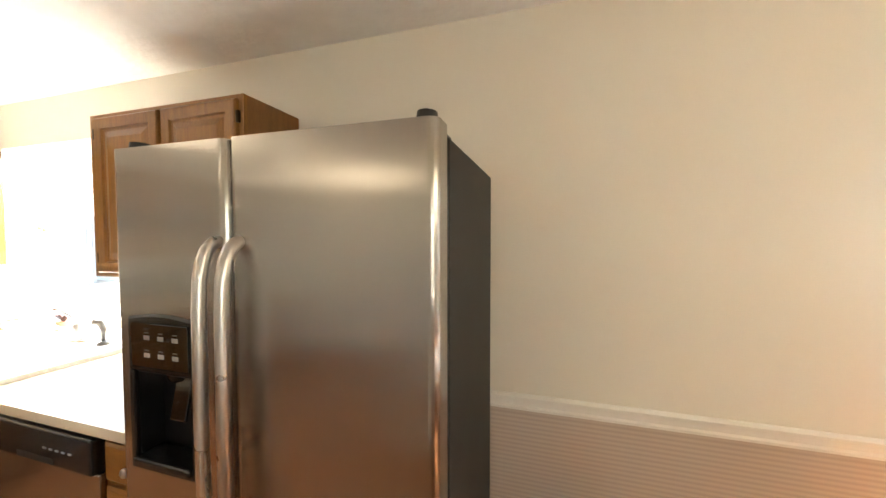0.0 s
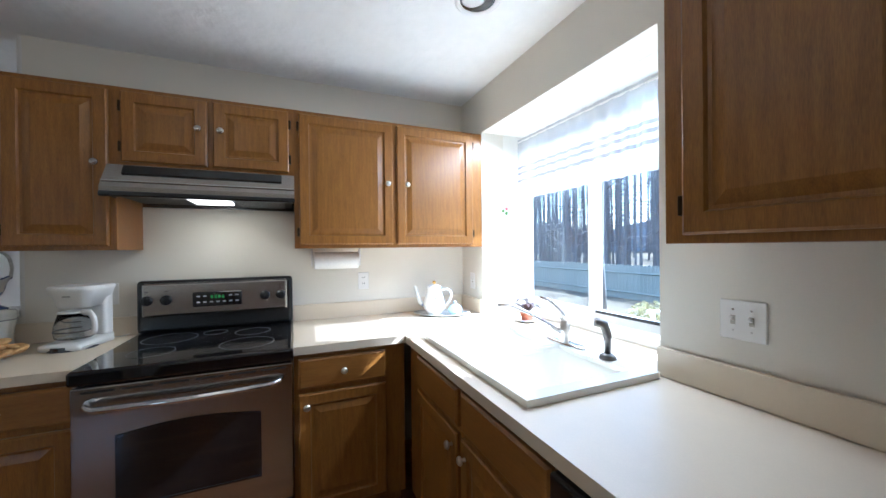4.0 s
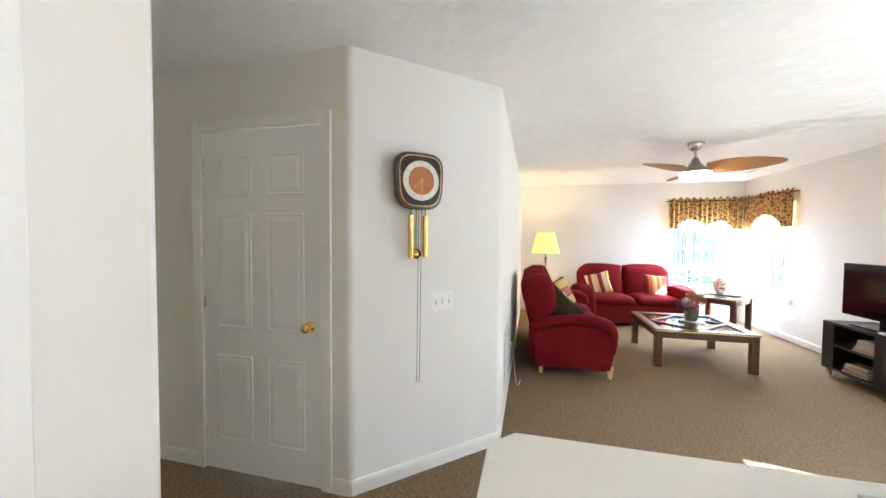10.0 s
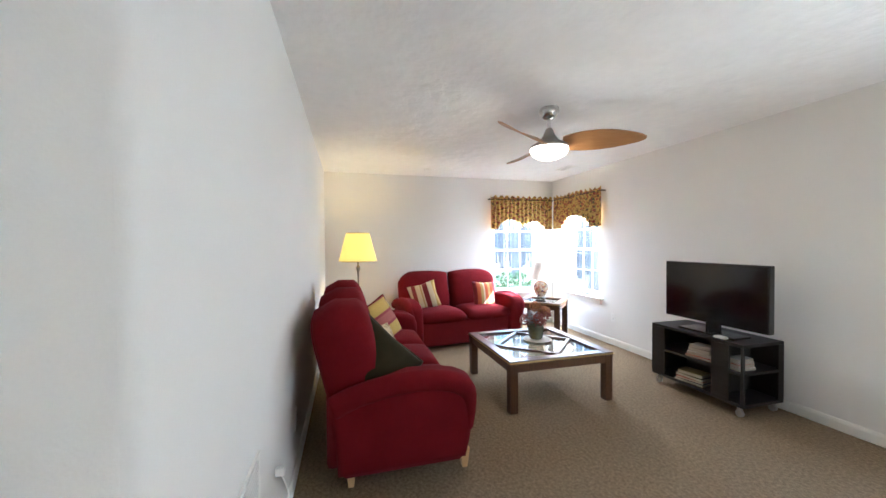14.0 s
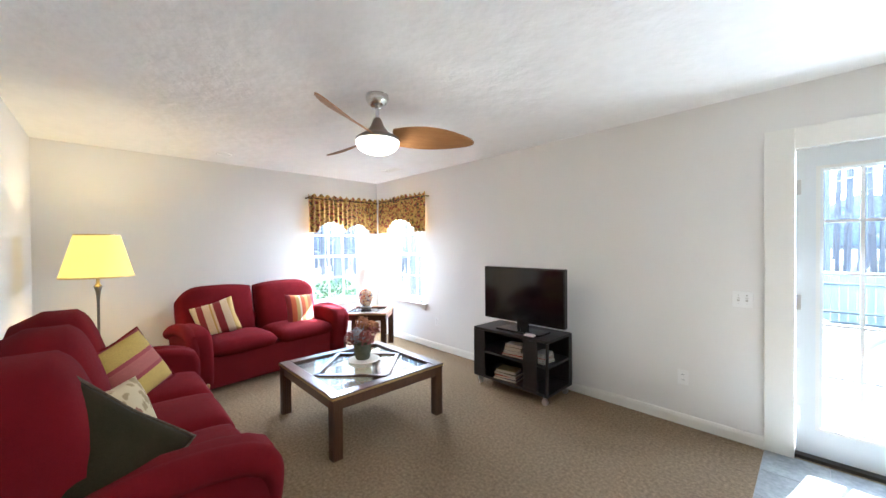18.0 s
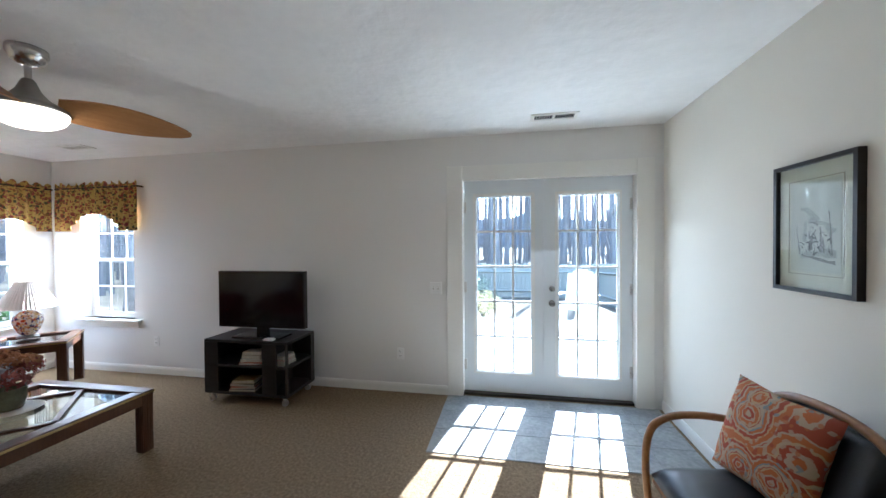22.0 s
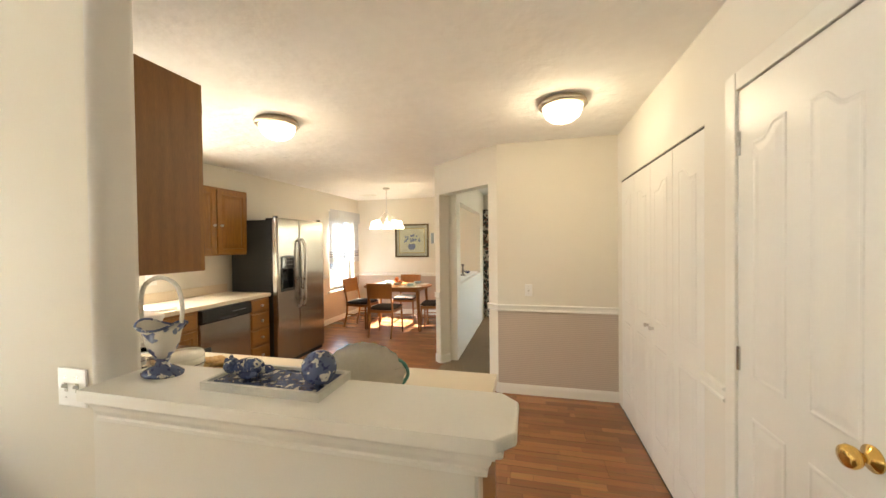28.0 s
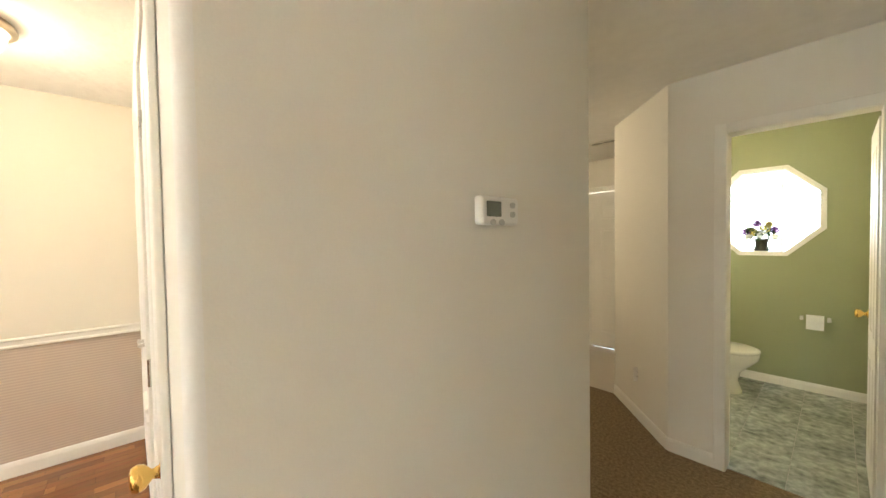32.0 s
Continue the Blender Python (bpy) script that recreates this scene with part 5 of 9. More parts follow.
def banded(name, stops, axis="X", span=0.4, rough=0.85):
    """Cloth with bands of colour across one axis of the thing."""
    m = bpy.data.materials.new(name)
    m.use_nodes = True
    n, l = m.node_tree.nodes, m.node_tree.links
    b = n["Principled BSDF"]
    b.inputs["Roughness"].default_value = rough
    tc = n.new("ShaderNodeTexCoord")
    sp = n.new("ShaderNodeSeparateXYZ")
    l.new(tc.outputs["Object"], sp.inputs[0])
    r = n.new("ShaderNodeMapRange")
    r.inputs["From Min"].default_value, r.inputs["From Max"].default_value = -span / 2, span / 2
    l.new(sp.outputs[axis], r.inputs["Value"])
    cr = n.new("ShaderNodeValToRGB")
    cr.color_ramp.interpolation = "CONSTANT"
    e = cr.color_ramp.elements
    e[0].position, e[0].color = stops[0][0], (*stops[0][1], 1)
    e[1].position, e[1].color = stops[1][0], (*stops[1][1], 1)
    for p, c in stops[2:]:
        x = e.new(p)
        x.color = (*c, 1)
    l.new(r.outputs["Result"], cr.inputs["Fac"])
    w = n.new("ShaderNodeTexNoise")
    w.inputs["Scale"].default_value, w.inputs["Detail"].default_value = 180, 2
    l.new(tc.outputs["Object"], w.inputs["Vector"])
    mx = n.new("ShaderNodeMix")
    mx.data_type, mx.blend_type = "RGBA", "OVERLAY"
    mx.inputs["Factor"].default_value = 0.35
    l.new(cr.outputs["Color"], mx.inputs["A"])
    l.new(w.outputs["Fac"], mx.inputs["B"])
    l.new(mx.outputs["Result"], b.inputs["Base Color"])
    bp = n.new("ShaderNodeBump")
    bp.inputs["Strength"].default_value, bp.inputs["Distance"].default_value = 0.3, 0.004
    l.new(w.outputs["Fac"], bp.inputs["Height"])
    l.new(bp.outputs["Normal"], b.inputs["Normal"])
    return m


def printed(name, ground, blooms, scale=14, rough=0.8, amount=0.34):
    """Cloth or glaze with scattered blooms in several colours over a ground colour."""
    m = bpy.data.materials.new(name)
    m.use_nodes = True
    n, l = m.node_tree.nodes, m.node_tree.links
    b = n["Principled BSDF"]
    b.inputs["Roughness"].default_value = rough
    tc = n.new("ShaderNodeTexCoord")
    wob = n.new("ShaderNodeTexNoise")
    wob.inputs["Scale"].default_value, wob.inputs["Detail"].default_value = scale * 1.4, 3
    l.new(tc.outputs["Object"], wob.inputs["Vector"])
    last = None
    col = n.new("ShaderNodeRGB")
    col.outputs[0].default_value = (*ground, 1)
    last = col.outputs[0]
    for i, c in enumerate(blooms):
        off = n.new("ShaderNodeVectorMath")
        off.operation = "MULTIPLY_ADD"
        off.inputs[1].default_value = (0.06, 0.06, 0.06)
        off.inputs[2].default_value = (3.1 * i + 0.7, 1.7 * i, 5.3 * i)
        l.new(wob.outputs["Color"], off.inputs[0])
        add = n.new("ShaderNodeVectorMath")
        add.operation = "ADD"
        l.new(tc.outputs["Object"], add.inputs[0])
        l.new(off.outputs[0], add.inputs[1])
        v = n.new("ShaderNodeTexVoronoi")
        v.inputs["Scale"].default_value = scale * (1 + 0.35 * i)
        l.new(add.outputs[0], v.inputs["Vector"])
        st = n.new("ShaderNodeMapRange")
        st.inputs["From Min"].default_value, st.inputs["From Max"].default_value = amount, amount - 0.06
        l.new(v.outputs["Distance"], st.inputs["Value"])
        mx = n.new("ShaderNodeMix")
        mx.data_type = "RGBA"
        mx.inputs["B"].default_value = (*c, 1)
        l.new(st.outputs["Result"], mx.inputs["Factor"])
        l.new(last, mx.inputs["A"])
        last = mx.outputs["Result"]
    l.new(last, b.inputs["Base Color"])
    return m


cream, maroon, ochre, rust = (0.62, 0.50, 0.33), (0.22, 0.02, 0.025), (0.45, 0.30, 0.09), (0.50, 0.10, 0.03)
M["stripe_cream"] = banded("striped_cushion", [(0.0, ochre), (0.13, cream), (0.30, maroon), (0.47, cream), (0.52, ochre), (0.56, cream), (0.72, maroon), (0.86, cream)], "X", 0.40)
M["stripe_rust"] = banded("striped_rust_cushion", [(0.0, maroon), (0.16, rust), (0.30, ochre), (0.40, rust), (0.52, cream), (0.58, ochre), (0.68, rust), (0.82, maroon)], "X", 0.40)
M["olive"] = mat("olive_cushion", (0.022, 0.018, 0.009), 0.95, scale=8, fine=300, color2=(0.042, 0.034, 0.017), bump=0.2, bscale=400, spec=0.1)
M["floral_gold"] = printed("gold_floral_cushion", (0.46, 0.30, 0.07), [(0.30, 0.05, 0.04), (0.10, 0.09, 0.05), (0.42, 0.10, 0.06)], 11)
M["floral_beige"] = printed("beige_floral_cushion", (0.52, 0.42, 0.24), [(0.30, 0.22, 0.10), (0.24, 0.10, 0.05)], 13)


def medallions(name):
    """Cloth printed with ringed medallions and small sprigs in orange, red, teal and cream."""
    m = bpy.data.materials.new(name)
    m.use_nodes = True
    n, l = m.node_tree.nodes, m.node_tree.links
    b = n["Principled BSDF"]
    b.inputs["Roughness"].default_value = 0.85
    tc = n.new("ShaderNodeTexCoord")
    wob = n.new("ShaderNodeTexNoise")
    wob.inputs["Scale"].default_value, wob.inputs["Detail"].default_value = 22, 2
    l.new(tc.outputs["Object"], wob.inputs["Vector"])
    add = n.new("ShaderNodeVectorMath")
    add.operation = "MULTIPLY_ADD"
    add.inputs[1].default_value = (0.035, 0.0, 0.035)
    l.new(wob.outputs["Color"], add.inputs[0])
    flat = n.new("ShaderNodeVectorMath")
    flat.operation = "MULTIPLY"
    flat.inputs[1].default_value = (1, 0, 1)
    l.new(tc.outputs["Object"], flat.inputs[0])
    l.new(flat.outputs[0], add.inputs[2])
    v = n.new("ShaderNodeTexVoronoi")
    v.inputs["Scale"].default_value, v.inputs["Randomness"].default_value = 6.2, 0.7
    l.new(add.outputs[0], v.inputs["Vector"])
    cr = n.new("ShaderNodeValToRGB")
    cr.color_ramp.interpolation = "CONSTANT"
    e = cr.color_ramp.elements
    cream, red, orange, teal, tan = (0.46, 0.35, 0.24), (0.34, 0.07, 0.035), (0.46, 0.14, 0.045), (0.20, 0.27, 0.27), (0.50, 0.34, 0.18)
    rings = [(0.0, orange), (0.06, cream), (0.09, red), (0.15, cream), (0.18, orange), (0.26, tan), (0.29, red), (0.31, cream), (0.36, teal), (0.39, orange), (0.45, cream), (0.49, red), (0.56, tan), (0.60, orange), (0.70, cream), (0.74, red)]
    e[0].position, e[0].color = 0.0, (*orange, 1)
    e[1].position, e[1].color = 0.06, (*cream, 1)
    for p, c in rings[2:]:
        x = e.new(p)
        x.color = (*c, 1)
    l.new(v.outputs["Distance"], cr.inputs["Fac"])
    dots = n.new("ShaderNodeTexVoronoi")
    dots.inputs["Scale"].default_value = 46
    l.new(add.outputs[0], dots.inputs["Vector"])
    mask = n.new("ShaderNodeMapRange")
    mask.inputs["From Min"].default_value, mask.inputs["From Max"].default_value = 0.44, 0.36
    mask.inputs["To Max"].default_value = 0.75
    l.new(dots.outputs["Distance"], mask.inputs["Value"])
    pick = n.new("ShaderNodeValToRGB")
    pick.color_ramp.interpolation = "CONSTANT"
    q = pick.color_ramp.elements
    q[0].color = (*cream, 1)
    q[1].position, q[1].color = 0.45, (*orange, 1)
    q.new(0.68).color = (*red, 1)
    q.new(0.80).color = (*cream, 1)
    q.new(0.94).color = (*teal, 1)
    sep = n.new("ShaderNodeSeparateColor")
    l.new(dots.outputs["Color"], sep.inputs[0])
    l.new(sep.outputs[0], pick.inputs["Fac"])
    mx = n.new("ShaderNodeMix")
    mx.data_type = "RGBA"
    l.new(mask.outputs["Result"], mx.inputs["Factor"])
    l.new(cr.outputs["Color"], mx.inputs["A"])
    l.new(pick.outputs["Color"], mx.inputs["B"])
    l.new(mx.outputs["Result"], b.inputs["Base Color"])
    return m


M["paisley"] = medallions("paisley_cushion")


def cushion(at, turn, w, h, t, material, label, piping=None):
    ob = thing("throw_pillow", at, 0, label, "pillow", "pillows on the seats")
    ob.matrix_world = Matrix.Translation(at) @ Euler([radians(a) for a in turn]).to_matrix().to_4x4()
    cov = part("cover", pillow(w, h, t), M[material], ob, smooth=True)
    if piping:
        k = 0.5
        pts = []
        n = 9
        for (ax, az), (bx, bz) in (((-1, -1), (1, -1)), ((1, -1), (1, 1)), ((1, 1), (-1, 1)), ((-1, 1), (-1, -1))):
            for i in range(n):
                u = i / n
                x, z = ax + (bx - ax) * u, az + (bz - az) * u
                pin = 1 - 0.09 * (1 - abs(x)) * abs(z) ** 3 - 0.09 * (1 - abs(z)) * abs(x) ** 3
                pts.append((x * w * k * pin, 0, z * h * k * pin))
        pts.append(pts[0])
        part("piping", tube(pts, 0.007, 8), M[piping], ob, smooth=True)
    return ob


gold, berry = (0.48, 0.33, 0.07), (0.28, 0.045, 0.05)
M["tapestry"] = banded("tapestry_cushion", [(0.0, berry), (0.07, gold), (0.34, berry), (0.40, (0.36, 0.10, 0.08)), (0.60, berry), (0.66, gold), (0.93, berry)], "Z", 0.42)
M["olive_cord"] = mat("olive_cord", (0.05, 0.042, 0.028), 0.9, scale=60, fine=200, color2=(0.16, 0.12, 0.085), spec=0.1)
cushion((-5.90, -0.755, 0.685), (-31.6, 43.3, 82.2), 0.50, 0.38, 0.17, "olive", "large olive green pillow with corded piping leaning on the sofa", "olive_cord")
cushion((-6.33, -0.66, 0.62), (22, -6, -30), 0.40, 0.36, 0.13, "floral_beige", "beige floral pillow half hidden on the sofa")
cushion((-7.17, -0.60, 0.645), (26, 14, -40), 0.41, 0.41, 0.14, "tapestry", "gold and red banded tapestry pillow on the sofa", "red_fabric")
cushion((-8.62, 0.13, 0.64), (20, 16, -100), 0.40, 0.38, 0.14, "stripe_cream", "cream and maroon striped pillow on the loveseat")
cushion((-8.62, 1.03, 0.63), (20, -4, -84), 0.36, 0.38, 0.14, "stripe_rust", "rust and cream striped pillow on the loveseat")

# ---- tables ----
M["brass_line"] = mat("brass_inlay", (0.60, 0.43, 0.18), 0.3, metal=1.0, var=0.05)
M["top_glass"] = glass("bevelled_table_glass", (0.80, 0.88, 0.86))


def fluted_leg(x, y, z1, s=0.068):
    """A square leg with three raised flutes on each side."""
    side = []
    for k in (-1, 0, 1):
        side += [(k * 0.018 - 0.006, 0.0), (k * 0.018 - 0.006, 0.003), (k * 0.018 + 0.006, 0.003), (k * 0.018 + 0.006, 0.0)]
    out = []
    for q in range(4):
        ca, sa = math.cos(math.pi / 2 * q), math.sin(math.pi / 2 * q)
        for u, d in [(-s / 2, 0.0)] + side:
            px, py = u, -s / 2 - d
            out.append((x + px * ca - py * sa, y + px * sa + py * ca))
    return prism(out, 0, z1)


def glass_table(name, at, rz, w, d, h, label, diamond=True):
    ob = thing(name, at, rz, label, "table")
    fw = 0.085
    for a, b, c, e in ((-w / 2, w / 2, -d / 2, -d / 2 + fw), (-w / 2, w / 2, d / 2 - fw, d / 2), (-w / 2, -w / 2 + fw, -d / 2 + fw, d / 2 - fw), (w / 2 - fw, w / 2, -d / 2 + fw, d / 2 - fw)):
        part("top_rail", box(a, b, c, e, h - 0.03, h, 0.006), M["dark_wood"], ob)
    for a, b, c, e in ((-w / 2 + 0.012, w / 2 - 0.012, -d / 2 + 0.012, -d / 2 + 0.04), (-w / 2 + 0.012, w / 2 - 0.012, d / 2 - 0.04, d / 2 - 0.012), (-w / 2 + 0.012, -w / 2 + 0.04, -d / 2 + 0.04, d / 2 - 0.04), (w / 2 - 0.04, w / 2 - 0.012, -d / 2 + 0.04, d / 2 - 0.04)):
        part("apron", box(a, b, c, e, h - 0.095, h - 0.031), M["dark_wood"], ob)
    for a, b, c, e in ((-w / 2 - 0.001, w / 2 + 0.001, -d / 2 - 0.0015, -d / 2 + 0.002), (-w / 2 - 0.001, w / 2 + 0.001, d / 2 - 0.002, d / 2 + 0.0015), (-w / 2 - 0.0015, -w / 2 + 0.002, -d / 2, d / 2), (w / 2 - 0.002, w / 2 + 0.0015, -d / 2, d / 2)):
        part("brass_strip", box(a, b, c, e, h - 0.022, h - 0.008), M["brass_line"], ob, "thin brass inlay")
    for sx in (-1, 1):
        for sy in (-1, 1):
            part("leg", fluted_leg(sx * (w / 2 - 0.04), sy * (d / 2 - 0.04), h - 0.031), M["dark_wood"], ob, "fluted dark wood leg")
    gi = part("glass_top", box(-w / 2 + fw, w / 2 - fw, -d / 2 + fw, d / 2 - fw, h - 0.024, h - 0.0165), M["top_glass"], ob, "bevelled glass panel")
    if diamond:
        a, b = w / 2 - fw, d / 2 - fw
        for p, q in (((0, -b), (a, 0)), ((a, 0), (0, b)), ((0, b), (-a, 0)), ((-a, 0), (0, -b))):
            p, q = Vector((*p, 0)), Vector((*q, 0))
            u = (q - p).normalized() * 0.0
            n2 = Vector((-(q - p).y, (q - p).x, 0)).normalized()
            o = [p, q, q + n2 * 0.032, p + n2 * 0.032]
            part("diamond_rail", prism([(v.x, v.y) for v in o], h - 0.016, h - 0.002), M["dark_wood"], ob)
    return ob


glass_table("coffee_table", (-6.84, 0.835, 0), 0, 0.99, 0.99, 0.425, "square dark wood coffee table and clear glass panels in its top")
glass_table("end_table", (-8.47, 1.91, 0), 45, 0.62, 0.62, 0.53, "square dark wood end table with a glass top in the corner", False)

# ---- tv and stand ----
st = thing("tv_stand", (-6.19, 2.24, 0), 0, "black wood television stand on casters holding books", "tv stand")
M["black_wood"] = mat("black_wood_veneer", (0.011, 0.009, 0.008), 0.45, spec=0.3, scale=5, fine=80, color2=(0.03, 0.025, 0.022), stretch=(1.5, 12, 12))
hw, hd = 0.42, 0.22
part("top_board", box(-hw, hw, -hd, hd, 0.555, 0.58, 0.003), M["black_wood"], st)
part("bottom_board", box(-hw, hw, -hd, hd, 0.085, 0.11, 0.003), M["black_wood"], st)
part("shelf", box(-hw + 0.02, hw, -hd, hd - 0.02, 0.335, 0.355, 0.003), M["black_wood"], st)
part("side_panel", box(-hw, -hw + 0.02, -hd, hd, 0.11, 0.555), M["black_wood"], st)
part("front_panel", box(-hw + 0.02, -hw + 0.14, -hd, -hd + 0.02, 0.11, 0.555), M["black_wood"], st)
part("front_panel", box(0.17, 0.31, -hd, -hd + 0.02, 0.11, 0.555), M["black_wood"], st)
part("divider", box(0.17, 0.19, -hd + 0.02, hd - 0.02, 0.11, 0.555), M["black_wood"], st)
part("corner_post", box(hw - 0.02, hw, hd - 0.06, hd, 0.11, 0.555), M["black_wood"], st)
part("corner_post", box(hw - 0.02, hw, -hd, -hd + 0.02, 0.11, 0.555), M["black_wood"], st)
part("back_panel", box(-hw + 0.02, hw - 0.02, hd - 0.02, hd, 0.11, 0.555), M["black_wood"], st)
for sx in (-1, 1):
    for sy in (-1, 1):
        bm = cyl(0.028, 0.028, -0.011, 0.011, 20)
        bm.transform(Matrix.Translation((sx * 0.37, sy * 0.18, 0.029)) @ Matrix.Rotation(radians(90), 4, "X"))
        c = part("caster", bm, M["nickel"], st, "grey metal caster wheel")
        part("fork", box(sx * 0.37 - 0.012, sx * 0.37 + 0.012, sy * 0.18 - 0.018, sy * 0.18 + 0.018, 0.045, 0.086, 0.004), M["nickel"], c)
tv = thing("television", (-6.13, 2.185, 0.581), 1, "flat black television on its stand, switched off", "television")
part("bezel", box(-0.441, 0.441, -0.03, 0.03, 0.085, 0.612, 0.008, 3), M["black"], tv)
part("screen", box(-0.423, 0.423, -0.0325, -0.0305, 0.108, 0.594), mat("dark_screen", (0.004, 0.004, 0.005), 0.12, var=0.05), tv, "dark glossy screen")
part("neck", box(-0.06, 0.06, -0.01, 0.02, 0.015, 0.09, 0.004), M["black"], tv)
part("foot", box(-0.24, 0.24, -0.11, 0.10, 0.0, 0.016, 0.006), M["black"], tv)


def book_stack(at, rz, books, label):
    ob = thing("book_stack", at, rz, label, "books", "books in the stand")
    z = 0.0
    for w, d, h, c, r in books:
        bm = box(-w / 2, w / 2, -d / 2, d / 2, z, z + h, 0.002)
        bm.transform(Matrix.Rotation(radians(r), 4, "Z"))
        bk = part("book", bm, mat("book_cover", c, 0.5, var=0.1), ob)
        pg = box(-w / 2 + 0.004, w / 2 + 0.0015, -d / 2 - 0.0015, d / 2 - 0.004, z + 0.003, z + h - 0.003)
        pg.transform(Matrix.Rotation(radians(r), 4, "Z"))
        part("page_block", pg, mat("book_pages", (0.40, 0.36, 0.29), 0.8, stretch=(1, 1, 60)), bk)
        z += h + 0.0005
    return ob


book_stack((-6.16, 2.12, 0.356), 6, [(0.22, 0.16, 0.02, (0.45, 0.05, 0.03), 0), (0.20, 0.14, 0.03, (0.5, 0.47, 0.42), 4), (0.18, 0.13, 0.035, (0.16, 0.12, 0.1), -3), (0.17, 0.12, 0.025, (0.5, 0.45, 0.38), 2)], "stack of books on the stand's middle shelf")
book_stack((-6.25, 2.12, 0.111), 8, [(0.24, 0.17, 0.022, (0.05, 0.06, 0.09), 0), (0.22, 0.16, 0.018, (0.40, 0.08, 0.06), 5), (0.23, 0.15, 0.025, (0.06, 0.05, 0.05), -4), (0.20, 0.14, 0.03, (0.20, 0.16, 0.06), 3)], "stack of dark books on the stand's lower shelf")
book_stack((-5.88, 2.14, 0.356), -4, [(0.12, 0.17, 0.022, (0.5, 0.48, 0.45), 0), (0.11, 0.16, 0.025, (0.40, 0.06, 0.05), 3), (0.11, 0.15, 0.02, (0.55, 0.5, 0.45), -2), (0.1, 0.15, 0.02, (0.3, 0.28, 0.26), 2)], "small stack of books at the stand's open end")
rm = tagged(link("remote_control", turned(puff(0.10, 0.055, 0.02, 0.004, 10), pose(-5.97, 2.06, 0.581)), M["white_plastic"], smooth=True), "small white remote lying on the stand", "remote")

# ---- ceiling fan ----
fan = thing("ceiling_fan", (-6.26, 0.645, 0), 0, "three-bladed wooden ceiling fan with a lit glass bowl", "ceiling fan")
part("canopy", lathe([(0, 2.44), (0.075, 2.44), (0.078, 2.415), (0.062, 2.375), (0.03, 2.355), (0, 2.355)], 28), M["nickel"], fan, smooth=True)
part("downrod", cyl(0.014, 0.014, 2.27, 2.36, 16), M["nickel"], fan)
part("motor_housing", lathe([(0, 2.285), (0.022, 2.285), (0.03, 2.27), (0.045, 2.23), (0.075, 2.19), (0.115, 2.165), (0.145, 2.145), (0.150, 2.125), (0, 2.12)], 32), mat("brushed_pewter", (0.34, 0.32, 0.29), 0.35, metal=1.0, stretch=(1, 1, 30)), fan, smooth=True)
part("glass_bowl", lathe([(0.146, 2.125), (0.146, 2.105), (0.128, 2.075), (0.085, 2.05), (0.04, 2.04), (0, 2.038)], 32), M["lamp_glass"], fan, "lit frosted glass bowl", smooth=True)
M["blade_wood"] = mat("blade_wood", (0.28, 0.13, 0.045), 0.4, scale=5, fine=50, color2=(0.40, 0.20, 0.075), stretch=(1.5, 14, 14))
for ang in (-58, 62, 182):
    bm = bmesh.new()
    n = 18
    tops, bots = [], []
    for i in range(n + 1):
        u = i / n
        r = 0.10 + 0.60 * u
        half = 0.082 * math.sin(math.pi * min(1.0, 0.16 + 0.80 * u)) ** 0.7 * (1 if u < 0.97 else 0.5)
        twist = -radians(36 - 10 * u)
        c = -0.025 * math.sin(math.pi * u)
        zc = 2.165 + 0.0 * u
        row_t, row_b = [], []
        for s in (-1, 0, 1):
            y = c + s * half
            z = zc + s * half * math.tan(twist)
            row_t.append(bm.verts.new((r, y, z + 0.004)))
            row_b.append(bm.verts.new((r, y, z - 0.004)))
        tops.append(row_t)
        bots.append(row_b)
    for i in range(n):
        for k in range(2):
            bm.faces.new((tops[i][k], tops[i + 1][k], tops[i + 1][k + 1], tops[i][k + 1]))
            bm.faces.new((bots[i][k], bots[i][k + 1], bots[i + 1][k + 1], bots[i + 1][k]))
        for k in (0, 2):
            bm.faces.new((tops[i][k], bots[i][k], bots[i + 1][k], tops[i + 1][k]))
    for i in (0, n):
        bm.faces.new((*tops[i], *bots[i][::-1]))
    b = part("blade", bm, M["blade_wood"], fan, "leaf-shaped wooden blade")
    b.rotation_euler = (0, 0, radians(ang))
point_light("fan_lamp_light", (-6.26, 0.645, 2.0), 0.55, 0.08, (1.0, 0.86, 0.66))

# ---- floor lamp ----
fl = thing("floor_lamp", (-8.52, -0.77, 0), 0, "lit floor lamp with a yellow shade and slim metal pole", "floor lamp")
M["lamp_shade"] = mat("yellow_shade", (0.75, 0.55, 0.16), 0.8, var=0.04, scale=6, emit=0.055, emit_color=(1.0, 0.66, 0.12))
part("base", lathe([(0, 0), (0.14, 0), (0.14, 0.012), (0.05, 0.03), (0.015, 0.045), (0, 0.045)], 32), M["gunmetal"], fl, smooth=True)
part("pole", lathe([(0.010, 0.04), (0.010, 0.95), (0.016, 1.02), (0.030, 1.075), (0.022, 1.085), (0.012, 1.10), (0.010, 1.30)], 20), M["gunmetal"], fl, smooth=True)
bm = lathe([(0.245, 1.155), (0.150, 1.525), (0.147, 1.525), (0.242, 1.155), (0.245, 1.155)], 48)
sh = part("shade", bm, M["lamp_shade"], fl, "glowing yellow fabric shade", smooth=True)
for r, z in ((0.247, 1.16), (0.152, 1.522)):
    part("shade_trim", lathe([(r - 0.004, z - 0.006), (r + 0.001, z - 0.006), (r + 0.001, z + 0.006), (r - 0.004, z + 0.006), (r - 0.004, z - 0.006)], 48), M["brass_line"], sh)
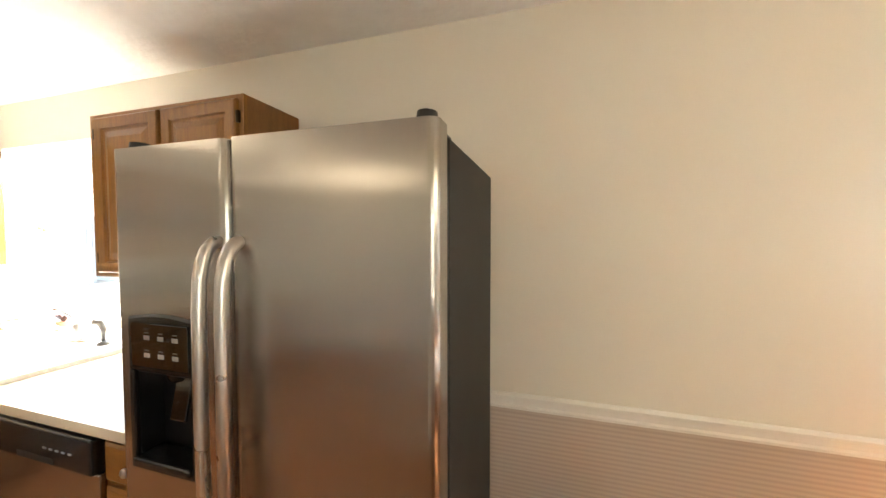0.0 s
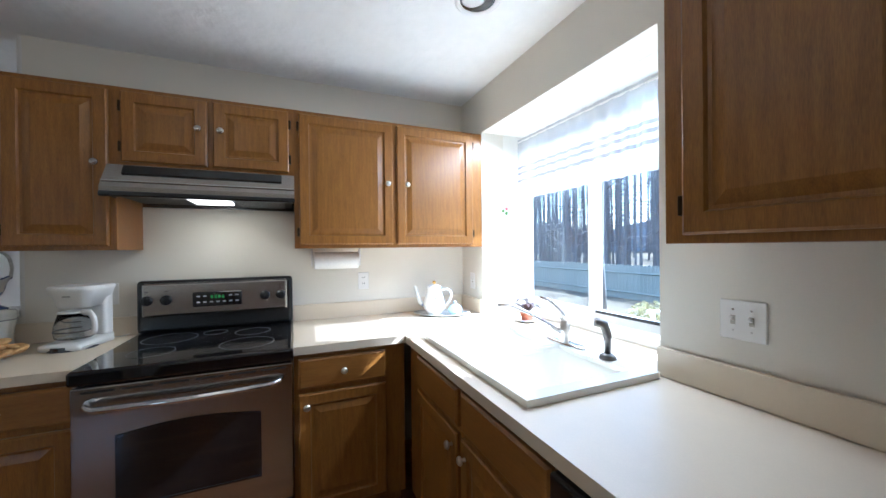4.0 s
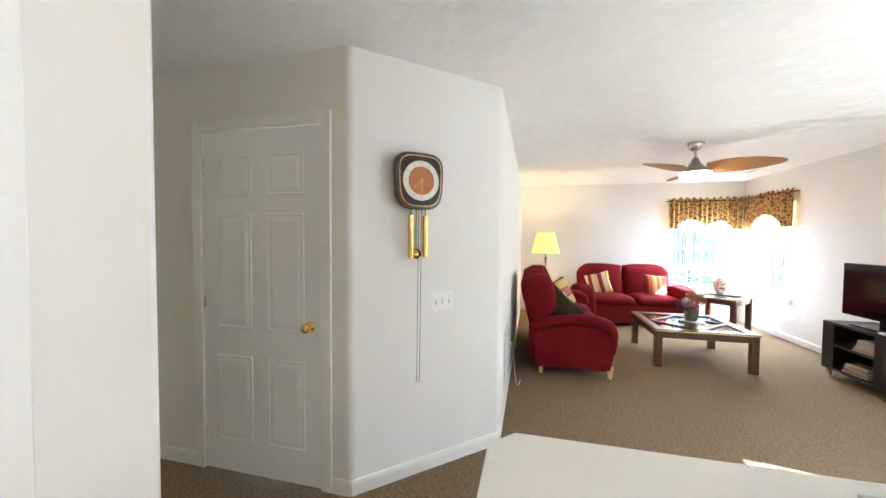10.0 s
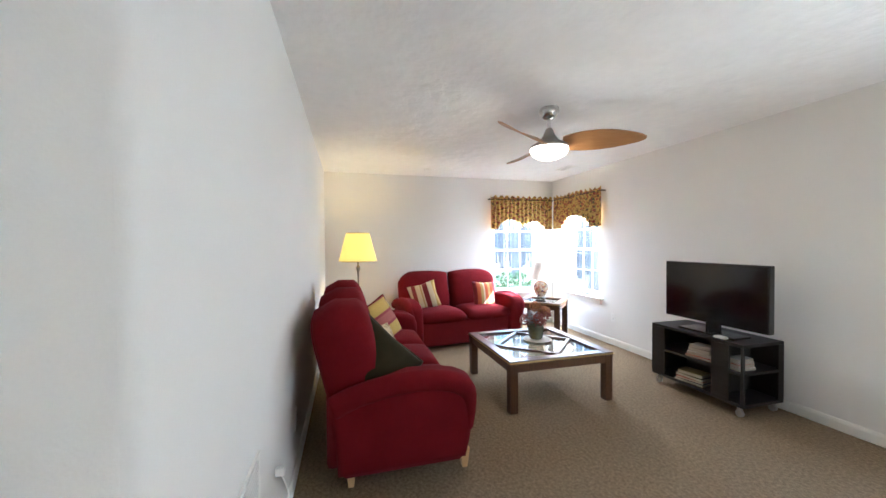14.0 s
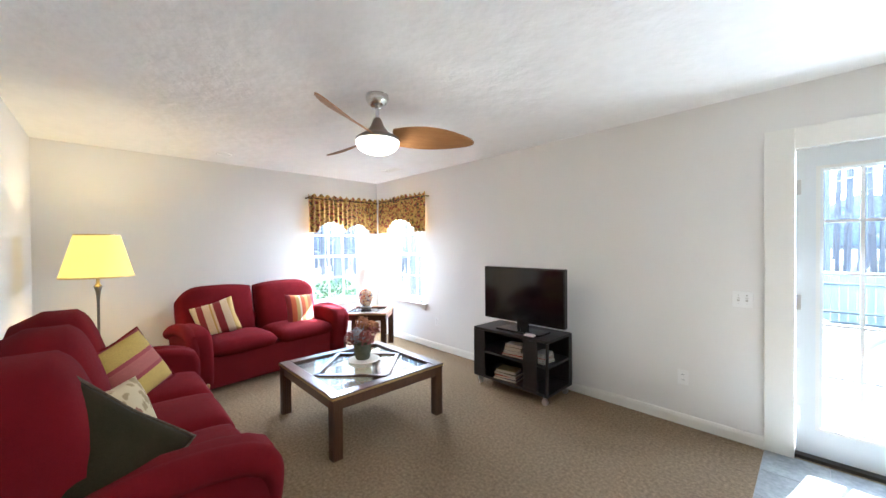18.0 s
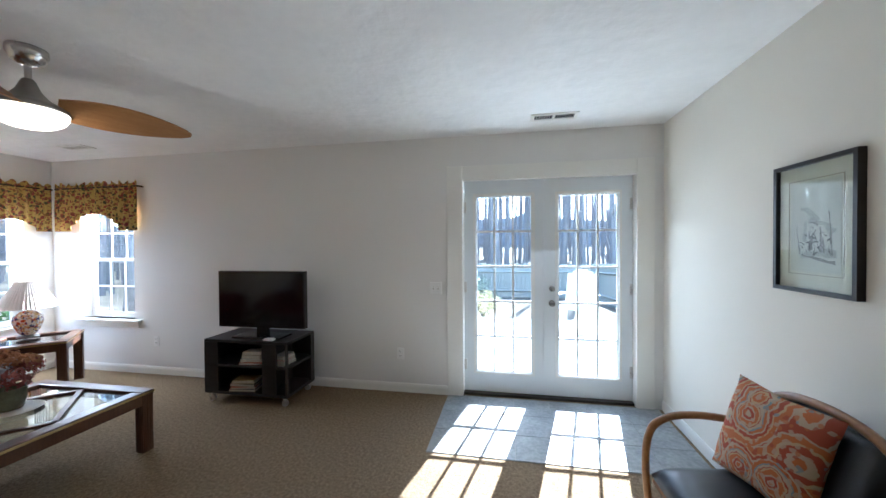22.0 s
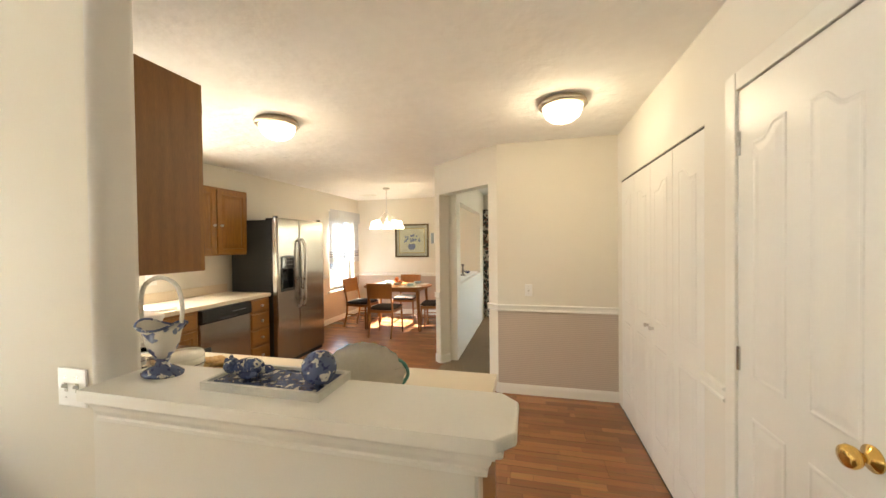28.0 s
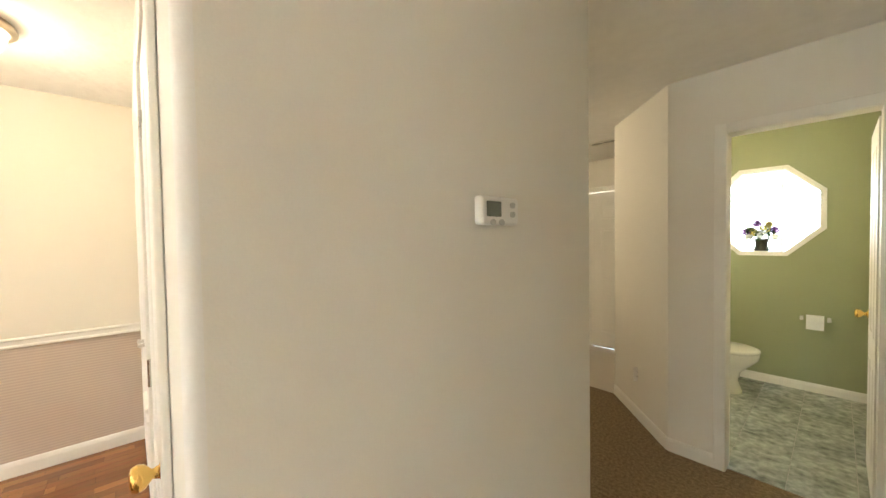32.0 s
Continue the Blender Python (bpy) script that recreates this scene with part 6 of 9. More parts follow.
part("bulb", lathe([(0, 1.27), (0.015, 1.28), (0.032, 1.33), (0.028, 1.37), (0, 1.385)], 16), mat("warm_bulb", (1, 0.9, 0.7), 0.4, emit=3, emit_color=(1, 0.75, 0.4)), fl, smooth=True)
point_light("floor_lamp_light", (-8.52, -0.77, 1.42), 0.75, 0.04, (1.0, 0.72, 0.34))

# ---- table lamp ----
tl = thing("table_lamp", (-8.60, 1.96, 0.531), 0, "unlit table lamp with a painted ceramic body and pleated white shade", "table lamp")
M["imari"] = printed("imari_glaze", (0.70, 0.62, 0.52), [(0.45, 0.07, 0.03), (0.04, 0.05, 0.14), (0.55, 0.33, 0.10)], 26, 0.15, 0.42)
part("foot", lathe([(0, 0), (0.08, 0), (0.08, 0.015), (0.052, 0.03), (0, 0.03)], 28), M["gunmetal"], tl, smooth=True)
part("body", lathe([(0.05, 0.028), (0.08, 0.07), (0.108, 0.15), (0.102, 0.21), (0.06, 0.25), (0.036, 0.265), (0, 0.265)], 32), M["imari"], tl, "painted ceramic body", smooth=True)
part("stem", cyl(0.006, 0.006, 0.25, 0.53, 12), M["brass"], tl)
bm = bmesh.new()
n = 96
ra = [bm.verts.new(((0.225 + 0.003 * (-1) ** i) * math.cos(2 * math.pi * i / n), (0.225 + 0.003 * (-1) ** i) * math.sin(2 * math.pi * i / n), 0.30)) for i in range(n)]
rb = [bm.verts.new(((0.075 + 0.002 * (-1) ** i) * math.cos(2 * math.pi * i / n), (0.075 + 0.002 * (-1) ** i) * math.sin(2 * math.pi * i / n), 0.555)) for i in range(n)]
for i in range(n):
    j = (i + 1) % n
    bm.faces.new((ra[i], ra[j], rb[j], rb[i]))
part("shade", bm, mat("pleated_shade", (0.80, 0.72, 0.62), 0.8, var=0.03), tl, "pleated off-white shade")

# ---- vase of dried flowers ----
vs = thing("flower_vase", (-6.93, 0.91, 0.421), 0, "green glazed pot of dried hydrangeas on the coffee table", "vase")
part("pot", lathe([(0, 0.0), (0.055, 0.0), (0.065, 0.02), (0.075, 0.08), (0.078, 0.13), (0.083, 0.14), (0.078, 0.14), (0.07, 0.10), (0, 0.09)], 28), mat("green_glaze", (0.10, 0.11, 0.07), 0.25, scale=8, fine=40, color2=(0.20, 0.19, 0.12)), vs, smooth=True)


def flower_heads(heads, petals, size, rnd):
    bm = bmesh.new()
    for hx, hy, hz, r in heads:
        for _ in range(petals):
            d = Vector((rnd.gauss(0, 1), rnd.gauss(0, 1), rnd.gauss(0, 1) * 0.8 + 0.3)).normalized()
            c = Vector((hx, hy, hz)) + d * r * rnd.uniform(0.75, 1.05)
            s1 = d.orthogonal().normalized()
            s1.rotate(Matrix.Rotation(rnd.uniform(0, 6.28), 3, d))
            s2 = d.cross(s1)
            k = size * rnd.uniform(0.7, 1.2)
            q = [c - s1 * k, c - s2 * k * 0.7 + d * k * 0.25, c + s1 * k, c + s2 * k * 0.7 + d * k * 0.25]
            bm.faces.new([bm.verts.new(p) for p in q])
    return bm


rnd = random.Random(4)
for name, col, col2, heads in (("red_bloom", (0.22, 0.05, 0.06), (0.35, 0.13, 0.10), [(-0.09, 0.03, 0.22, 0.07), (0.10, -0.02, 0.21, 0.075), (0.02, 0.09, 0.25, 0.07), (-0.02, -0.10, 0.19, 0.065)]),
                              ("rust_bloom", (0.30, 0.11, 0.05), (0.42, 0.20, 0.10), [(0.0, 0.0, 0.31, 0.065), (0.05, 0.06, 0.28, 0.06)]),
                              ("grey_bloom", (0.22, 0.22, 0.26), (0.36, 0.35, 0.38), [(0.03, -0.06, 0.22, 0.07), (-0.05, 0.06, 0.25, 0.055)])):
    part(name, flower_heads(heads, 170, 0.014, rnd), mat(name, col, 0.9, scale=30, fine=80, color2=col2), vs, "dried flower heads")
doily = tagged(link("doily", cyl(0.14, 0.136, 0.4235, 0.4255, 40, (-6.91, 0.91)), mat("lace_doily", (0.66, 0.62, 0.55), 0.9, bump=0.6, bscale=160)), "round off-white lace doily under the vase", "doily")


# ---- valances ----
M["valance"] = printed("floral_valance", (0.50, 0.33, 0.08), [(0.20, 0.04, 0.03), (0.07, 0.07, 0.03), (0.24, 0.12, 0.03), (0.30, 0.06, 0.04)], 15, 0.85, 0.36)


def valance(m, w, drop, scallop, label):
    """A gathered valance: local x 0..w, hanging from z = 0, in front of y = 0."""
    ob = thing("window_valance", (0, 0, 0), 0, label, "valance", "valances over the corner windows")
    ob.matrix_world = m
    bm = bmesh.new()
    nx, nz = 110, 12
    rows = []
    for i in range(nx + 1):
        u = i / nx
        low = drop * (1 - scallop(u))
        col = []
        for k in range(nz + 1):
            v = k / nz
            amp = 0.006 + 0.012 * min(1, v * 2)
            y = 0.06 + amp * math.sin(2 * math.pi * (w / 0.075) * u + 0.6 * math.sin(9 * u)) - 0.012 * (v < 0.14) * math.sin(60 * u)
            col.append(bm.verts.new((u * w, y, 0.02 * math.sin(70 * u) * (1 - v) ** 8 - v * low)))
        rows.append(col)
    for i in range(nx):
        for k in range(nz):
            bm.faces.new((rows[i][k], rows[i + 1][k], rows[i + 1][k + 1], rows[i][k + 1]))
    part("cloth", bm, M["valance"], ob, smooth=True)
    part("rod", tube([(-0.01, 0.0, -0.05), (-0.01, 0.06, -0.05), (w + 0.01, 0.06, -0.05), (w + 0.01, 0.0, -0.05)], 0.009), M["hinge"], ob)
    return ob


sc1 = lambda u: 0.30 * max(0, math.sin(math.pi * ((u - 0.12) / 0.40))) ** 0.6 if 0.12 < u < 0.52 else (0.24 * max(0, math.sin(math.pi * ((u - 0.50) / 0.38))) ** 0.6 if 0.52 <= u < 0.88 else 0.0)
valance(pose(LX, 2.50, 2.15, 0, 0, -90), 1.14, 0.54, lambda u: sc1(1 - u), "gathered yellow floral valance over the west window")
sc2 = lambda u: 0.36 * math.sin(math.pi * (u - 0.22) / 0.6) ** 0.6 if 0.22 < u < 0.82 else 0.0
valance(pose(-7.90, NY, 2.15, 0, 0, 180), 1.14, 0.54, sc2, "gathered yellow floral valance over the north window")

# ---- rattan armchair ----
ch = thing("rattan_armchair", (-2.94, 0.76, 0), 92, "bent rattan armchair with a black cushion by the wall", "armchair")
M["rattan"] = mat("rattan_cane", (0.22, 0.095, 0.03), 0.35, scale=8, fine=40, color2=(0.36, 0.17, 0.055), coat=0.3)
M["leather"] = mat("black_leatherette", (0.008, 0.011, 0.014), 0.38, var=0.12, bump=0.15, bscale=220)


for s in (-1, 1):
    part("arm", tube(arc([(s * 0.27, 0.24, 0.0), (s * 0.29, 0.28, 0.30), (s * 0.30, 0.27, 0.52), (s * 0.30, 0.20, 0.61), (s * 0.30, 0.05, 0.635), (s * 0.28, -0.16, 0.62)]), 0.017), M["rattan"], ch, smooth=True)
    part("rear_leg", tube(arc([(s * 0.25, 0.10, 0.02), (s * 0.26, -0.02, 0.28), (s * 0.28, -0.15, 0.58), (s * 0.27, -0.195, 0.71)]), 0.016), M["rattan"], ch, smooth=True)
    part("back_leg", tube(arc([(s * 0.25, -0.24, 0.0), (s * 0.26, -0.20, 0.22), (s * 0.27, -0.12, 0.36)]), 0.016), M["rattan"], ch, smooth=True)
    part("side_rail", tube([(s * 0.27, 0.25, 0.33), (s * 0.26, -0.20, 0.30)], 0.014), M["rattan"], ch, smooth=True)
part("back_hoop", tube(arc([(-0.27, -0.19, 0.69), (-0.25, -0.215, 0.755), (-0.15, -0.23, 0.80), (0, -0.235, 0.815), (0.15, -0.23, 0.80), (0.25, -0.215, 0.755), (0.27, -0.19, 0.69)]), 0.017), M["rattan"], ch, smooth=True)
part("front_rail", tube([(-0.27, 0.25, 0.33), (0.27, 0.25, 0.33)], 0.014), M["rattan"], ch, smooth=True)
part("seat_cushion", turned(puff(0.50, 0.50, 0.11, 0.02, 16), pose(0, 0.03, 0.335, -3)), M["leather"], ch, "black leatherette seat cushion", smooth=True)
bm = puff(0.44, 0.46, 0.09, 0.02, 16)
bm.transform(pose(0, -0.145, 0.585, 106))
part("back_cushion", bm, M["leather"], ch, "black leatherette back cushion", smooth=True)
for s in (-1, 1):
    part("binding", tube(arc([(s * 0.28, -0.145, 0.60), (s * 0.28, -0.15, 0.64)], 2), 0.026), M["rattan"], ch)
cushion((-2.855, 0.84, 0.637), (17, -2, 103), 0.41, 0.41, 0.15, "paisley", "orange and cream paisley pillow on the rattan chair")

# ---- framed drawing ----
pf = thing("framed_picture", (PX, 1.025, 1.497), 0, "framed ink drawing behind glass with a black frame", "picture")
pf.matrix_world = pose(PX, 1.025, 1.497, 0, 0, 90)
fw, fh = 0.42, 0.575
bm = wall_mesh(fw, 0.03, fh, [(0.018, fw - 0.018, 0.018, fh - 0.018)])
bm.transform(Matrix.Translation((-fw / 2, 0.001, -fh / 2)))
part("frame", bm, mat("black_frame", (0.015, 0.011, 0.009), 0.3), pf)
part("mat_board", box(-fw / 2 + 0.018, fw / 2 - 0.018, 0.002, 0.012, -fh / 2 + 0.018, fh / 2 - 0.018), mat("mat_board", (0.68, 0.62, 0.50), 0.85), pf)
part("paper", box(-0.125, 0.125, 0.0121, 0.0130, -0.195, 0.195), mat("drawing_paper", (0.60, 0.575, 0.50), 0.85, var=0.06, scale=9), pf)
part("ruled_line", turned(wall_mesh(0.276, 0.0012, 0.416, [(0.002, 0.274, 0.002, 0.414)]), Matrix.Translation((-0.138, 0.0121, -0.208))), mat("sepia_line", (0.22, 0.17, 0.11), 0.9), pf)
inks = [mat("ink_wash", c, 0.9, scale=40, fine=150, color2=c2) for c, c2 in (((0.34, 0.32, 0.28), (0.55, 0.53, 0.46)), ((0.12, 0.11, 0.10), (0.40, 0.38, 0.34)), ((0.02, 0.02, 0.02), (0.14, 0.13, 0.12)))]
rnd = random.Random(9)


def brush(pts, w0, w1, layer, tone):
    """A brush stroke along points of the sheet, from width w0 to w1."""
    bm = bmesh.new()
    n = len(pts)
    rows = []
    for i, (x, z) in enumerate(pts):
        a, b = pts[max(0, i - 1)], pts[min(n - 1, i + 1)]
        d = Vector((b[0] - a[0], b[1] - a[1])).normalized()
        w = (w0 + (w1 - w0) * i / (n - 1)) * rnd.uniform(0.6, 1.3) / 2
        rows.append([bm.verts.new((x + k * d.y * w, 0.0131 + 0.00004 * layer, z - k * d.x * w)) for k in (-1, 1)])
    for a, b in zip(rows, rows[1:]):
        bm.faces.new((a[0], a[1], b[1], b[0]))
    part("brush_mark", bm, inks[tone], pf)


def wander(x, z, a, ln, bend, n=7):
    out = []
    for i in range(n):
        out.append((x, z))
        x, z = x + math.cos(a) * ln / n, z + math.sin(a) * ln / n
        a += bend / n + rnd.uniform(-0.25, 0.25)
    return out


lay = 0
for x, z, a, ln, bend, w0, w1, tone in ((-0.105, -0.115, 0.1, 0.21, -0.2, 0.045, 0.02, 0), (-0.09, -0.03, 0.9, 0.13, -0.9, 0.04, 0.012, 0), (0.0, 0.02, 1.3, 0.12, -0.8, 0.05, 0.015, 0), (0.05, -0.06, 1.5, 0.10, 0.4, 0.035, 0.01, 0),
                                         (-0.085, -0.12, 1.5, 0.20, 0.25, 0.012, 0.004, 1), (-0.04, -0.11, 1.45, 0.13, -0.5, 0.028, 0.008, 1), (0.02, -0.10, 1.6, 0.11, 0.6, 0.030, 0.006, 1), (0.075, -0.12, 1.5, 0.15, 0.2, 0.010, 0.003, 1), (-0.10, -0.15, 0.05, 0.20, 0.0, 0.014, 0.006, 1)):
    brush(wander(x, z, a, ln, bend), w0, w1, lay, tone)
    lay += 1
for k in range(34):
    x, z = rnd.gauss(-0.005, 0.045), rnd.gauss(-0.06, 0.055)
    if abs(x) < 0.11 and -0.17 < z < 0.12:
        brush(wander(x, z, rnd.choice((0.1, 1.5, 1.4, 0.6, 2.4)), rnd.uniform(0.015, 0.05), rnd.uniform(-1, 1), 5), rnd.uniform(0.003, 0.010), 0.0015, lay, 2 if k % 3 else 1)
        lay += 1
g = part("glazing", box(-fw / 2 + 0.018, fw / 2 - 0.018, 0.020, 0.022, -fh / 2 + 0.018, fh / 2 - 0.018), M["pane"], pf, "reflecting glass")
g.visible_shadow = False

pc = thing("power_cord", (-5.42, SY + 0.02, 0.0), 0, "white power cord hanging behind the sofa end", "cord")
part("cable", tube(arc([(0.0, 0.0, 0.40), (-0.03, 0.03, 0.28), (0.04, 0.05, 0.14), (0.01, 0.07, 0.012), (-0.12, 0.10, 0.008)]), 0.004, 8), M["white_plastic"], pc, smooth=True)
part("plug", box(-0.014, 0.014, -0.018, 0.022, 0.385, 0.42, 0.004), M["white_plastic"], pc)


# ---- ceiling lamps ----
M["bronze"] = mat("aged_bronze", (0.48, 0.42, 0.33), 0.35, metal=1.0, var=0.1)


def flush_lamp(at, power):
    ob = thing("ceiling_light", (*at, H), 0, "flush ceiling light with a bronze ring and lit frosted bowl", "ceiling light", "flush ceiling lights")
    part("ring", lathe([(0, 0.0), (0.140, 0.0), (0.152, -0.010), (0.160, -0.026), (0.160, -0.040), (0.148, -0.050), (0.128, -0.050), (0.126, -0.02), (0, -0.02)], 40), M["bronze"], ob, smooth=True)
    part("glass_bowl", lathe([(0.127, -0.04), (0.127, -0.070), (0.112, -0.108), (0.072, -0.138), (0.012, -0.150), (0, -0.152)], 36), M["lamp_glass"], ob, "lit frosted glass bowl", smooth=True)
    part("finial", lathe([(0.010, -0.150), (0.012, -0.159), (0, -0.168)], 12), M["bronze"], ob, smooth=True)
    point_light("ceiling_light_lamp", (at[0], at[1], H - 0.20), power, 0.10, (1.0, 0.84, 0.60))
    return ob


flush_lamp((-0.96, 0.775), 0.25)
flush_lamp((-0.76, -1.335), 0.40)
flush_lamp((-0.9, -4.6), 0.7)

cl = thing("chandelier", (2.36, 1.28, 0), 0, "brushed nickel chandelier with lit white glass shades", "chandelier")
part("canopy", lathe([(0, H), (0.06, H), (0.058, H - 0.02), (0.02, H - 0.035), (0, H - 0.035)], 24), M["nickel"], cl, smooth=True)
part("stem", cyl(0.007, 0.007, 1.90, H - 0.03, 12), M["nickel"], cl)
part("hub", lathe([(0, 2.08), (0.018, 2.07), (0.022, 2.04), (0.010, 2.0), (0.03, 1.93), (0.018, 1.89), (0, 1.88)], 20), M["nickel"], cl, smooth=True)
for k in range(5):
    a = radians(72 * k + 20)
    ca, sa = math.cos(a), math.sin(a)
    arm = part("arm", tube(arc([(0.01 * ca, 0.01 * sa, 2.04), (0.08 * ca, 0.08 * sa, 1.97), (0.17 * ca, 0.17 * sa, 1.91), (0.23 * ca, 0.23 * sa, 1.885)]), 0.007), M["nickel"], cl, smooth=True)
    bm = lathe([(0.035, 1.88), (0.075, 1.765), (0.080, 1.745), (0.077, 1.745), (0.032, 1.878), (0.035, 1.88)], 28)
    bm.transform(Matrix.Translation((0.23 * ca, 0.23 * sa, 0)))
    part("shade", bm, M["lamp_glass"], arm, "lit white glass shade", smooth=True)
point_light("chandelier_lamp", (2.36, 1.28, 1.68), 0.2, 0.16, (1.0, 0.84, 0.60))


# ---- plates, sensors, vents ----
def wall_plate(at, rz, kinds, label, category="light switch"):
    """A wall plate with toggles or sockets; it faces local +y."""
    ob = thing("outlet" if kinds[0] == "o" else "light_switch", at, rz, label, "outlet" if kinds[0] == "o" else category)
    w = 0.07 + 0.046 * (len(kinds) - 1)
    part("plate", box(-w / 2, w / 2, 0.0005, 0.006, -0.057, 0.057, 0.003), M["white_plastic"], ob)
    for i, k in enumerate(kinds):
        x = (i - (len(kinds) - 1) / 2) * 0.046
        if k == "o":
            for z in (-0.02, 0.02):
                s = part("socket", turned(cyl(0.017, 0.017, 0, 0.002, 20), pose(x, 0.006, z, -90)), M["white_plastic"], ob)
                for dx in (-0.006, 0.006):
                    part("slot", box(x + dx - 0.0015, x + dx + 0.0015, 0.0081, 0.0086, z - 0.002, z + 0.008), M["dark_slot"], s)
        else:
            t = part("toggle_slot", box(x - 0.006, x + 0.006, 0.0061, 0.0072, -0.013, 0.013), mat("toggle_slot", (0.45, 0.42, 0.36), 0.5), ob)
            part("toggle", turned(box(x - 0.0045, x + 0.0045, 0.0, 0.014, -0.005, 0.005, 0.002), pose(0, 0.006, 0.002, 25)), M["white_plastic"], t)
            for z in (-0.03, 0.03):
                part("screw", turned(cyl(0.003, 0.003, 0, 0.0012, 10), pose(x, 0.006, z, -90)), M["nickel"], ob)
    return ob


wall_plate((-4.545, NY, 1.015), 180, "tt", "white double light switch beside the french doors")
wall_plate((-4.90, NY, 0.37), 180, "o", "white wall outlet near the french doors")
wall_plate((-7.74, NY, 0.37), 180, "o", "white wall outlet beside the window")
wall_plate((PX, 0.205, 1.06), 90, "tt", "white double light switch on the wall end")
wall_plate((PX, 0.89, 0.36), 90, "o", "white outlet low behind the rattan chair")
wall_plate((-6.05, SY, 0.33), 0, "o", "white outlet low behind the sofa")
wall_plate((0.175, -1.095, 1.015), 90, "t", "white single light switch above the chair rail")
wall_plate((SX, 1.79, 1.15), -90, "o", "white outlet above the worktop")
wall_plate((SX, 0.46, 1.14), -90, "o", "white outlet behind the coffee maker")
wall_plate((-2.27, NY, 1.13), 180, "t", "white switch beside the kitchen window")
wall_plate((SX + 0.012, -0.455, 0.958), -90, "o", "white outlet in the half wall's splashback").rotation_euler = (0, 0, radians(-90))
wall_plate((-0.62, NY, 1.15), 180, "tt", "white double switch beside the kitchen window")
wall_plate((-2.20, -4.835, 0.35), 46.5, "o", "white outlet on the angled hall wall")
CN = Vector((0.722, 0.692, 0))
CP = Vector((-3.71, -1.96, 0))
CD = Vector((-0.692, 0.722, 0))
p = CP + CD * 0.57
wall_plate((p.x, p.y, 1.032), -46.2, "ttt", "white triple light switch on the angled wall")

gr = thing("return_grille", (-4.98, SY, 0.43), 0, "white return air grille low on the wall", "air grille")
part("frame", turned(wall_mesh(0.30, 0.008, 0.46, [(0.02, 0.28, 0.02, 0.44)]), Matrix.Translation((-0.15, 0.001, -0.23))), M["trim"], gr)
for k in range(26):
    part("slat", turned(box(-0.13, 0.13, -0.001, 0.009, -0.001, 0.001), pose(0, 0.002, -0.205 + 0.0165 * k, 40)), M["trim"], gr)


def ceiling_vent(at, w, d, rz, n, label):
    ob = thing("ceiling_vent", (*at, H), rz, label, "air vent")
    part("backing", box(-w / 2 + 0.02, w / 2 - 0.02, -d / 2 + 0.02, d / 2 - 0.02, -0.003, -0.001), M["dark_slot"], ob)
    bm = wall_mesh(w, 0.008, d, [(0.025, w / 2 - 0.008, 0.03, d - 0.03), (w / 2 + 0.008, w - 0.025, 0.03, d - 0.03)])
    bm.transform(Matrix(((1, 0, 0, -w / 2), (0, 0, 1, -d / 2), (0, -1, 0, -0.001), (0, 0, 0, 1))))
    part("frame", bm, M["trim"], ob)
    for k in range(n):
        x = -w / 2 + 0.03 + (w - 0.06) * k / (n - 1)
        part("slat", turned(box(-0.001, 0.001, -d / 2 + 0.03, d / 2 - 0.03, -0.008, 0.0), pose(x, 0, -0.003, 0, 30)), M["trim"], ob)
    return ob


ceiling_vent((-3.505, 2.17), 0.36, 0.15, 0, 16, "white ceiling air vent before the french doors")
ceiling_vent((-8.15, 2.10), 0.30, 0.14, 0, 12, "white ceiling air vent in the window corner")
ceiling_vent((-1.32, 1.82), 0.15, 0.13, 0, 8, "white ceiling air vent over the sink")
ceiling_vent((3.05, 1.95), 0.30, 0.14, 90, 12, "white ceiling air vent in the dining room")
ceiling_vent((-1.6, -5.6), 0.30, 0.14, 0, 12, "white ceiling air vent in the foyer")
sd = thing("smoke_detector", (-3.01, -2.28, H), 0, "round white smoke detector on the ceiling", "smoke detector")
part("base", lathe([(0, 0), (0.065, 0), (0.065, -0.012), (0, -0.012)], 28), M["white_plastic"], sd)
part("cover", lathe([(0.058, -0.012), (0.055, -0.035), (0.04, -0.042), (0, -0.042)], 28), M["white_plastic"], sd, smooth=True)
th = thing("thermostat", (-2.655, -2.545, 1.512), 90, "white thermostat with a grey display", "thermostat")
th.matrix_world = pose(-2.655, -2.548, 1.517, 0, 0, 90) @ Matrix.Diagonal((1.12, 1.0, 0.86, 1.0))
part("case", box(-0.068, 0.068, 0.0005, 0.028, -0.042, 0.042, 0.010, 3), M["white_plastic"], th)
part("display", box(0.002, 0.050, 0.0282, 0.0292, -0.018, 0.026, 0.002), mat("lcd_grey", (0.16, 0.18, 0.15), 0.2), th, "grey-green display")
for x, z in ((-0.040, 0.018), (-0.040, -0.010), (0.03, -0.034), (0.0, -0.034)):
    part("button", turned(cyl(0.009, 0.009, 0, 0.003, 16), pose(x, 0.028, z, -90)), mat("button_grey", (0.5, 0.5, 0.48), 0.4), th)
ms = thing("wall_sensor", (-2.655, -2.585, 2.19), 90, "small white wedge-shaped alarm sensor", "sensor")
bm = soft_prism([(0.001, -0.055), (0.03, -0.045), (0.055, 0.0), (0.05, 0.055), (0.001, 0.06)], 0.085, 0.006, 2)
part("case", bm, M["white_plastic"], ms)
part("lens", turned(box(-0.028, 0.028, 0, 0.003, -0.02, 0.02, 0.002), pose(0, 0.045, -0.022, 30)), mat("sensor_lens", (0.6, 0.62, 0.62), 0.4), ms)

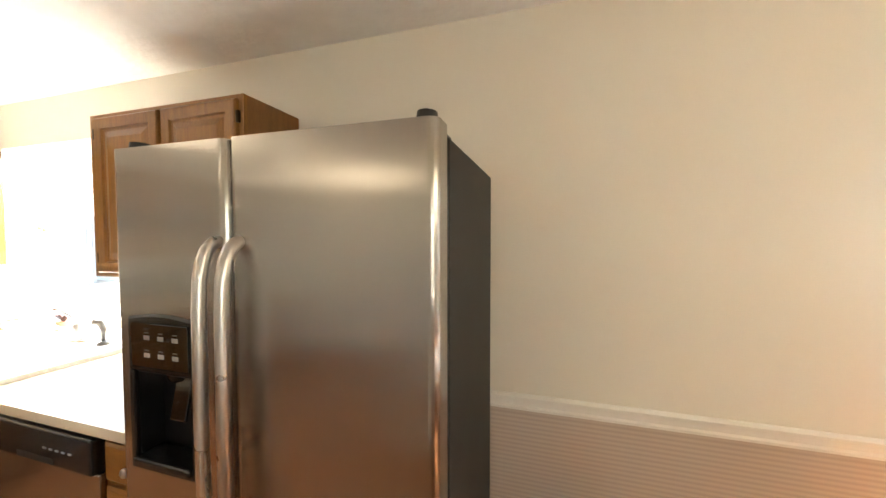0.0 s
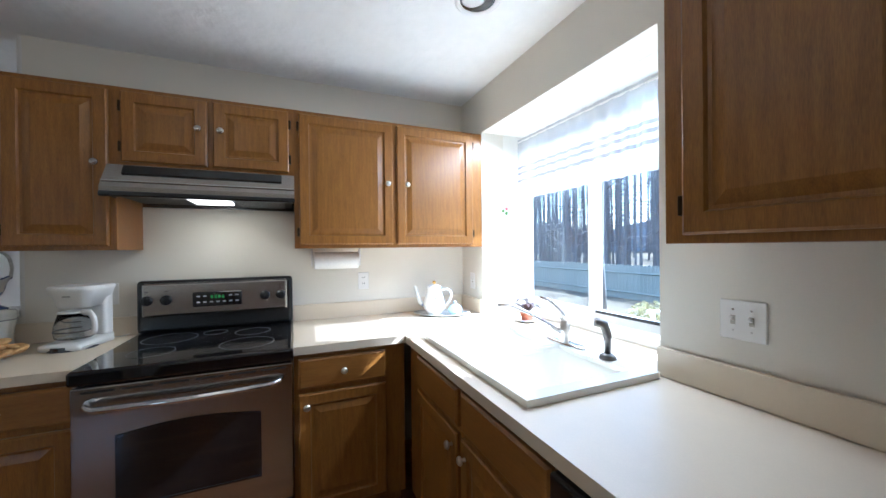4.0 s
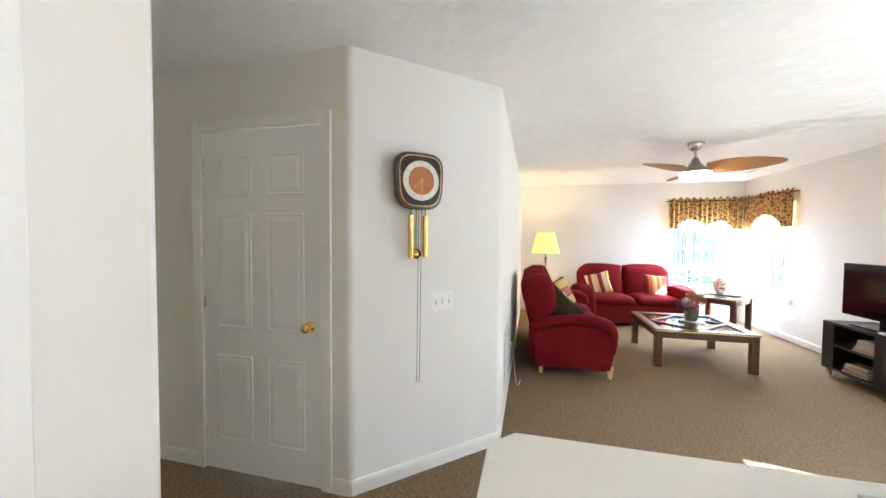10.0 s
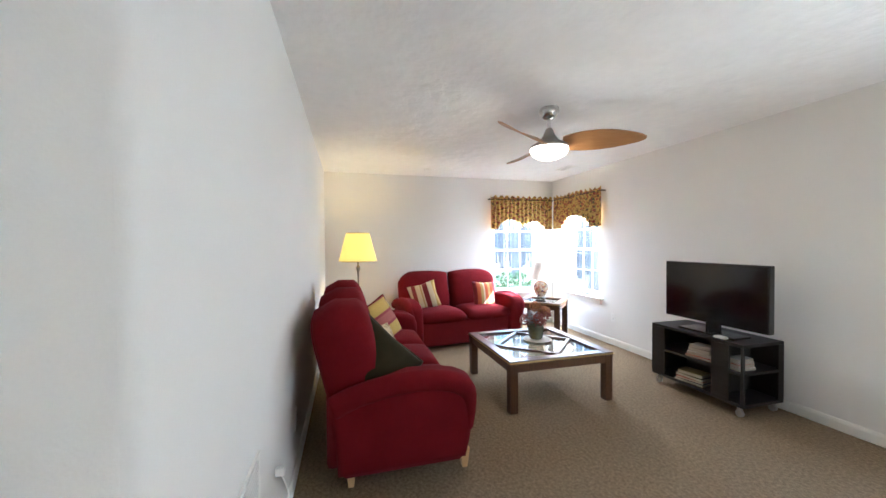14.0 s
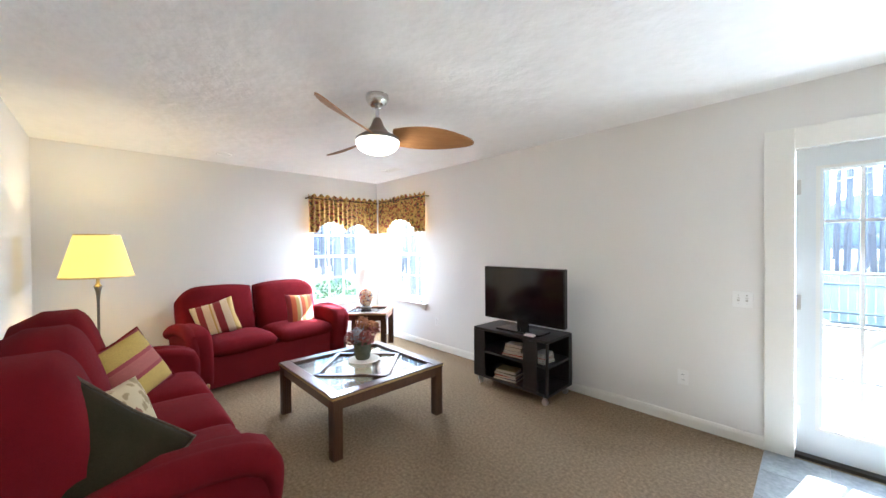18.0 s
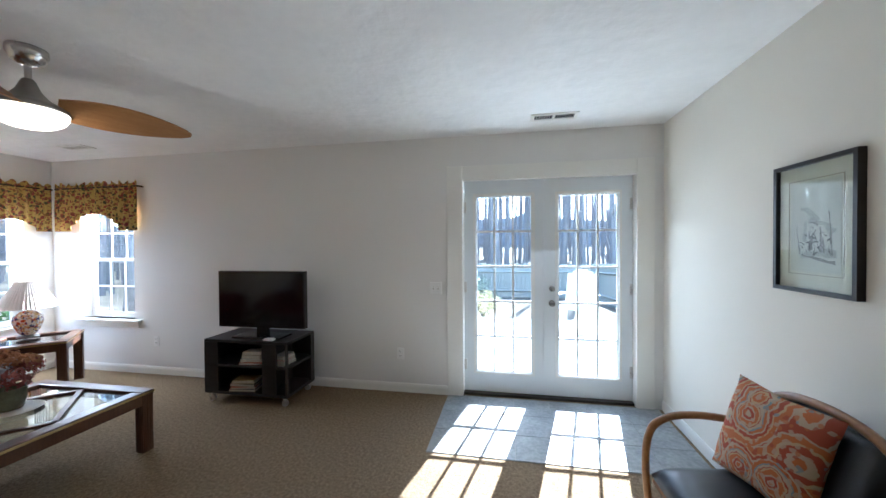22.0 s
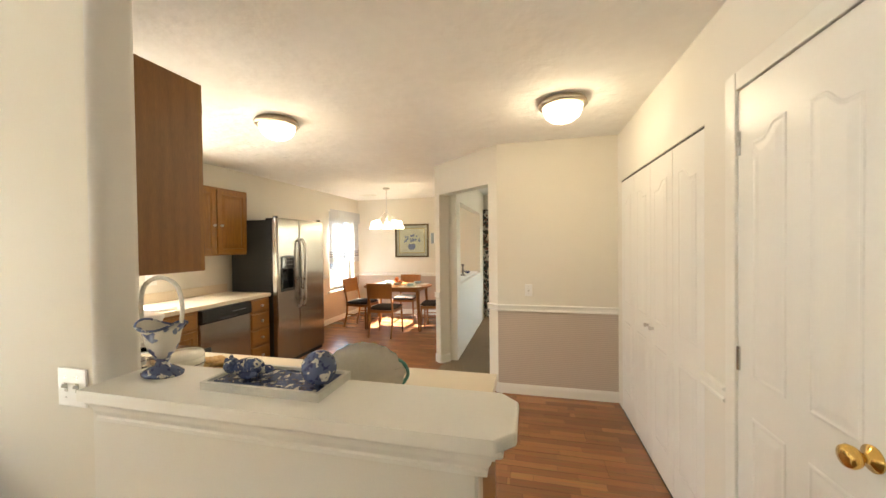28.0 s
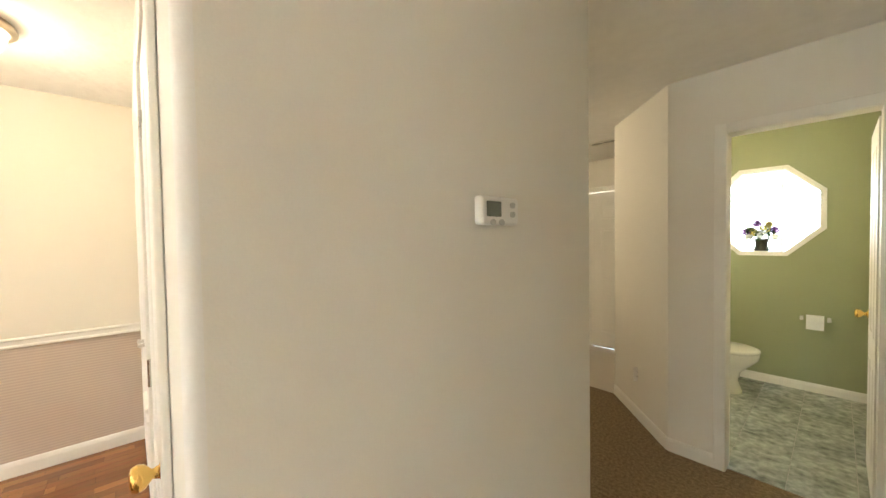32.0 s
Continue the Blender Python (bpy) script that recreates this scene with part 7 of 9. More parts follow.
# ---- pendulum clock ----
p = CP + CD * 0.378 + CN * 0.031
ck = thing("wall_clock", (p.x, p.y, 1.748), -46.2, "dark wood wall clock with copper dial and brass weights", "clock")
M["clock_wood"] = mat("dark_rosewood", (0.045, 0.018, 0.009), 0.2, scale=6, fine=60, color2=(0.11, 0.045, 0.02), coat=0.6)
M["copper_dial"] = mat("copper_dial", (0.34, 0.12, 0.035), 0.35, metal=0.4, var=0.06)
M["silver_ring"] = mat("silver_dial", (0.70, 0.69, 0.64), 0.4, var=0.03)


def squarish(w, h, k, n=40, lean=0.10):
    return [(math.copysign(abs(math.cos(a)) ** k, math.cos(a)) * w / 2 * (1 + lean * math.sin(a)), math.copysign(abs(math.sin(a)) ** k, math.sin(a)) * h / 2) for a in [2 * math.pi * i / n for i in range(n)]]


part("case", relief(squarish(0.30, 0.325, 0.55), [(0.014, 0.0), (0.0, 0.012), (0.0, 0.045), (0.012, 0.060), (0.020, 0.056)]), M["clock_wood"], ck, smooth=True)
part("back_box", relief(squarish(0.25, 0.275, 0.55), [(0.0, -0.030), (0.0, 0.011)]), M["clock_wood"], ck, smooth=True)
part("gilt_line", relief(squarish(0.262, 0.287, 0.55), [(0, 0.055), (0.0, 0.0605), (0.004, 0.0605), (0.004, 0.055)]), M["brass_line"], ck)
part("face", relief(squarish(0.25, 0.275, 0.58), [(0, 0.0608), (0.001, 0.0615)]), mat("dark_face", (0.025, 0.014, 0.010), 0.25), ck)
part("chapter_ring", turned(lathe([(0, 0), (0.112, 0), (0.112, 0.002), (0, 0.002)], 48), pose(0, 0.0615, 0, -90)), M["silver_ring"], ck, "silver chapter ring")
part("dial", turned(lathe([(0, 0), (0.080, 0), (0.080, 0.002), (0, 0.002)], 48), pose(0, 0.0636, 0, -90)), M["copper_dial"], ck, "copper dial")
for k in range(12):
    bm = box(-0.0018, 0.0018, 0.0637, 0.0648, 0.086, 0.107)
    bm.transform(Matrix.Rotation(radians(30 * k), 4, "Y"))
    if k not in (0, 6):
        part("hour_mark", bm, M["brass_line"], ck)
    else:
        bm.free()


def letters(text, size, m, material, parent, name="numeral", extrude=0.0004):
    cu = bpy.data.curves.new(name, "FONT")
    cu.body, cu.size, cu.extrude, cu.align_x, cu.align_y = text, size, extrude, "CENTER", "CENTER"
    ob = new(name, cu)
    dg = bpy.context.evaluated_depsgraph_get()
    me = bpy.data.meshes.new_from_object(ob.evaluated_get(dg))
    bpy.data.objects.remove(ob)
    me.materials.clear()
    me.materials.append(material)
    o = new(name, me)
    o.parent = parent
    o.matrix_local = m
    return o


letters("12", 0.028, pose(0, 0.0645, 0.096, 90, 0, 180), M["brass_line"], ck)
letters("6", 0.028, pose(0, 0.0645, -0.096, 90, 0, 180), M["brass_line"], ck)
for ang, ln in ((-131, 0.062), (178, 0.088)):
    bm = box(-0.003, 0.003, 0.0665, 0.0675, -0.012, ln, 0.0004)
    bm.transform(Matrix.Rotation(radians(-ang), 4, "Y"))
    part("hand", bm, M["brass"], ck, "brass clock hand")
part("hub", turned(cyl(0.006, 0.006, 0, 0.005, 16), pose(0, 0.0656, 0, -90)), M["brass"], ck)
for x in (-0.042, 0.048):
    w = part("weight", cyl(0.017, 0.017, -0.435, -0.195, 24, (x, 0.03)), M["brass"], ck, "brass weight")
    part("hook", cyl(0.0025, 0.0025, -0.196, -0.155, 8, (x, 0.03)), M["hinge"], w)
    part("tip", cyl(0.002, 0.005, -0.445, -0.435, 8, (x, 0.03)), M["brass"], w)
part("pendulum_rod", cyl(0.0025, 0.0025, -0.41, -0.15, 8, (0.012, 0.02)), M["hinge"], ck)
part("pendulum_bob", turned(lathe([(0, 0), (0.030, 0.002), (0.030, 0.004), (0, 0.009)], 28), pose(0.012, 0.02, -0.415, -90)), M["brass"], ck, smooth=True)
for x in (0.000, -0.018):
    part("chain", tube([(x, 0.028, -0.15), (x, 0.022, -0.60), (x, 0.012, -1.16)], 0.0016, 6), M["hinge"], ck)
    part("chain_ring", turned(lathe([(0.006, -0.001), (0.008, -0.001), (0.008, 0.001), (0.006, 0.001), (0.006, -0.001)], 16), pose(x, 0.012, -1.168, -90)), M["brass"], ck)

# ---- things on the half wall ----
CZ = 1.0825
M["delft"] = printed("blue_white_glaze", (0.62, 0.62, 0.58), [(0.05, 0.08, 0.20), (0.10, 0.14, 0.26), (0.04, 0.06, 0.15)], 30, 0.12, 0.50)
M["delft_dark"] = printed("dark_blue_glaze", (0.08, 0.11, 0.22), [(0.58, 0.58, 0.56), (0.03, 0.04, 0.12)], 34, 0.12, 0.36)
tr = thing("serving_tray", (-2.468, -0.42, CZ), 0, "blue and white ceramic tray with a pale rope rim", "tray")
tr.matrix_world = pose(-2.468, -0.42, CZ) @ Matrix.Diagonal((0.95, 0.93, 1.0, 1.0))
part("base", box(-0.075, 0.075, -0.185, 0.185, 0.004, 0.014), M["delft_dark"], tr)
bm = wall_mesh(0.17, 0.022, 0.39, [(0.011, 0.159, 0.011, 0.379)])
bm.transform(Matrix(((1, 0, 0, -0.085), (0, 0, 1, -0.195), (0, 1, 0, 0.0), (0, 0, 0, 1))))
bmesh.ops.bevel(bm, geom=[e for e in bm.edges if e.calc_face_angle(0) > 1.0], offset=0.004, segments=2, affect="EDGES")
part("rim", bm, mat("pale_glaze", (0.58, 0.57, 0.52), 0.3, bump=0.4, bscale=140), tr)
bl = tagged(link("ceramic_ball", lathe([(0.046 * math.sin(math.pi * k / 18), 0.046 - 0.046 * math.cos(math.pi * k / 18)) for k in range(19)], 32, m=Matrix.Translation((-2.478, -0.558, CZ + 0.0145))), M["delft_dark"], smooth=True), "round blue and white ceramic ball on the tray", "ornament")
bm = bmesh.new()
for cx, cy, cz, rx, ry, rz_ in ((0, 0, 0.028, 0.030, 0.045, 0.026), (0.004, -0.042, 0.036, 0.022, 0.022, 0.022), (0.0, 0.05, 0.02, 0.012, 0.02, 0.012), (0.016, -0.05, 0.052, 0.006, 0.006, 0.010), (-0.012, -0.05, 0.052, 0.006, 0.006, 0.010), (0.02, 0.01, 0.012, 0.014, 0.026, 0.012), (-0.02, 0.01, 0.012, 0.014, 0.026, 0.012)):
    r = bmesh.ops.create_uvsphere(bm, u_segments=16, v_segments=10, radius=1.0)
    bmesh.ops.transform(bm, matrix=Matrix.Translation((cx, cy, cz)) @ Matrix.Diagonal((rx, ry, rz_, 1)), verts=r["verts"])
bm.transform(pose(-2.472, -0.325, CZ + 0.0145, 0, 0, 200))
tagged(link("ceramic_figurine", bm, M["delft"], smooth=True), "small blue and white ceramic figurine lying on the tray", "figurine")
M["basket_glaze"] = printed("cream_blue_glaze", (0.64, 0.62, 0.55), [(0.06, 0.09, 0.22), (0.16, 0.20, 0.32)], 17, 0.12, 0.36)
bk = thing("ceramic_basket", (-2.475, -0.015, CZ), 0, "blue and white footed ceramic basket with a tall hoop handle", "basket")
bk.matrix_world = pose(-2.475, -0.015, CZ) @ Matrix.Diagonal((0.75, 1.12, 0.97, 1.0))
part("foot", lathe([(0, 0), (0.058, 0), (0.060, 0.008), (0.045, 0.018), (0.022, 0.030), (0.018, 0.042), (0.024, 0.052), (0, 0.052)], 28), M["delft_dark"], bk, smooth=True)
bm = bmesh.new()
n = 36
prof = [(0.020, 0.050), (0.046, 0.072), (0.060, 0.100), (0.068, 0.135), (0.088, 0.158), (0.085, 0.158), (0.065, 0.135), (0.056, 0.100), (0.040, 0.076), (0.0, 0.068)]
prof = [(r * 0.80, z) for r, z in prof]
rings = []
for r, z in prof:
    row = []
    for i in range(n if r > 0 else 1):
        a = 2 * math.pi * i / n
        fl = 1 + 0.16 * math.cos(2 * a) * min(1, r / 0.07)
        row.append(bm.verts.new((r * 0.9 * math.cos(a), r * fl * 1.1 * math.sin(a), z - 0.020 * math.cos(2 * a) * min(1.0, (r / 0.088) ** 2))))
    rings.append(row)
for a, b in zip(rings, rings[1:]):
    for i in range(n):
        j = (i + 1) % n
        if len(b) == 1:
            bm.faces.new((a[i], a[j], b[0]))
        else:
            bm.faces.new((a[i], a[j], b[j], b[i]))
bowl = part("bowl", bm, M["basket_glaze"], bk, "cream bowl with sparse blue flowers", smooth=True)
rim = []
for i in range(n + 1):
    a = 2 * math.pi * i / n
    rim.append((0.0623 * math.cos(a), 0.0761 * (1 + 0.16 * math.cos(2 * a)) * math.sin(a), 0.158 - 0.0125 * math.cos(2 * a)))
part("rim_band", tube(rim, 0.0038, 8), M["delft_dark"], bowl, "blue painted rim", smooth=True)
part("handle", tube(arc([(0.0, -0.068, 0.165), (0, -0.072, 0.22), (0, -0.055, 0.28), (0, 0.0, 0.305), (0, 0.055, 0.28), (0, 0.072, 0.22), (0, 0.068, 0.165)]), 0.0065, 10), mat("grey_glaze", (0.55, 0.54, 0.48), 0.2, var=0.2, scale=30), bk, "pale hoop handle", smooth=True)

# ---- worktop things ----
WZ = 0.9155
pl = thing("ceramic_platter", (-2.275, -0.555, WZ), 0, "scalloped ceramic platter painted with flowers on a small stand", "platter")
pl.matrix_world = pose(-2.235, -0.565, WZ, 0, 0, -67) @ Matrix.Diagonal((0.9, 1.0, 1.0, 1.0))
tiltm = Matrix.Translation((0, 0, 0.012)) @ Matrix.Rotation(radians(17), 4, "X")


def scallop(w, h, n=72, lobes=20):
    return [((w / 2) * math.cos(a) * (1 + 0.02 * math.cos(lobes * a)) * (1 + 0.06 * abs(math.cos(a)) ** 6), h / 2 + (h / 2) * math.sin(a) * (1 + 0.02 * math.cos(lobes * a))) for a in [2 * math.pi * i / n for i in range(n)]]


M["platter"] = printed("painted_platter", (0.66, 0.70, 0.66), [(0.05, 0.30, 0.26), (0.45, 0.42, 0.05), (0.08, 0.34, 0.28)], 22, 0.12, 0.40)
bm = relief(scallop(0.285, 0.245), [(0.002, -0.006), (0.0, 0.0), (0.0, 0.004), (0.030, -0.006), (0.06, -0.010), (0.085, -0.011)])
bm.transform(tiltm)
dish = part("dish", bm, M["platter"], pl, "green, yellow and white flower pattern", smooth=True)
bm = relief([(x, z) for x, z in scallop(0.285, 0.245)][::-1], [(0.0, 0.0)] * 1 + [(-0.002, -0.006), (-0.03, -0.014)])
bm.transform(tiltm)
part("back", bm, mat("cream_glaze", (0.66, 0.63, 0.55), 0.2), dish, "plain cream back", smooth=True)


def flower(cx, cz, r, col, petals=7, y=0.0012):
    bm = bmesh.new()
    for k in range(petals):
        a = 2 * math.pi * k / petals
        pts = [(cx + r * (0.15 * math.cos(a)), cz + r * 0.15 * math.sin(a)), (cx + r * 0.75 * math.cos(a - 0.38), cz + r * 0.75 * math.sin(a - 0.38)), (cx + r * math.cos(a), cz + r * math.sin(a)), (cx + r * 0.75 * math.cos(a + 0.38), cz + r * 0.75 * math.sin(a + 0.38))]
        bm.faces.new([bm.verts.new((x, y - 0.006, z)) for x, z in pts])
    bm.transform(tiltm)
    return bm


for cx, cz, r, col in ((0.0, 0.185, 0.038, (0.42, 0.05, 0.04)), (-0.01, 0.062, 0.038, (0.06, 0.08, 0.32)), (-0.045, 0.128, 0.022, (0.45, 0.10, 0.08)), (0.05, 0.12, 0.022, (0.45, 0.38, 0.05)), (0.075, 0.165, 0.018, (0.10, 0.32, 0.30)), (-0.075, 0.16, 0.02, (0.08, 0.30, 0.27)), (-0.07, 0.09, 0.018, (0.45, 0.40, 0.06))):
    part("painted_flower", flower(cx, cz, r, col, y=0.0015 if r > 0.03 else 0.001), mat("flower_glaze", col, 0.15), dish)
    bm = bmesh.new()
    bm.faces.new([bm.verts.new((cx + r * 0.25 * math.cos(a * math.pi / 4), -0.0035, cz + r * 0.25 * math.sin(a * math.pi / 4))) for a in range(8)])
    bm.transform(tiltm)
    part("flower_centre", bm, mat("yellow_glaze", (0.55, 0.38, 0.05), 0.15), dish)
for s in (-1, 1):
    hp = [(s * 0.125, 0.0, 0.175), (s * 0.150, 0.0, 0.155), (s * 0.162, 0.0, 0.122), (s * 0.150, 0.0, 0.09), (s * 0.125, 0.0, 0.07)]
    bm = tube(arc(hp), 0.0065, 10)
    bm.transform(tiltm)
    part("handle", bm, mat("green_rope_glaze", (0.10, 0.34, 0.27), 0.15, bump=0.5, bscale=90), pl, "green rope handle", smooth=True)
part("easel", box(-0.035, 0.035, -0.06, 0.02, 0.0, 0.010, 0.003), M["leg_wood"], pl, "small wooden plate stand")

cn = thing("canister", (-2.322, 0.092, WZ), -90, "white ceramic canister with a wire clip lid", "canister")
part("jar", lathe([(0, 0), (0.052, 0), (0.056, 0.01), (0.052, 0.05), (0.056, 0.10), (0.064, 0.135), (0.064, 0.142), (0, 0.142)], 32), M["porcelain"], cn, smooth=True)
lid = part("lid", lathe([(0.064, 0.143), (0.066, 0.150), (0.066, 0.158), (0.063, 0.160), (0.066, 0.163), (0.066, 0.172), (0.060, 0.182), (0, 0.186)], 32), M["porcelain"], cn, "white lid", smooth=True)
part("wire_ring", lathe([(0.0645, 0.1385), (0.067, 0.1385), (0.067, 0.1415), (0.0645, 0.1415), (0.0645, 0.1385)], 32), M["gunmetal"], cn)
part("clip", tube([(-0.012, 0.066, 0.165), (-0.012, 0.074, 0.12), (0.012, 0.074, 0.12), (0.012, 0.066, 0.165)], 0.0018, 6), M["gunmetal"], cn)
BROWN_PRINT = mat("brown_print", (0.16, 0.09, 0.05), 0.5)
part("print_bar", box(-0.030, 0.030, 0.0560, 0.0572, 0.058, 0.070), BROWN_PRINT, cn)
part("print_bar", box(-0.014, 0.014, 0.0560, 0.0572, 0.050, 0.053), BROWN_PRINT, cn)

bp = thing("biscuit_plate", (-2.105, 0.175, WZ), 0, "pale blue-rimmed plate piled with ring biscuits", "plate")
bp.matrix_world = pose(-2.098, 0.152, WZ) @ Matrix.Scale(1.09, 4)
part("plate", lathe([(0, 0.004), (0.055, 0.0), (0.060, 0.004), (0.095, 0.018), (0.115, 0.024), (0.113, 0.027), (0.09, 0.022), (0.055, 0.009), (0, 0.008)], 40), printed("plate_glaze", (0.62, 0.66, 0.70), [(0.30, 0.42, 0.55)], 30, 0.15, 0.3), bp, smooth=True)
rnd = random.Random(12)
cookie = None
M["biscuit"] = mat("golden_biscuit", (0.46, 0.24, 0.07), 0.7, scale=20, fine=120, color2=(0.66, 0.42, 0.17), bump=0.4, bscale=120)
for k, (cx, cy, cz, tx, ty) in enumerate([(0.05, 0.045, 0.034, 20, 10), (0.06, -0.03, 0.034, -16, 22), (0.0, -0.065, 0.034, 26, 0), (-0.055, -0.04, 0.034, -10, -20), (-0.06, 0.035, 0.034, 14, -18), (0.0, 0.065, 0.034, -24, 4), (0.0, 0.0, 0.030, 0, 0), (0.035, 0.012, 0.056, 14, 18), (-0.03, 0.022, 0.056, 10, -22), (0.01, -0.035, 0.057, -22, 8), (-0.005, 0.01, 0.076, 6, 8)]):
    bm = bmesh.new()
    n, m2 = 24, 8
    rr = []
    for i in range(n):
        a = 2 * math.pi * i / n
        ring = []
        for j in range(m2):
            b = 2 * math.pi * j / m2
            rad = 0.0215 + 0.0185 * math.cos(b) * (1 + 0.05 * math.sin(7 * a))
            ring.append(bm.verts.new((rad * math.cos(a), rad * math.sin(a), 0.0095 * math.sin(b) + 0.0014 * math.sin(9 * a + k))))
        rr.append(ring)
    for i in range(n):
        for j in range(m2):
            a, b = rr[i], rr[(i + 1) % n]
            bm.faces.new((a[j], b[j], b[(j + 1) % m2], a[(j + 1) % m2]))
    ob = tagged(link("biscuit", bm, M["biscuit"], smooth=True), "golden ring biscuit lying on the plate", "biscuit", "biscuits on the plate")
    ob.matrix_world = pose(-2.10 + cx, 0.205 + cy, WZ + cz - 0.002, tx, ty, 37 * k)

cm = thing("coffee_maker", (-2.268, 0.440, WZ), -104, "white drip coffee maker with a glass jug", "coffee maker")
cm.matrix_world = pose(-2.262, 0.412, WZ, 0, 0, -104) @ Matrix.Scale(0.92, 4)
part("base", soft_prism([(-0.10, 0.0), (0.12, 0.0), (0.135, 0.012), (0.13, 0.035), (-0.10, 0.05)], 0.19, 0.02, 3), M["white_plastic"], cm, smooth=True)
part("front_panel", turned(cyl(0.098, 0.094, 0.0, 0.022, 32), Matrix.Translation((0, 0.045, 0.001)) @ Matrix.Diagonal((0.97, 1, 1, 1))), mat("dark_grey_plastic", (0.05, 0.055, 0.06), 0.35), cm, "dark grey front panel")
part("tower", box(-0.085, 0.085, -0.105, -0.04, 0.04, 0.30, 0.018, 3), M["white_plastic"], cm, smooth=True)
bm = bmesh.new()
ringsq = []
for z, w, y0, y1 in ((0.205, 0.070, -0.10, 0.065), (0.29, 0.098, -0.11, 0.085), (0.305, 0.103, -0.112, 0.090), (0.315, 0.098, -0.108, 0.085)):
    loop = []
    for cx, cy, a0 in ((w - 0.04, y1 - 0.04, 0), (-w + 0.04, y1 - 0.04, 90), (-w + 0.03, y0 + 0.03, 180), (w - 0.03, y0 + 0.03, 270)):
        for q in range(5):
            a = radians(a0 + 22.5 * q)
            rad = 0.04 if a0 < 180 else 0.03
            loop.append(bm.verts.new((cx + rad * math.cos(a), cy + rad * math.sin(a), z)))
    ringsq.append(loop)
for a, b in zip(ringsq, ringsq[1:]):
    for q in range(20):
        r = (q + 1) % 20
        bm.faces.new((a[q], a[r], b[r], b[q]))
bm.faces.new(ringsq[0][::-1])
bm.faces.new(ringsq[-1])
fh = part("filter_housing", bm, M["white_plastic"], cm, smooth=False)
for f in fh.data.polygons:
    f.use_smooth = abs(f.normal.z) < 0.75
part("mark", box(-0.018, 0.018, 0.0835, 0.0845, 0.262, 0.268), M["grey_print"], cm)
part("switch", turned(cyl(0.009, 0.009, 0, 0.004, 16), pose(0, 0.142, 0.014, -80)), M["black"], cm)
jug = part("jug", lathe([(0, 0.050), (0.066, 0.050), (0.076, 0.060), (0.079, 0.085), (0.075, 0.125), (0.060, 0.180), (0.058, 0.180), (0.073, 0.125), (0.077, 0.085), (0.074, 0.062), (0.065, 0.053), (0, 0.053)], 36, m=Matrix.Translation((0, 0.035, 0))), glass("jug_glass", (0.92, 0.94, 0.94)), cm, "clear glass jug", smooth=True)
part("band", lathe([(0.0795, 0.086), (0.0805, 0.086), (0.0795, 0.094), (0.0785, 0.094), (0.0795, 0.086)], 36, m=Matrix.Translation((0, 0.035, 0))), M["gunmetal"], jug)
part("lid", lathe([(0.062, 0.180), (0.062, 0.186), (0.03, 0.192), (0, 0.192)], 28, m=Matrix.Translation((0, 0.035, 0))), M["white_plastic"], jug)
part("handle", tube(arc([(-0.050, 0.055, 0.183), (-0.100, 0.078, 0.180), (-0.128, 0.092, 0.150), (-0.128, 0.092, 0.095), (-0.078, 0.066, 0.075)]), [0.011] * 33, 10, flat=1.3), M["white_plastic"], jug, smooth=True)
part("cord", tube(arc([(0.03, -0.09, 0.03), (-0.04, -0.14, 0.01), (-0.10, -0.13, 0.012), (-0.16, -0.10, 0.03)]), 0.003, 6), M["white_plastic"], cm)

tp = thing("tea_tray", (-2.23, 2.275, WZ), 0, "pale blue-rimmed oval tray under the teapot", "tray")
part("dish", turned(lathe([(0, 0.004), (0.12, 0.0), (0.125, 0.004), (0.16, 0.014), (0.158, 0.017), (0.12, 0.008), (0, 0.008)], 44), Matrix.Diagonal((0.75, 1.25, 1, 1)) if False else pose(0, 0, 0, 0, 0, 58) @ Matrix.Diagonal((1.2, 0.72, 1, 1))), mat("white_blue_glaze", (0.70, 0.73, 0.76), 0.15, var=0.06), tp, smooth=True)
tpt = thing("teapot", (-2.235, 2.225, WZ + 0.009), -121, "tall white porcelain teapot with blue flowers and gilt knob", "teapot")
M["tea_glaze"] = printed("teapot_glaze", (0.78, 0.78, 0.76), [(0.30, 0.36, 0.55), (0.62, 0.68, 0.72)], 24, 0.12, 0.26)
part("body", lathe([(0, 0), (0.045, 0), (0.050, 0.008), (0.072, 0.04), (0.075, 0.075), (0.064, 0.115), (0.050, 0.15), (0.048, 0.17), (0.053, 0.178), (0, 0.178)], 36), M["tea_glaze"], tpt, smooth=True)
part("lid", lathe([(0.050, 0.178), (0.046, 0.188), (0.025, 0.197), (0, 0.199)], 28), M["tea_glaze"], tpt, smooth=True)
part("lid_knob", lathe([(0.006, 0.197), (0.006, 0.203), (0.013, 0.211), (0.010, 0.219), (0, 0.222)], 16), M["brass"], tpt, "gilt lid knob", smooth=True)
part("spout", tube(arc([(0.062, 0, 0.055), (0.095, 0, 0.075), (0.112, 0, 0.125), (0.125, 0, 0.17), (0.138, 0, 0.182)]), [0.018 - 0.00034 * k for k in range(33)], 12), M["tea_glaze"], tpt, smooth=True)
part("handle", tube(arc([(-0.050, 0, 0.158), (-0.085, 0, 0.168), (-0.112, 0, 0.145), (-0.108, 0, 0.10), (-0.078, 0, 0.055)]), 0.008, 10), M["tea_glaze"], tpt, smooth=True)
sb = thing("sugar_bowl", (-2.165, 2.345, WZ + 0.009), 0, "small pale blue lidded sugar bowl", "bowl")
M["pale_blue"] = mat("pale_blue_glaze", (0.42, 0.60, 0.66), 0.15, var=0.06)
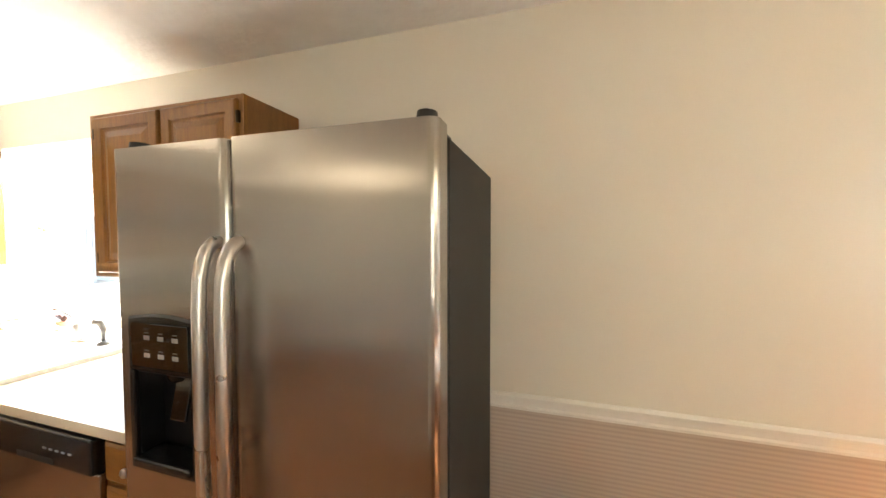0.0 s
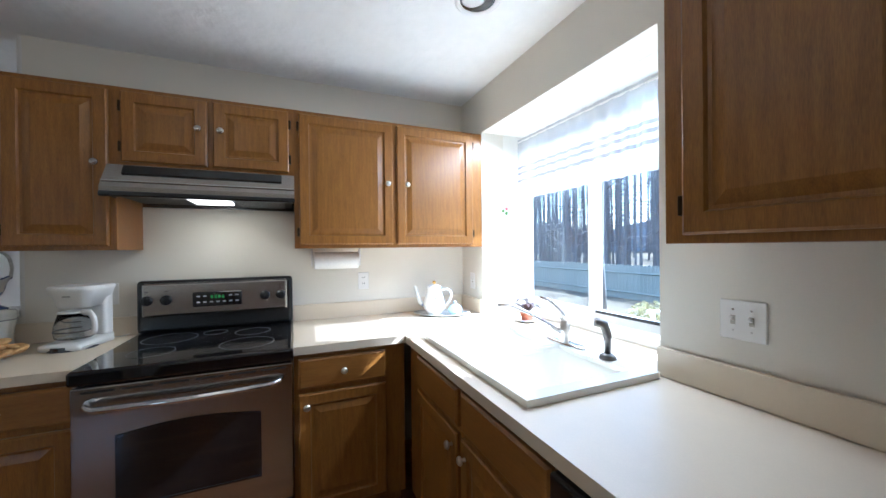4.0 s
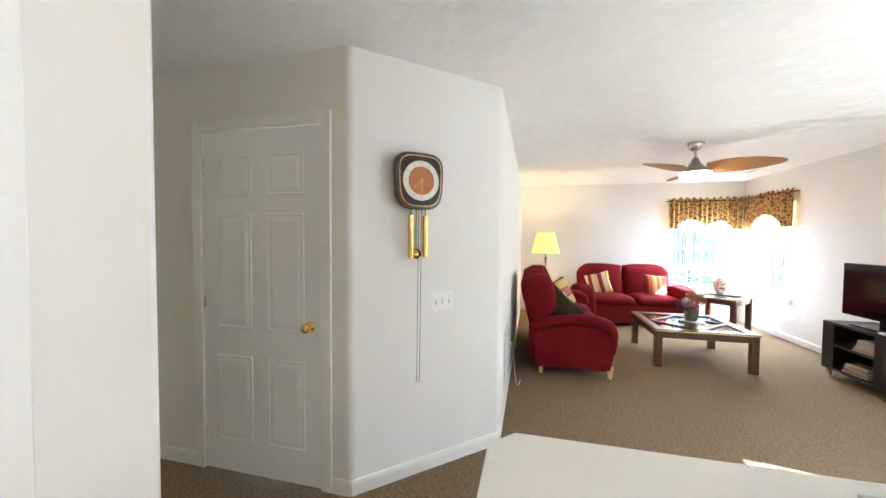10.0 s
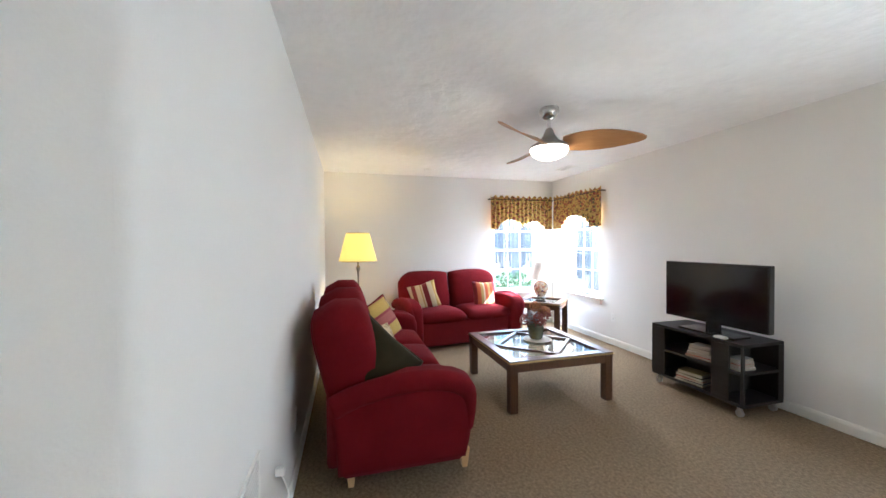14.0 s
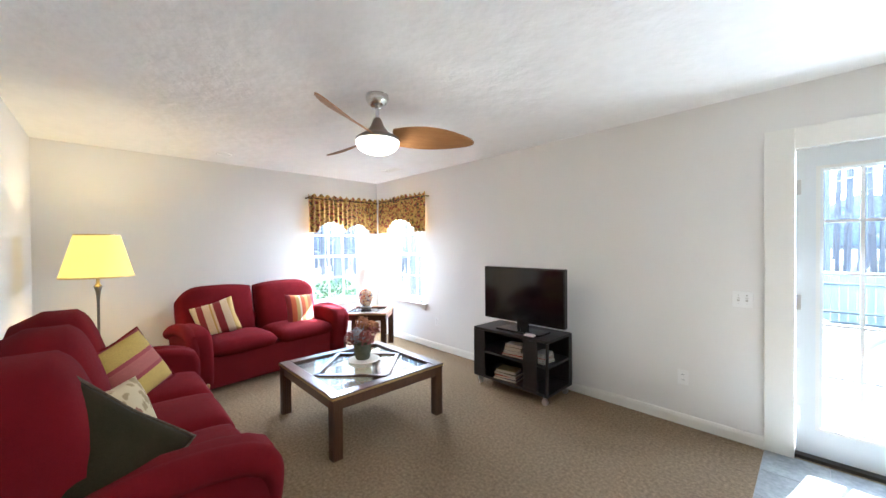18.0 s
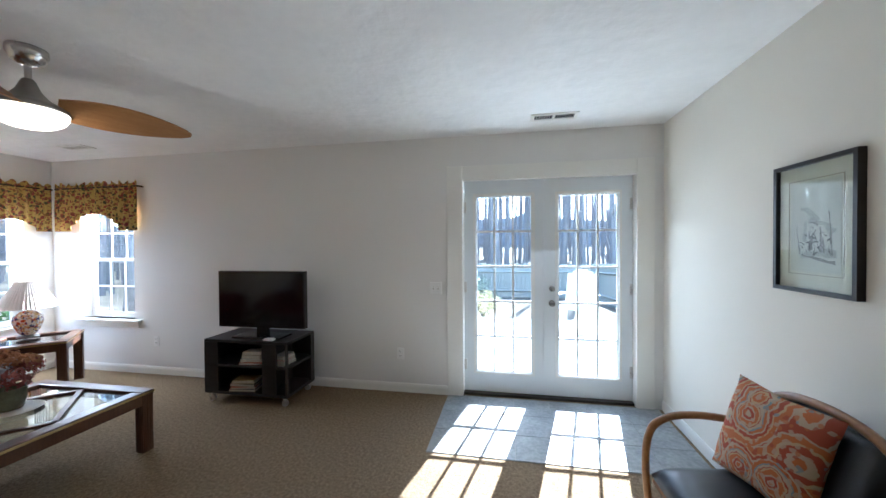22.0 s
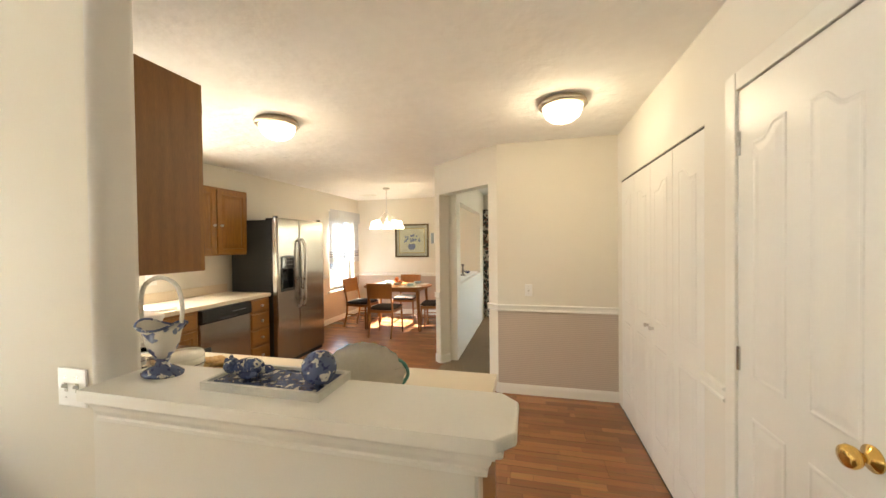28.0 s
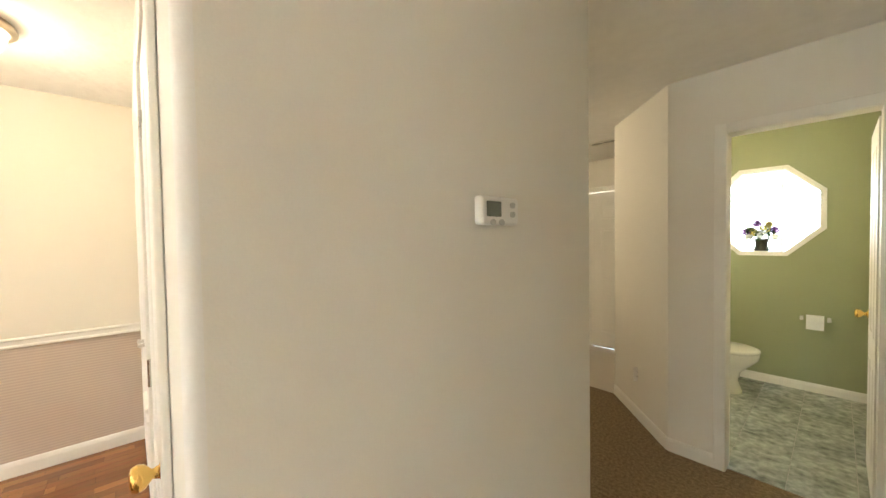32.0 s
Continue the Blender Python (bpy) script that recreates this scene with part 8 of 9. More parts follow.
part("bowl", lathe([(0, 0), (0.028, 0), (0.046, 0.02), (0.046, 0.038), (0.038, 0.048), (0, 0.048)], 28), M["pale_blue"], sb, smooth=True)
part("lid", lathe([(0.040, 0.049), (0.030, 0.060), (0.010, 0.066), (0.006, 0.072), (0.013, 0.080), (0.008, 0.086), (0, 0.087)], 24), M["pale_blue"], sb, smooth=True)

pd = thing("potted_plant", (-1.80, 2.66, WZ), 0, "small terracotta pot with dark drooping leaves on a saucer", "plant")
part("saucer", lathe([(0, 0.003), (0.045, 0.0), (0.05, 0.004), (0.075, 0.014), (0.073, 0.017), (0.045, 0.008), (0, 0.008)], 28), mat("saucer_glaze", (0.68, 0.68, 0.70), 0.2), pd, smooth=True)
part("pot", lathe([(0, 0.008), (0.032, 0.008), (0.042, 0.05), (0.045, 0.052), (0.040, 0.052), (0, 0.046)], 24), mat("terracotta", (0.36, 0.11, 0.05), 0.7, var=0.15), pd, smooth=True)
rnd = random.Random(7)
M["dark_leaf"] = mat("dark_leaf", (0.03, 0.045, 0.03), 0.4, scale=20, color2=(0.10, 0.04, 0.05))
for k in range(11):
    a = 2 * math.pi * k / 11 + rnd.uniform(-0.2, 0.2)
    ln = rnd.uniform(0.06, 0.11)
    lift = rnd.uniform(0.04, 0.085)
    bm = bmesh.new()
    rows = []
    for i in range(6):
        u = i / 5
        c = Vector((ln * u * math.cos(a), ln * u * math.sin(a), 0.05 + lift * math.sin(math.pi * u * 0.75)))
        s = Vector((-math.sin(a), math.cos(a), 0)) * 0.018 * math.sin(math.pi * (0.1 + 0.88 * u))
        rows.append((bm.verts.new(c - s), bm.verts.new(c + Vector((0, 0, -0.003))), bm.verts.new(c + s)))
    for r0, r1 in zip(rows, rows[1:]):
        bm.faces.new((r0[0], r0[1], r1[1], r1[0]))
        bm.faces.new((r0[1], r0[2], r1[2], r1[1]))
    part("leaf", bm, M["dark_leaf"], pd, smooth=True)

pt = thing("paper_towel_holder", (-2.30, 1.60, 1.371), 0, "white wall-mounted holder with a paper towel roll", "paper towel")
bm = cyl(0.052, 0.052, -0.13, 0.13, 28)
bm.transform(pose(0, 0, -0.075, 90))
part("roll", bm, mat("paper_roll", (0.80, 0.78, 0.74), 0.9), pt)
for s in (-1, 1):
    part("bracket", box(-0.018, 0.018, s * 0.142 - 0.006, s * 0.142 + 0.006, -0.11, -0.001, 0.005), M["white_plastic"], pt)

# ---- kitchen curtain ----
def sheer():
    m = bpy.data.materials.new("sheer_curtain")
    m.use_nodes = True
    n, l = m.node_tree.nodes, m.node_tree.links
    b = n["Principled BSDF"]
    tc = n.new("ShaderNodeTexCoord")
    sp = n.new("ShaderNodeSeparateXYZ")
    l.new(tc.outputs["Object"], sp.inputs[0])
    cr = n.new("ShaderNodeValToRGB")
    cr.color_ramp.interpolation = "CONSTANT"
    e = cr.color_ramp.elements
    white, stripe, tan = (0.62, 0.63, 0.65, 1), (0.22, 0.20, 0.22, 1), (0.55, 0.50, 0.46, 1)
    e[0].position, e[0].color = 0.0, white
    e[1].position, e[1].color = 0.12, stripe
    for p, c in ((0.14, tan), (0.17, stripe), (0.19, white), (0.21, stripe), (0.23, white)):
        x = e.new(p)
        x.color = c
    l.new(sp.outputs["Z"], cr.inputs["Fac"])
    l.new(cr.outputs["Color"], b.inputs["Base Color"])
    b.inputs["Roughness"].default_value = 0.9
    tr = n.new("ShaderNodeBsdfTransparent")
    tl2 = n.new("ShaderNodeBsdfTranslucent")
    l.new(cr.outputs["Color"], tl2.inputs["Color"])
    m1 = n.new("ShaderNodeMixShader")
    m1.inputs["Fac"].default_value = 0.12
    l.new(b.outputs[0], m1.inputs[1])
    l.new(tl2.outputs[0], m1.inputs[2])
    m2 = n.new("ShaderNodeMixShader")
    m2.inputs["Fac"].default_value = 0.18
    l.new(m1.outputs[0], m2.inputs[1])
    l.new(tr.outputs[0], m2.inputs[2])
    l.new(m2.outputs[0], n["Material Output"].inputs["Surface"])
    return m


M["sheer"] = sheer()


def gathered(w, z0, z1, wave, amp, nx=90, nz=8, bottom=None):
    bm = bmesh.new()
    rows = []
    for i in range(nx + 1):
        u = i / nx
        zb = z0 + (bottom(u) if bottom else 0)
        rows.append([bm.verts.new((u * w, amp * math.sin(2 * math.pi * w / wave * u + math.sin(7 * u)) * (0.4 + 0.6 * k / nz), z1 + (zb - z1) * k / nz)) for k in range(nz + 1)])
    for i in range(nx):
        for k in range(nz):
            bm.faces.new((rows[i][k], rows[i + 1][k], rows[i + 1][k + 1], rows[i][k + 1]))
    return bm


kc = thing("window_curtain", (-2.11, 2.82, 1.70), 0, "gathered sheer white valance with grey stripes over the sink window", "curtain")
part("cloth", gathered(1.22, 0.0, 0.42, 0.09, 0.012), M["sheer"], kc, smooth=True)
part("rod", tube([(-0.01, 0, 0.40), (1.23, 0, 0.40)], 0.006, 8), M["white_plastic"], kc)

rc = thing("recessed_light", (-1.37, 2.10, H), 0, "white-rimmed recessed ceiling light, unlit, its shaded hollow painted as a black disc", "ceiling light")
part("rim", lathe([(0.075, 0.0), (0.098, -0.001), (0.100, -0.006), (0.090, -0.010), (0.076, -0.004), (0.075, 0.0)], 36), M["white_plastic"], rc, smooth=True)
# flat black disc painted for the shaded hollow; the ceiling is not cut
part("dark_well", lathe([(0, -0.002), (0.0755, -0.002), (0.0755, -0.0035), (0, -0.0035)], 32), M["black"], rc)
# offset white disc stands for the side of the hollow that catches light
part("lamp_face", lathe([(0, -0.0120), (0.040, -0.010), (0.055, -0.0040), (0, -0.0038)], 28, m=Matrix.Translation((0.0, -0.024, 0.0))), M["white_plastic"], rc, "white disc painted for the lit side of the well", smooth=True)
rc = thing("recessed_light", (-8.70, 0.24, H), 0, "small white recessed ceiling light in the living room", "ceiling light")
part("rim", lathe([(0.055, 0.0), (0.075, -0.001), (0.076, -0.006), (0.056, -0.004), (0.055, 0.0)], 32), M["white_plastic"], rc, smooth=True)
part("lens", lathe([(0, -0.006), (0.05, -0.004), (0.056, -0.002), (0, -0.001)], 24), M["white_plastic"], rc, smooth=True)
pl = thing("wall_plaque", (-2.129, 2.72, 1.62), -90, "small round white plaque with painted flowers", "plaque")
part("disc", turned(lathe([(0, 0.0), (0.055, 0.0), (0.058, 0.004), (0.050, 0.009), (0, 0.010)], 28), pose(0, 0, 0, -90)), M["white_plastic"], pl, smooth=True)
for k, (a, c) in enumerate(((0, (0.12, 0.22, 0.05)), (120, (0.45, 0.10, 0.10)), (240, (0.12, 0.22, 0.05)))):
    bm = lathe([(0, 0.0), (0.014, 0.0), (0.010, 0.006), (0, 0.008)], 10)
    part("petal", turned(bm, pose(0.018 * math.cos(radians(a)), 0.009, 0.018 * math.sin(radians(a)), -90)), mat("plaque_paint", c, 0.5), pl)


# ---- dining room ----
TEAK = mat("teak", (0.24, 0.085, 0.016), 0.38, scale=6, fine=50, color2=(0.38, 0.15, 0.032), stretch=(10, 10, 1.5))
SEAT = mat("dark_seat_cloth", (0.045, 0.032, 0.022), 0.9, var=0.15, bump=0.3, bscale=300)
dc = thing("dining_chair", (0, 0, 0), 0, "teak dining chair with a curved back and dark seat", "chair", "chairs round the dining table")


def taper(x0, y0, x1, y1, z0, z1, r0, r1):
    return tube([(x0, y0, z0), ((x0 + x1) / 2, (y0 + y1) / 2, (z0 + z1) / 2), (x1, y1, z1)], [r0, (r0 + r1) / 2, r1], 10)


for s in (-1, 1):
    part("front_leg", taper(s * 0.21, 0.21, s * 0.195, 0.195, 0.0, 0.43, 0.011, 0.018), TEAK, dc, smooth=True)
    part("rear_leg", tube(arc([(s * 0.19, -0.26, 0.0), (s * 0.19, -0.20, 0.25), (s * 0.19, -0.19, 0.45), (s * 0.19, -0.23, 0.65), (s * 0.185, -0.275, 0.85)]), 0.016, 10), TEAK, dc, smooth=True)
    part("side_stretcher", tube([(s * 0.20, 0.20, 0.24), (s * 0.19, -0.20, 0.24)], 0.009, 8), TEAK, dc)
    part("side_rail", box(s * 0.195 - 0.01, s * 0.195 + 0.01, -0.19, 0.20, 0.385, 0.43, 0.003), TEAK, dc)
part("front_rail", box(-0.19, 0.19, 0.19, 0.21, 0.385, 0.43, 0.003), TEAK, dc)
part("rear_rail", box(-0.185, 0.185, -0.20, -0.18, 0.385, 0.43, 0.003), TEAK, dc)
part("seat", turned(puff(0.44, 0.43, 0.05, 0.012, 12), pose(0, 0.005, 0.425)), SEAT, dc, "dark upholstered seat", smooth=True)


def curved_board(z0, z1, w, bow, t, y):
    n = 12
    bm = bmesh.new()
    q = []
    for i in range(n + 1):
        u = 2 * i / n - 1
        yy = y - bow * (1 - u * u)
        sl = -0.10 * 0
        q.append([bm.verts.new((u * w / 2, yy + dy + (0.03 if dz == z0 else 0), dz)) for dz in (z0, z1) for dy in (0, t)])
    for a, b in zip(q, q[1:]):
        for i, j in ((0, 1), (1, 3), (3, 2), (2, 0)):
            bm.faces.new((a[i], a[j], b[j], b[i]))
    bm.faces.new(q[0])
    bm.faces.new(q[-1][::-1])
    return bm


part("backrest", curved_board(0.62, 0.86, 0.42, 0.03, 0.014, -0.275), TEAK, dc, "curved teak back board")
dc.matrix_world = pose(2.06, 1.19, 0, 0, 0, -90)
for x, y, r in ((2.52, 1.84, 172), (2.56, 0.50, 8), (3.14, 1.22, 90)):
    copy_thing(dc, pose(x, y, 0, 0, 0, r))
dt = thing("dining_table", (2.60, 1.18, 0), 90, "oval teak dining table laid with plates", "table")
outl = [(0.60 * math.copysign(abs(math.cos(a)) ** 0.7, math.cos(a)), 0.40 * math.copysign(abs(math.sin(a)) ** 0.7, math.sin(a))) for a in [2 * math.pi * i / 48 for i in range(48)]]
bm = prism(outl, 0.725, 0.748)
bmesh.ops.bevel(bm, geom=[e for e in bm.edges if e.calc_face_angle(0) > 1.0], offset=0.005, segments=2, affect="EDGES")
part("tabletop", bm, TEAK, dt)
for sx in (-1, 1):
    for sy in (-1, 1):
        part("leg", taper(sx * 0.47, sy * 0.27, sx * 0.44, sy * 0.26, 0.0, 0.70, 0.014, 0.026), TEAK, dt, smooth=True)
    part("apron", box(sx * 0.44 - 0.01, sx * 0.44 + 0.01, -0.25, 0.25, 0.66, 0.7245), TEAK, dt)
for sy in (-1, 1):
    part("apron", box(-0.43, 0.43, sy * 0.26 - 0.01, sy * 0.26 + 0.01, 0.66, 0.7245), TEAK, dt)
WHITE_CLOTH = mat("white_linen", (0.78, 0.76, 0.72), 0.9, bump=0.2, bscale=200)
for k, (x, y) in enumerate(((2.40, 1.45), (2.40, 0.88), (2.80, 1.45), (2.80, 0.88))):
    mt = tagged(link("place_mat", box(x - 0.13, x + 0.13, y - 0.19, y + 0.19, 0.7485, 0.7505), WHITE_CLOTH), "white linen place mat on the dining table", "place mat", "place settings")
    pp = thing("dinner_plate", (x, y, 0.751), 0, "white plate with a pale blue bowl on it", "plate", "place settings")
    part("plate", lathe([(0, 0.003), (0.07, 0.0), (0.115, 0.014), (0.113, 0.017), (0.07, 0.006), (0, 0.006)], 32), M["porcelain"], pp, smooth=True)
    part("bowl", lathe([(0, 0.008), (0.035, 0.008), (0.07, 0.04), (0.068, 0.042), (0.034, 0.012), (0, 0.012)], 28), M["pale_blue"], pp, smooth=True)
fb = thing("fruit_bowl", (2.62, 1.20, 0.749), 0, "shallow bowl of orange fruit on the table", "bowl")
part("bowl", lathe([(0, 0.0), (0.05, 0.0), (0.12, 0.05), (0.118, 0.053), (0.05, 0.006), (0, 0.006)], 32), M["porcelain"], fb, smooth=True)
ORANGE = mat("orange_peel", (0.60, 0.16, 0.03), 0.45, var=0.1, bump=0.2, bscale=200)
for x, y, z in ((0.04, 0.03, 0.045), (-0.045, 0.02, 0.045), (0.0, -0.05, 0.045), (0.0, 0.01, 0.10)):
    part("orange", lathe([(0.038 * math.sin(math.pi * k / 12), -0.038 * math.cos(math.pi * k / 12)) for k in range(13)], 20, m=Matrix.Translation((x, y, z))), ORANGE, fb, smooth=True)

pc = thing("framed_picture", (DX, 1.30, 1.546), 90, "framed print of blue flowers in a vase", "picture")
fw, fh = 0.74, 0.70
part("frame", turned(wall_mesh(fw, 0.03, fh, [(0.035, fw - 0.035, 0.035, fh - 0.035)]), Matrix.Translation((-fw / 2, 0.001, -fh / 2))), mat("dark_gilt_frame", (0.10, 0.07, 0.03), 0.35, metal=0.5), pc)
part("inner_frame", turned(wall_mesh(0.56, 0.006, 0.52, [(0.012, 0.548, 0.012, 0.508)]), Matrix.Translation((-0.28, 0.013, -0.26))), M["brass_line"], pc)
part("mat_board", box(-fw / 2 + 0.035, fw / 2 - 0.035, 0.002, 0.012, -fh / 2 + 0.035, fh / 2 - 0.035), mat("grey_mat", (0.45, 0.43, 0.36), 0.8), pc)
part("print", box(-0.265, 0.265, 0.0125, 0.0135, -0.245, 0.245), mat("print_ground", (0.66, 0.62, 0.50), 0.8, var=0.05), pc)
BLUE = mat("blue_petals", (0.10, 0.12, 0.26), 0.8, scale=30, color2=(0.30, 0.33, 0.50))
rnd = random.Random(3)
for k in range(26):
    a = rnd.uniform(0, math.pi)
    r = rnd.uniform(0.02, 0.17)
    cx, cz, s = r * math.cos(a) * 1.1, -0.03 + r * math.sin(a), rnd.uniform(0.018, 0.034)
    bm = bmesh.new()
    bm.faces.new([bm.verts.new((cx + s * (1 if i % 2 else 0.55) * math.cos(i * math.pi / 5), 0.0138 + 0.00006 * k, cz + s * (1 if i % 2 else 0.55) * math.sin(i * math.pi / 5))) for i in range(10)])
    part("petal", bm, BLUE, pc)
bm = bmesh.new()
bm.faces.new([bm.verts.new((x, 0.0137, z)) for x, z in ((-0.05, -0.19), (0.05, -0.19), (0.085, -0.13), (0.07, -0.07), (-0.07, -0.07), (-0.085, -0.13))])
part("vase_print", bm, BLUE, pc)
gg = part("glazing", box(-fw / 2 + 0.035, fw / 2 - 0.035, 0.020, 0.022, -fh / 2 + 0.035, fh / 2 - 0.035), M["pane"], pc)
gg.visible_shadow = False
ph = thing("wall_phone", (DX, 0.84, 1.59), 90, "white wall telephone with a coiled cord", "telephone")
part("base", box(-0.05, 0.05, 0.001, 0.04, -0.11, 0.11, 0.008), M["white_plastic"], ph)
part("handset", box(-0.03, 0.03, 0.04, 0.075, -0.11, 0.11, 0.012), mat("grey_blue_plastic", (0.30, 0.36, 0.42), 0.35), ph)
part("cord", tube([(0.01 * math.cos(k * 0.9), 0.03 + 0.01 * math.sin(k * 0.9), -0.11 - 0.012 * k) for k in range(22)], 0.002, 6), M["white_plastic"], ph)
dcur = thing("window_curtain", (2.50, NY - 0.06, 1.12), 0, "sheer white curtains with striped hems at the dining window", "curtain")
part("panel", gathered(0.50, 0.0, 0.98, 0.07, 0.014, 60, 10), M["sheer"], dcur, smooth=True)
ob = part("panel", gathered(0.36, 0.0, 0.98, 0.07, 0.014, 50, 10), M["sheer"], dcur, smooth=True)
ob.location = (0.79, 0, 0)
ob = part("heading", gathered(1.16, 0.80, 1.02, 0.06, 0.014, 90, 4), M["sheer"], dcur, smooth=True)
ob.location = (0, -0.03, 0)
part("rod", tube([(-0.03, 0, 0.985), (1.19, 0, 0.985)], 0.008, 8), M["white_plastic"], dcur)
for x, y in ((1.55, -0.055), (2.30, -0.055)):
    cs = thing("candlestick", (x, y, 0.9555), 0, "dark turned candlestick on the ledge", "candlestick", "candlesticks on the ledge")
    part("stick", lathe([(0, 0), (0.045, 0), (0.045, 0.008), (0.018, 0.02), (0.014, 0.06), (0.022, 0.075), (0.012, 0.09), (0.012, 0.15), (0.026, 0.17), (0.026, 0.185), (0, 0.185)], 20), M["gunmetal"], cs, smooth=True)
orn = thing("ceramic_bowl", (2.72, -0.055, 0.9555), 0, "small blue and white bowl on the ledge", "bowl")
part("bowl", lathe([(0, 0), (0.025, 0), (0.055, 0.04), (0.053, 0.042), (0.02, 0.006), (0, 0.006)], 24), M["delft"], orn, smooth=True)
scur = thing("long_curtain", (3.62, -0.16, 0.02), -90, "floor-length dark floral curtain in the sitting room", "curtain")
part("cloth", gathered(0.45, 0.0, 2.10, 0.09, 0.025, 60, 12), printed("dark_floral_cloth", (0.50, 0.47, 0.40), [(0.07, 0.07, 0.06), (0.20, 0.10, 0.07), (0.05, 0.06, 0.05)], 9, 0.85, 0.46), scur, smooth=True)
part("rod", tube([(-0.08, 0, 2.10), (0.9, 0, 2.10)], 0.012, 10), M["hinge"], scur)

# ---- bathroom ----
to = thing("toilet", (-2.30, -5.95, 0), 90, "white porcelain toilet with the lid closed", "toilet")
bm = bmesh.new()
prev = None
sec = [(0.0, 0.115, 0.17, 0.02), (0.03, 0.115, 0.17, 0.02), (0.12, 0.095, 0.14, 0.02), (0.20, 0.105, 0.15, 0.03), (0.27, 0.145, 0.20, 0.05), (0.33, 0.178, 0.235, 0.068), (0.37, 0.185, 0.242, 0.07), (0.39, 0.183, 0.24, 0.07)]
rings = []
for z, rx, ry, off in sec:
    rings.append([bm.verts.new((rx * math.cos(2 * math.pi * i / 28), 0.20 + off + ry * math.sin(2 * math.pi * i / 28), z)) for i in range(28)])
for a, b in zip(rings, rings[1:]):
    for i in range(28):
        j = (i + 1) % 28
        bm.faces.new((a[i], a[j], b[j], b[i]))
bm.faces.new(rings[-1])
bm.faces.new(rings[0][::-1])
part("bowl", bm, M["porcelain"], to, smooth=True)
part("lid", turned(lathe([(0, 0.0), (0.19, 0.0), (0.195, 0.01), (0.19, 0.028), (0.17, 0.034), (0, 0.036)], 32), Matrix.Translation((0, 0.27, 0.392)) @ Matrix.Diagonal((1, 1.28, 1, 1))), M["porcelain"], to, smooth=True)
part("tank", box(-0.23, 0.23, -0.18, 0.02, 0.38, 0.74, 0.02, 3), M["porcelain"], to, smooth=False)
part("tank_lid", box(-0.24, 0.24, -0.19, 0.03, 0.741, 0.775, 0.010, 3), M["porcelain"], to)
part("pedestal", box(-0.10, 0.10, -0.10, 0.20, 0.0, 0.38, 0.03, 3), M["porcelain"], to)
ph2 = thing("toilet_roll_holder", (-3.127, -6.45, 0.68), 0, "metal toilet roll holder with a white roll", "toilet roll")
for s in (-1, 1):
    part("post", box(s * 0.085 - 0.012, s * 0.085 + 0.012, 0.001, 0.06, -0.018, 0.018, 0.006), M["nickel"], ph2)
bm = cyl(0.045, 0.045, -0.055, 0.055, 24)
bm.transform(pose(0, 0.05, -0.01, 0, 90))
part("roll", bm, mat("tissue_roll", (0.80, 0.79, 0.77), 0.9), ph2)
bm = box(-0.055, 0.055, 0.090, 0.094, -0.09, -0.01)
part("loose_sheet", bm, mat("tissue_roll_sheet", (0.80, 0.79, 0.77), 0.9), ph2)
bv = thing("flower_vase", (-2.75, -6.53, 1.283), 0, "dark basket vase of mixed flowers on the octagonal sill", "vase")
part("vase", lathe([(0, 0), (0.055, 0), (0.06, 0.01), (0.045, 0.05), (0.05, 0.10), (0.062, 0.12), (0.05, 0.12), (0, 0.10)], 24), mat("dark_basket", (0.05, 0.045, 0.03), 0.6, bump=0.5, bscale=120), bv, smooth=True)
rnd = random.Random(21)
for name, c, hs in (("purple_bloom", (0.20, 0.06, 0.26), [(-0.10, 0.03, 0.20, 0.035), (0.11, 0.02, 0.19, 0.035), (0.03, 0.03, 0.27, 0.03)]), ("yellow_bloom", (0.62, 0.50, 0.12), [(-0.03, 0.03, 0.21, 0.045), (0.05, 0.04, 0.18, 0.04), (-0.06, 0.03, 0.26, 0.025)]), ("white_bloom", (0.70, 0.68, 0.60), [(0.0, 0.05, 0.16, 0.045), (0.09, 0.03, 0.14, 0.03), (-0.10, 0.03, 0.14, 0.03)]), ("foliage", (0.05, 0.10, 0.03), [(0, 0.02, 0.15, 0.07), (-0.07, 0.02, 0.18, 0.04), (0.08, 0.02, 0.20, 0.04)])):
    part(name, flower_heads(hs, 80, 0.014, rnd), mat(name, c, 0.8, var=0.2, scale=20), bv)
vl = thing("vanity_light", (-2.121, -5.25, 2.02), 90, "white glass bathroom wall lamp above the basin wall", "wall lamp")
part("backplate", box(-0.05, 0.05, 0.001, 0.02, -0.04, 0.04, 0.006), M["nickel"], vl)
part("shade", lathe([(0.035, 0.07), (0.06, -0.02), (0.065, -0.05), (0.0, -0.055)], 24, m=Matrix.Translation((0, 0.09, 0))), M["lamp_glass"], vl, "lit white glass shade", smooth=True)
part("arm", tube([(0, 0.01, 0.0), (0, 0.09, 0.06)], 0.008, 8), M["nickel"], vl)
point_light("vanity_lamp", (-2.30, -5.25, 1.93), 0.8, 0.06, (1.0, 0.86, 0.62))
tw = thing("hand_towel", (-3.40, -5.32, 1.05), 0, "white hand towel hanging by the bathroom door", "towel")
part("bar", tube([(-0.15, 0.06, 0.10), (0.0, 0.06, 0.10)], 0.007, 8), M["nickel"], tw)
part("cloth", turned(box(-0.13, -0.05, 0.045, 0.075, -0.25, 0.11, 0.012, 3), Matrix.Identity(4)), WHITE_CLOTH, tw)

# ---- outside ----
def ground_height(x, y):
    return -0.16 - 0.55 * min(1.0, max(0.0, (y - 6.0) / 9.0)) + (0.0 if y < 24 else min(6.0, (y - 24) * 0.05))


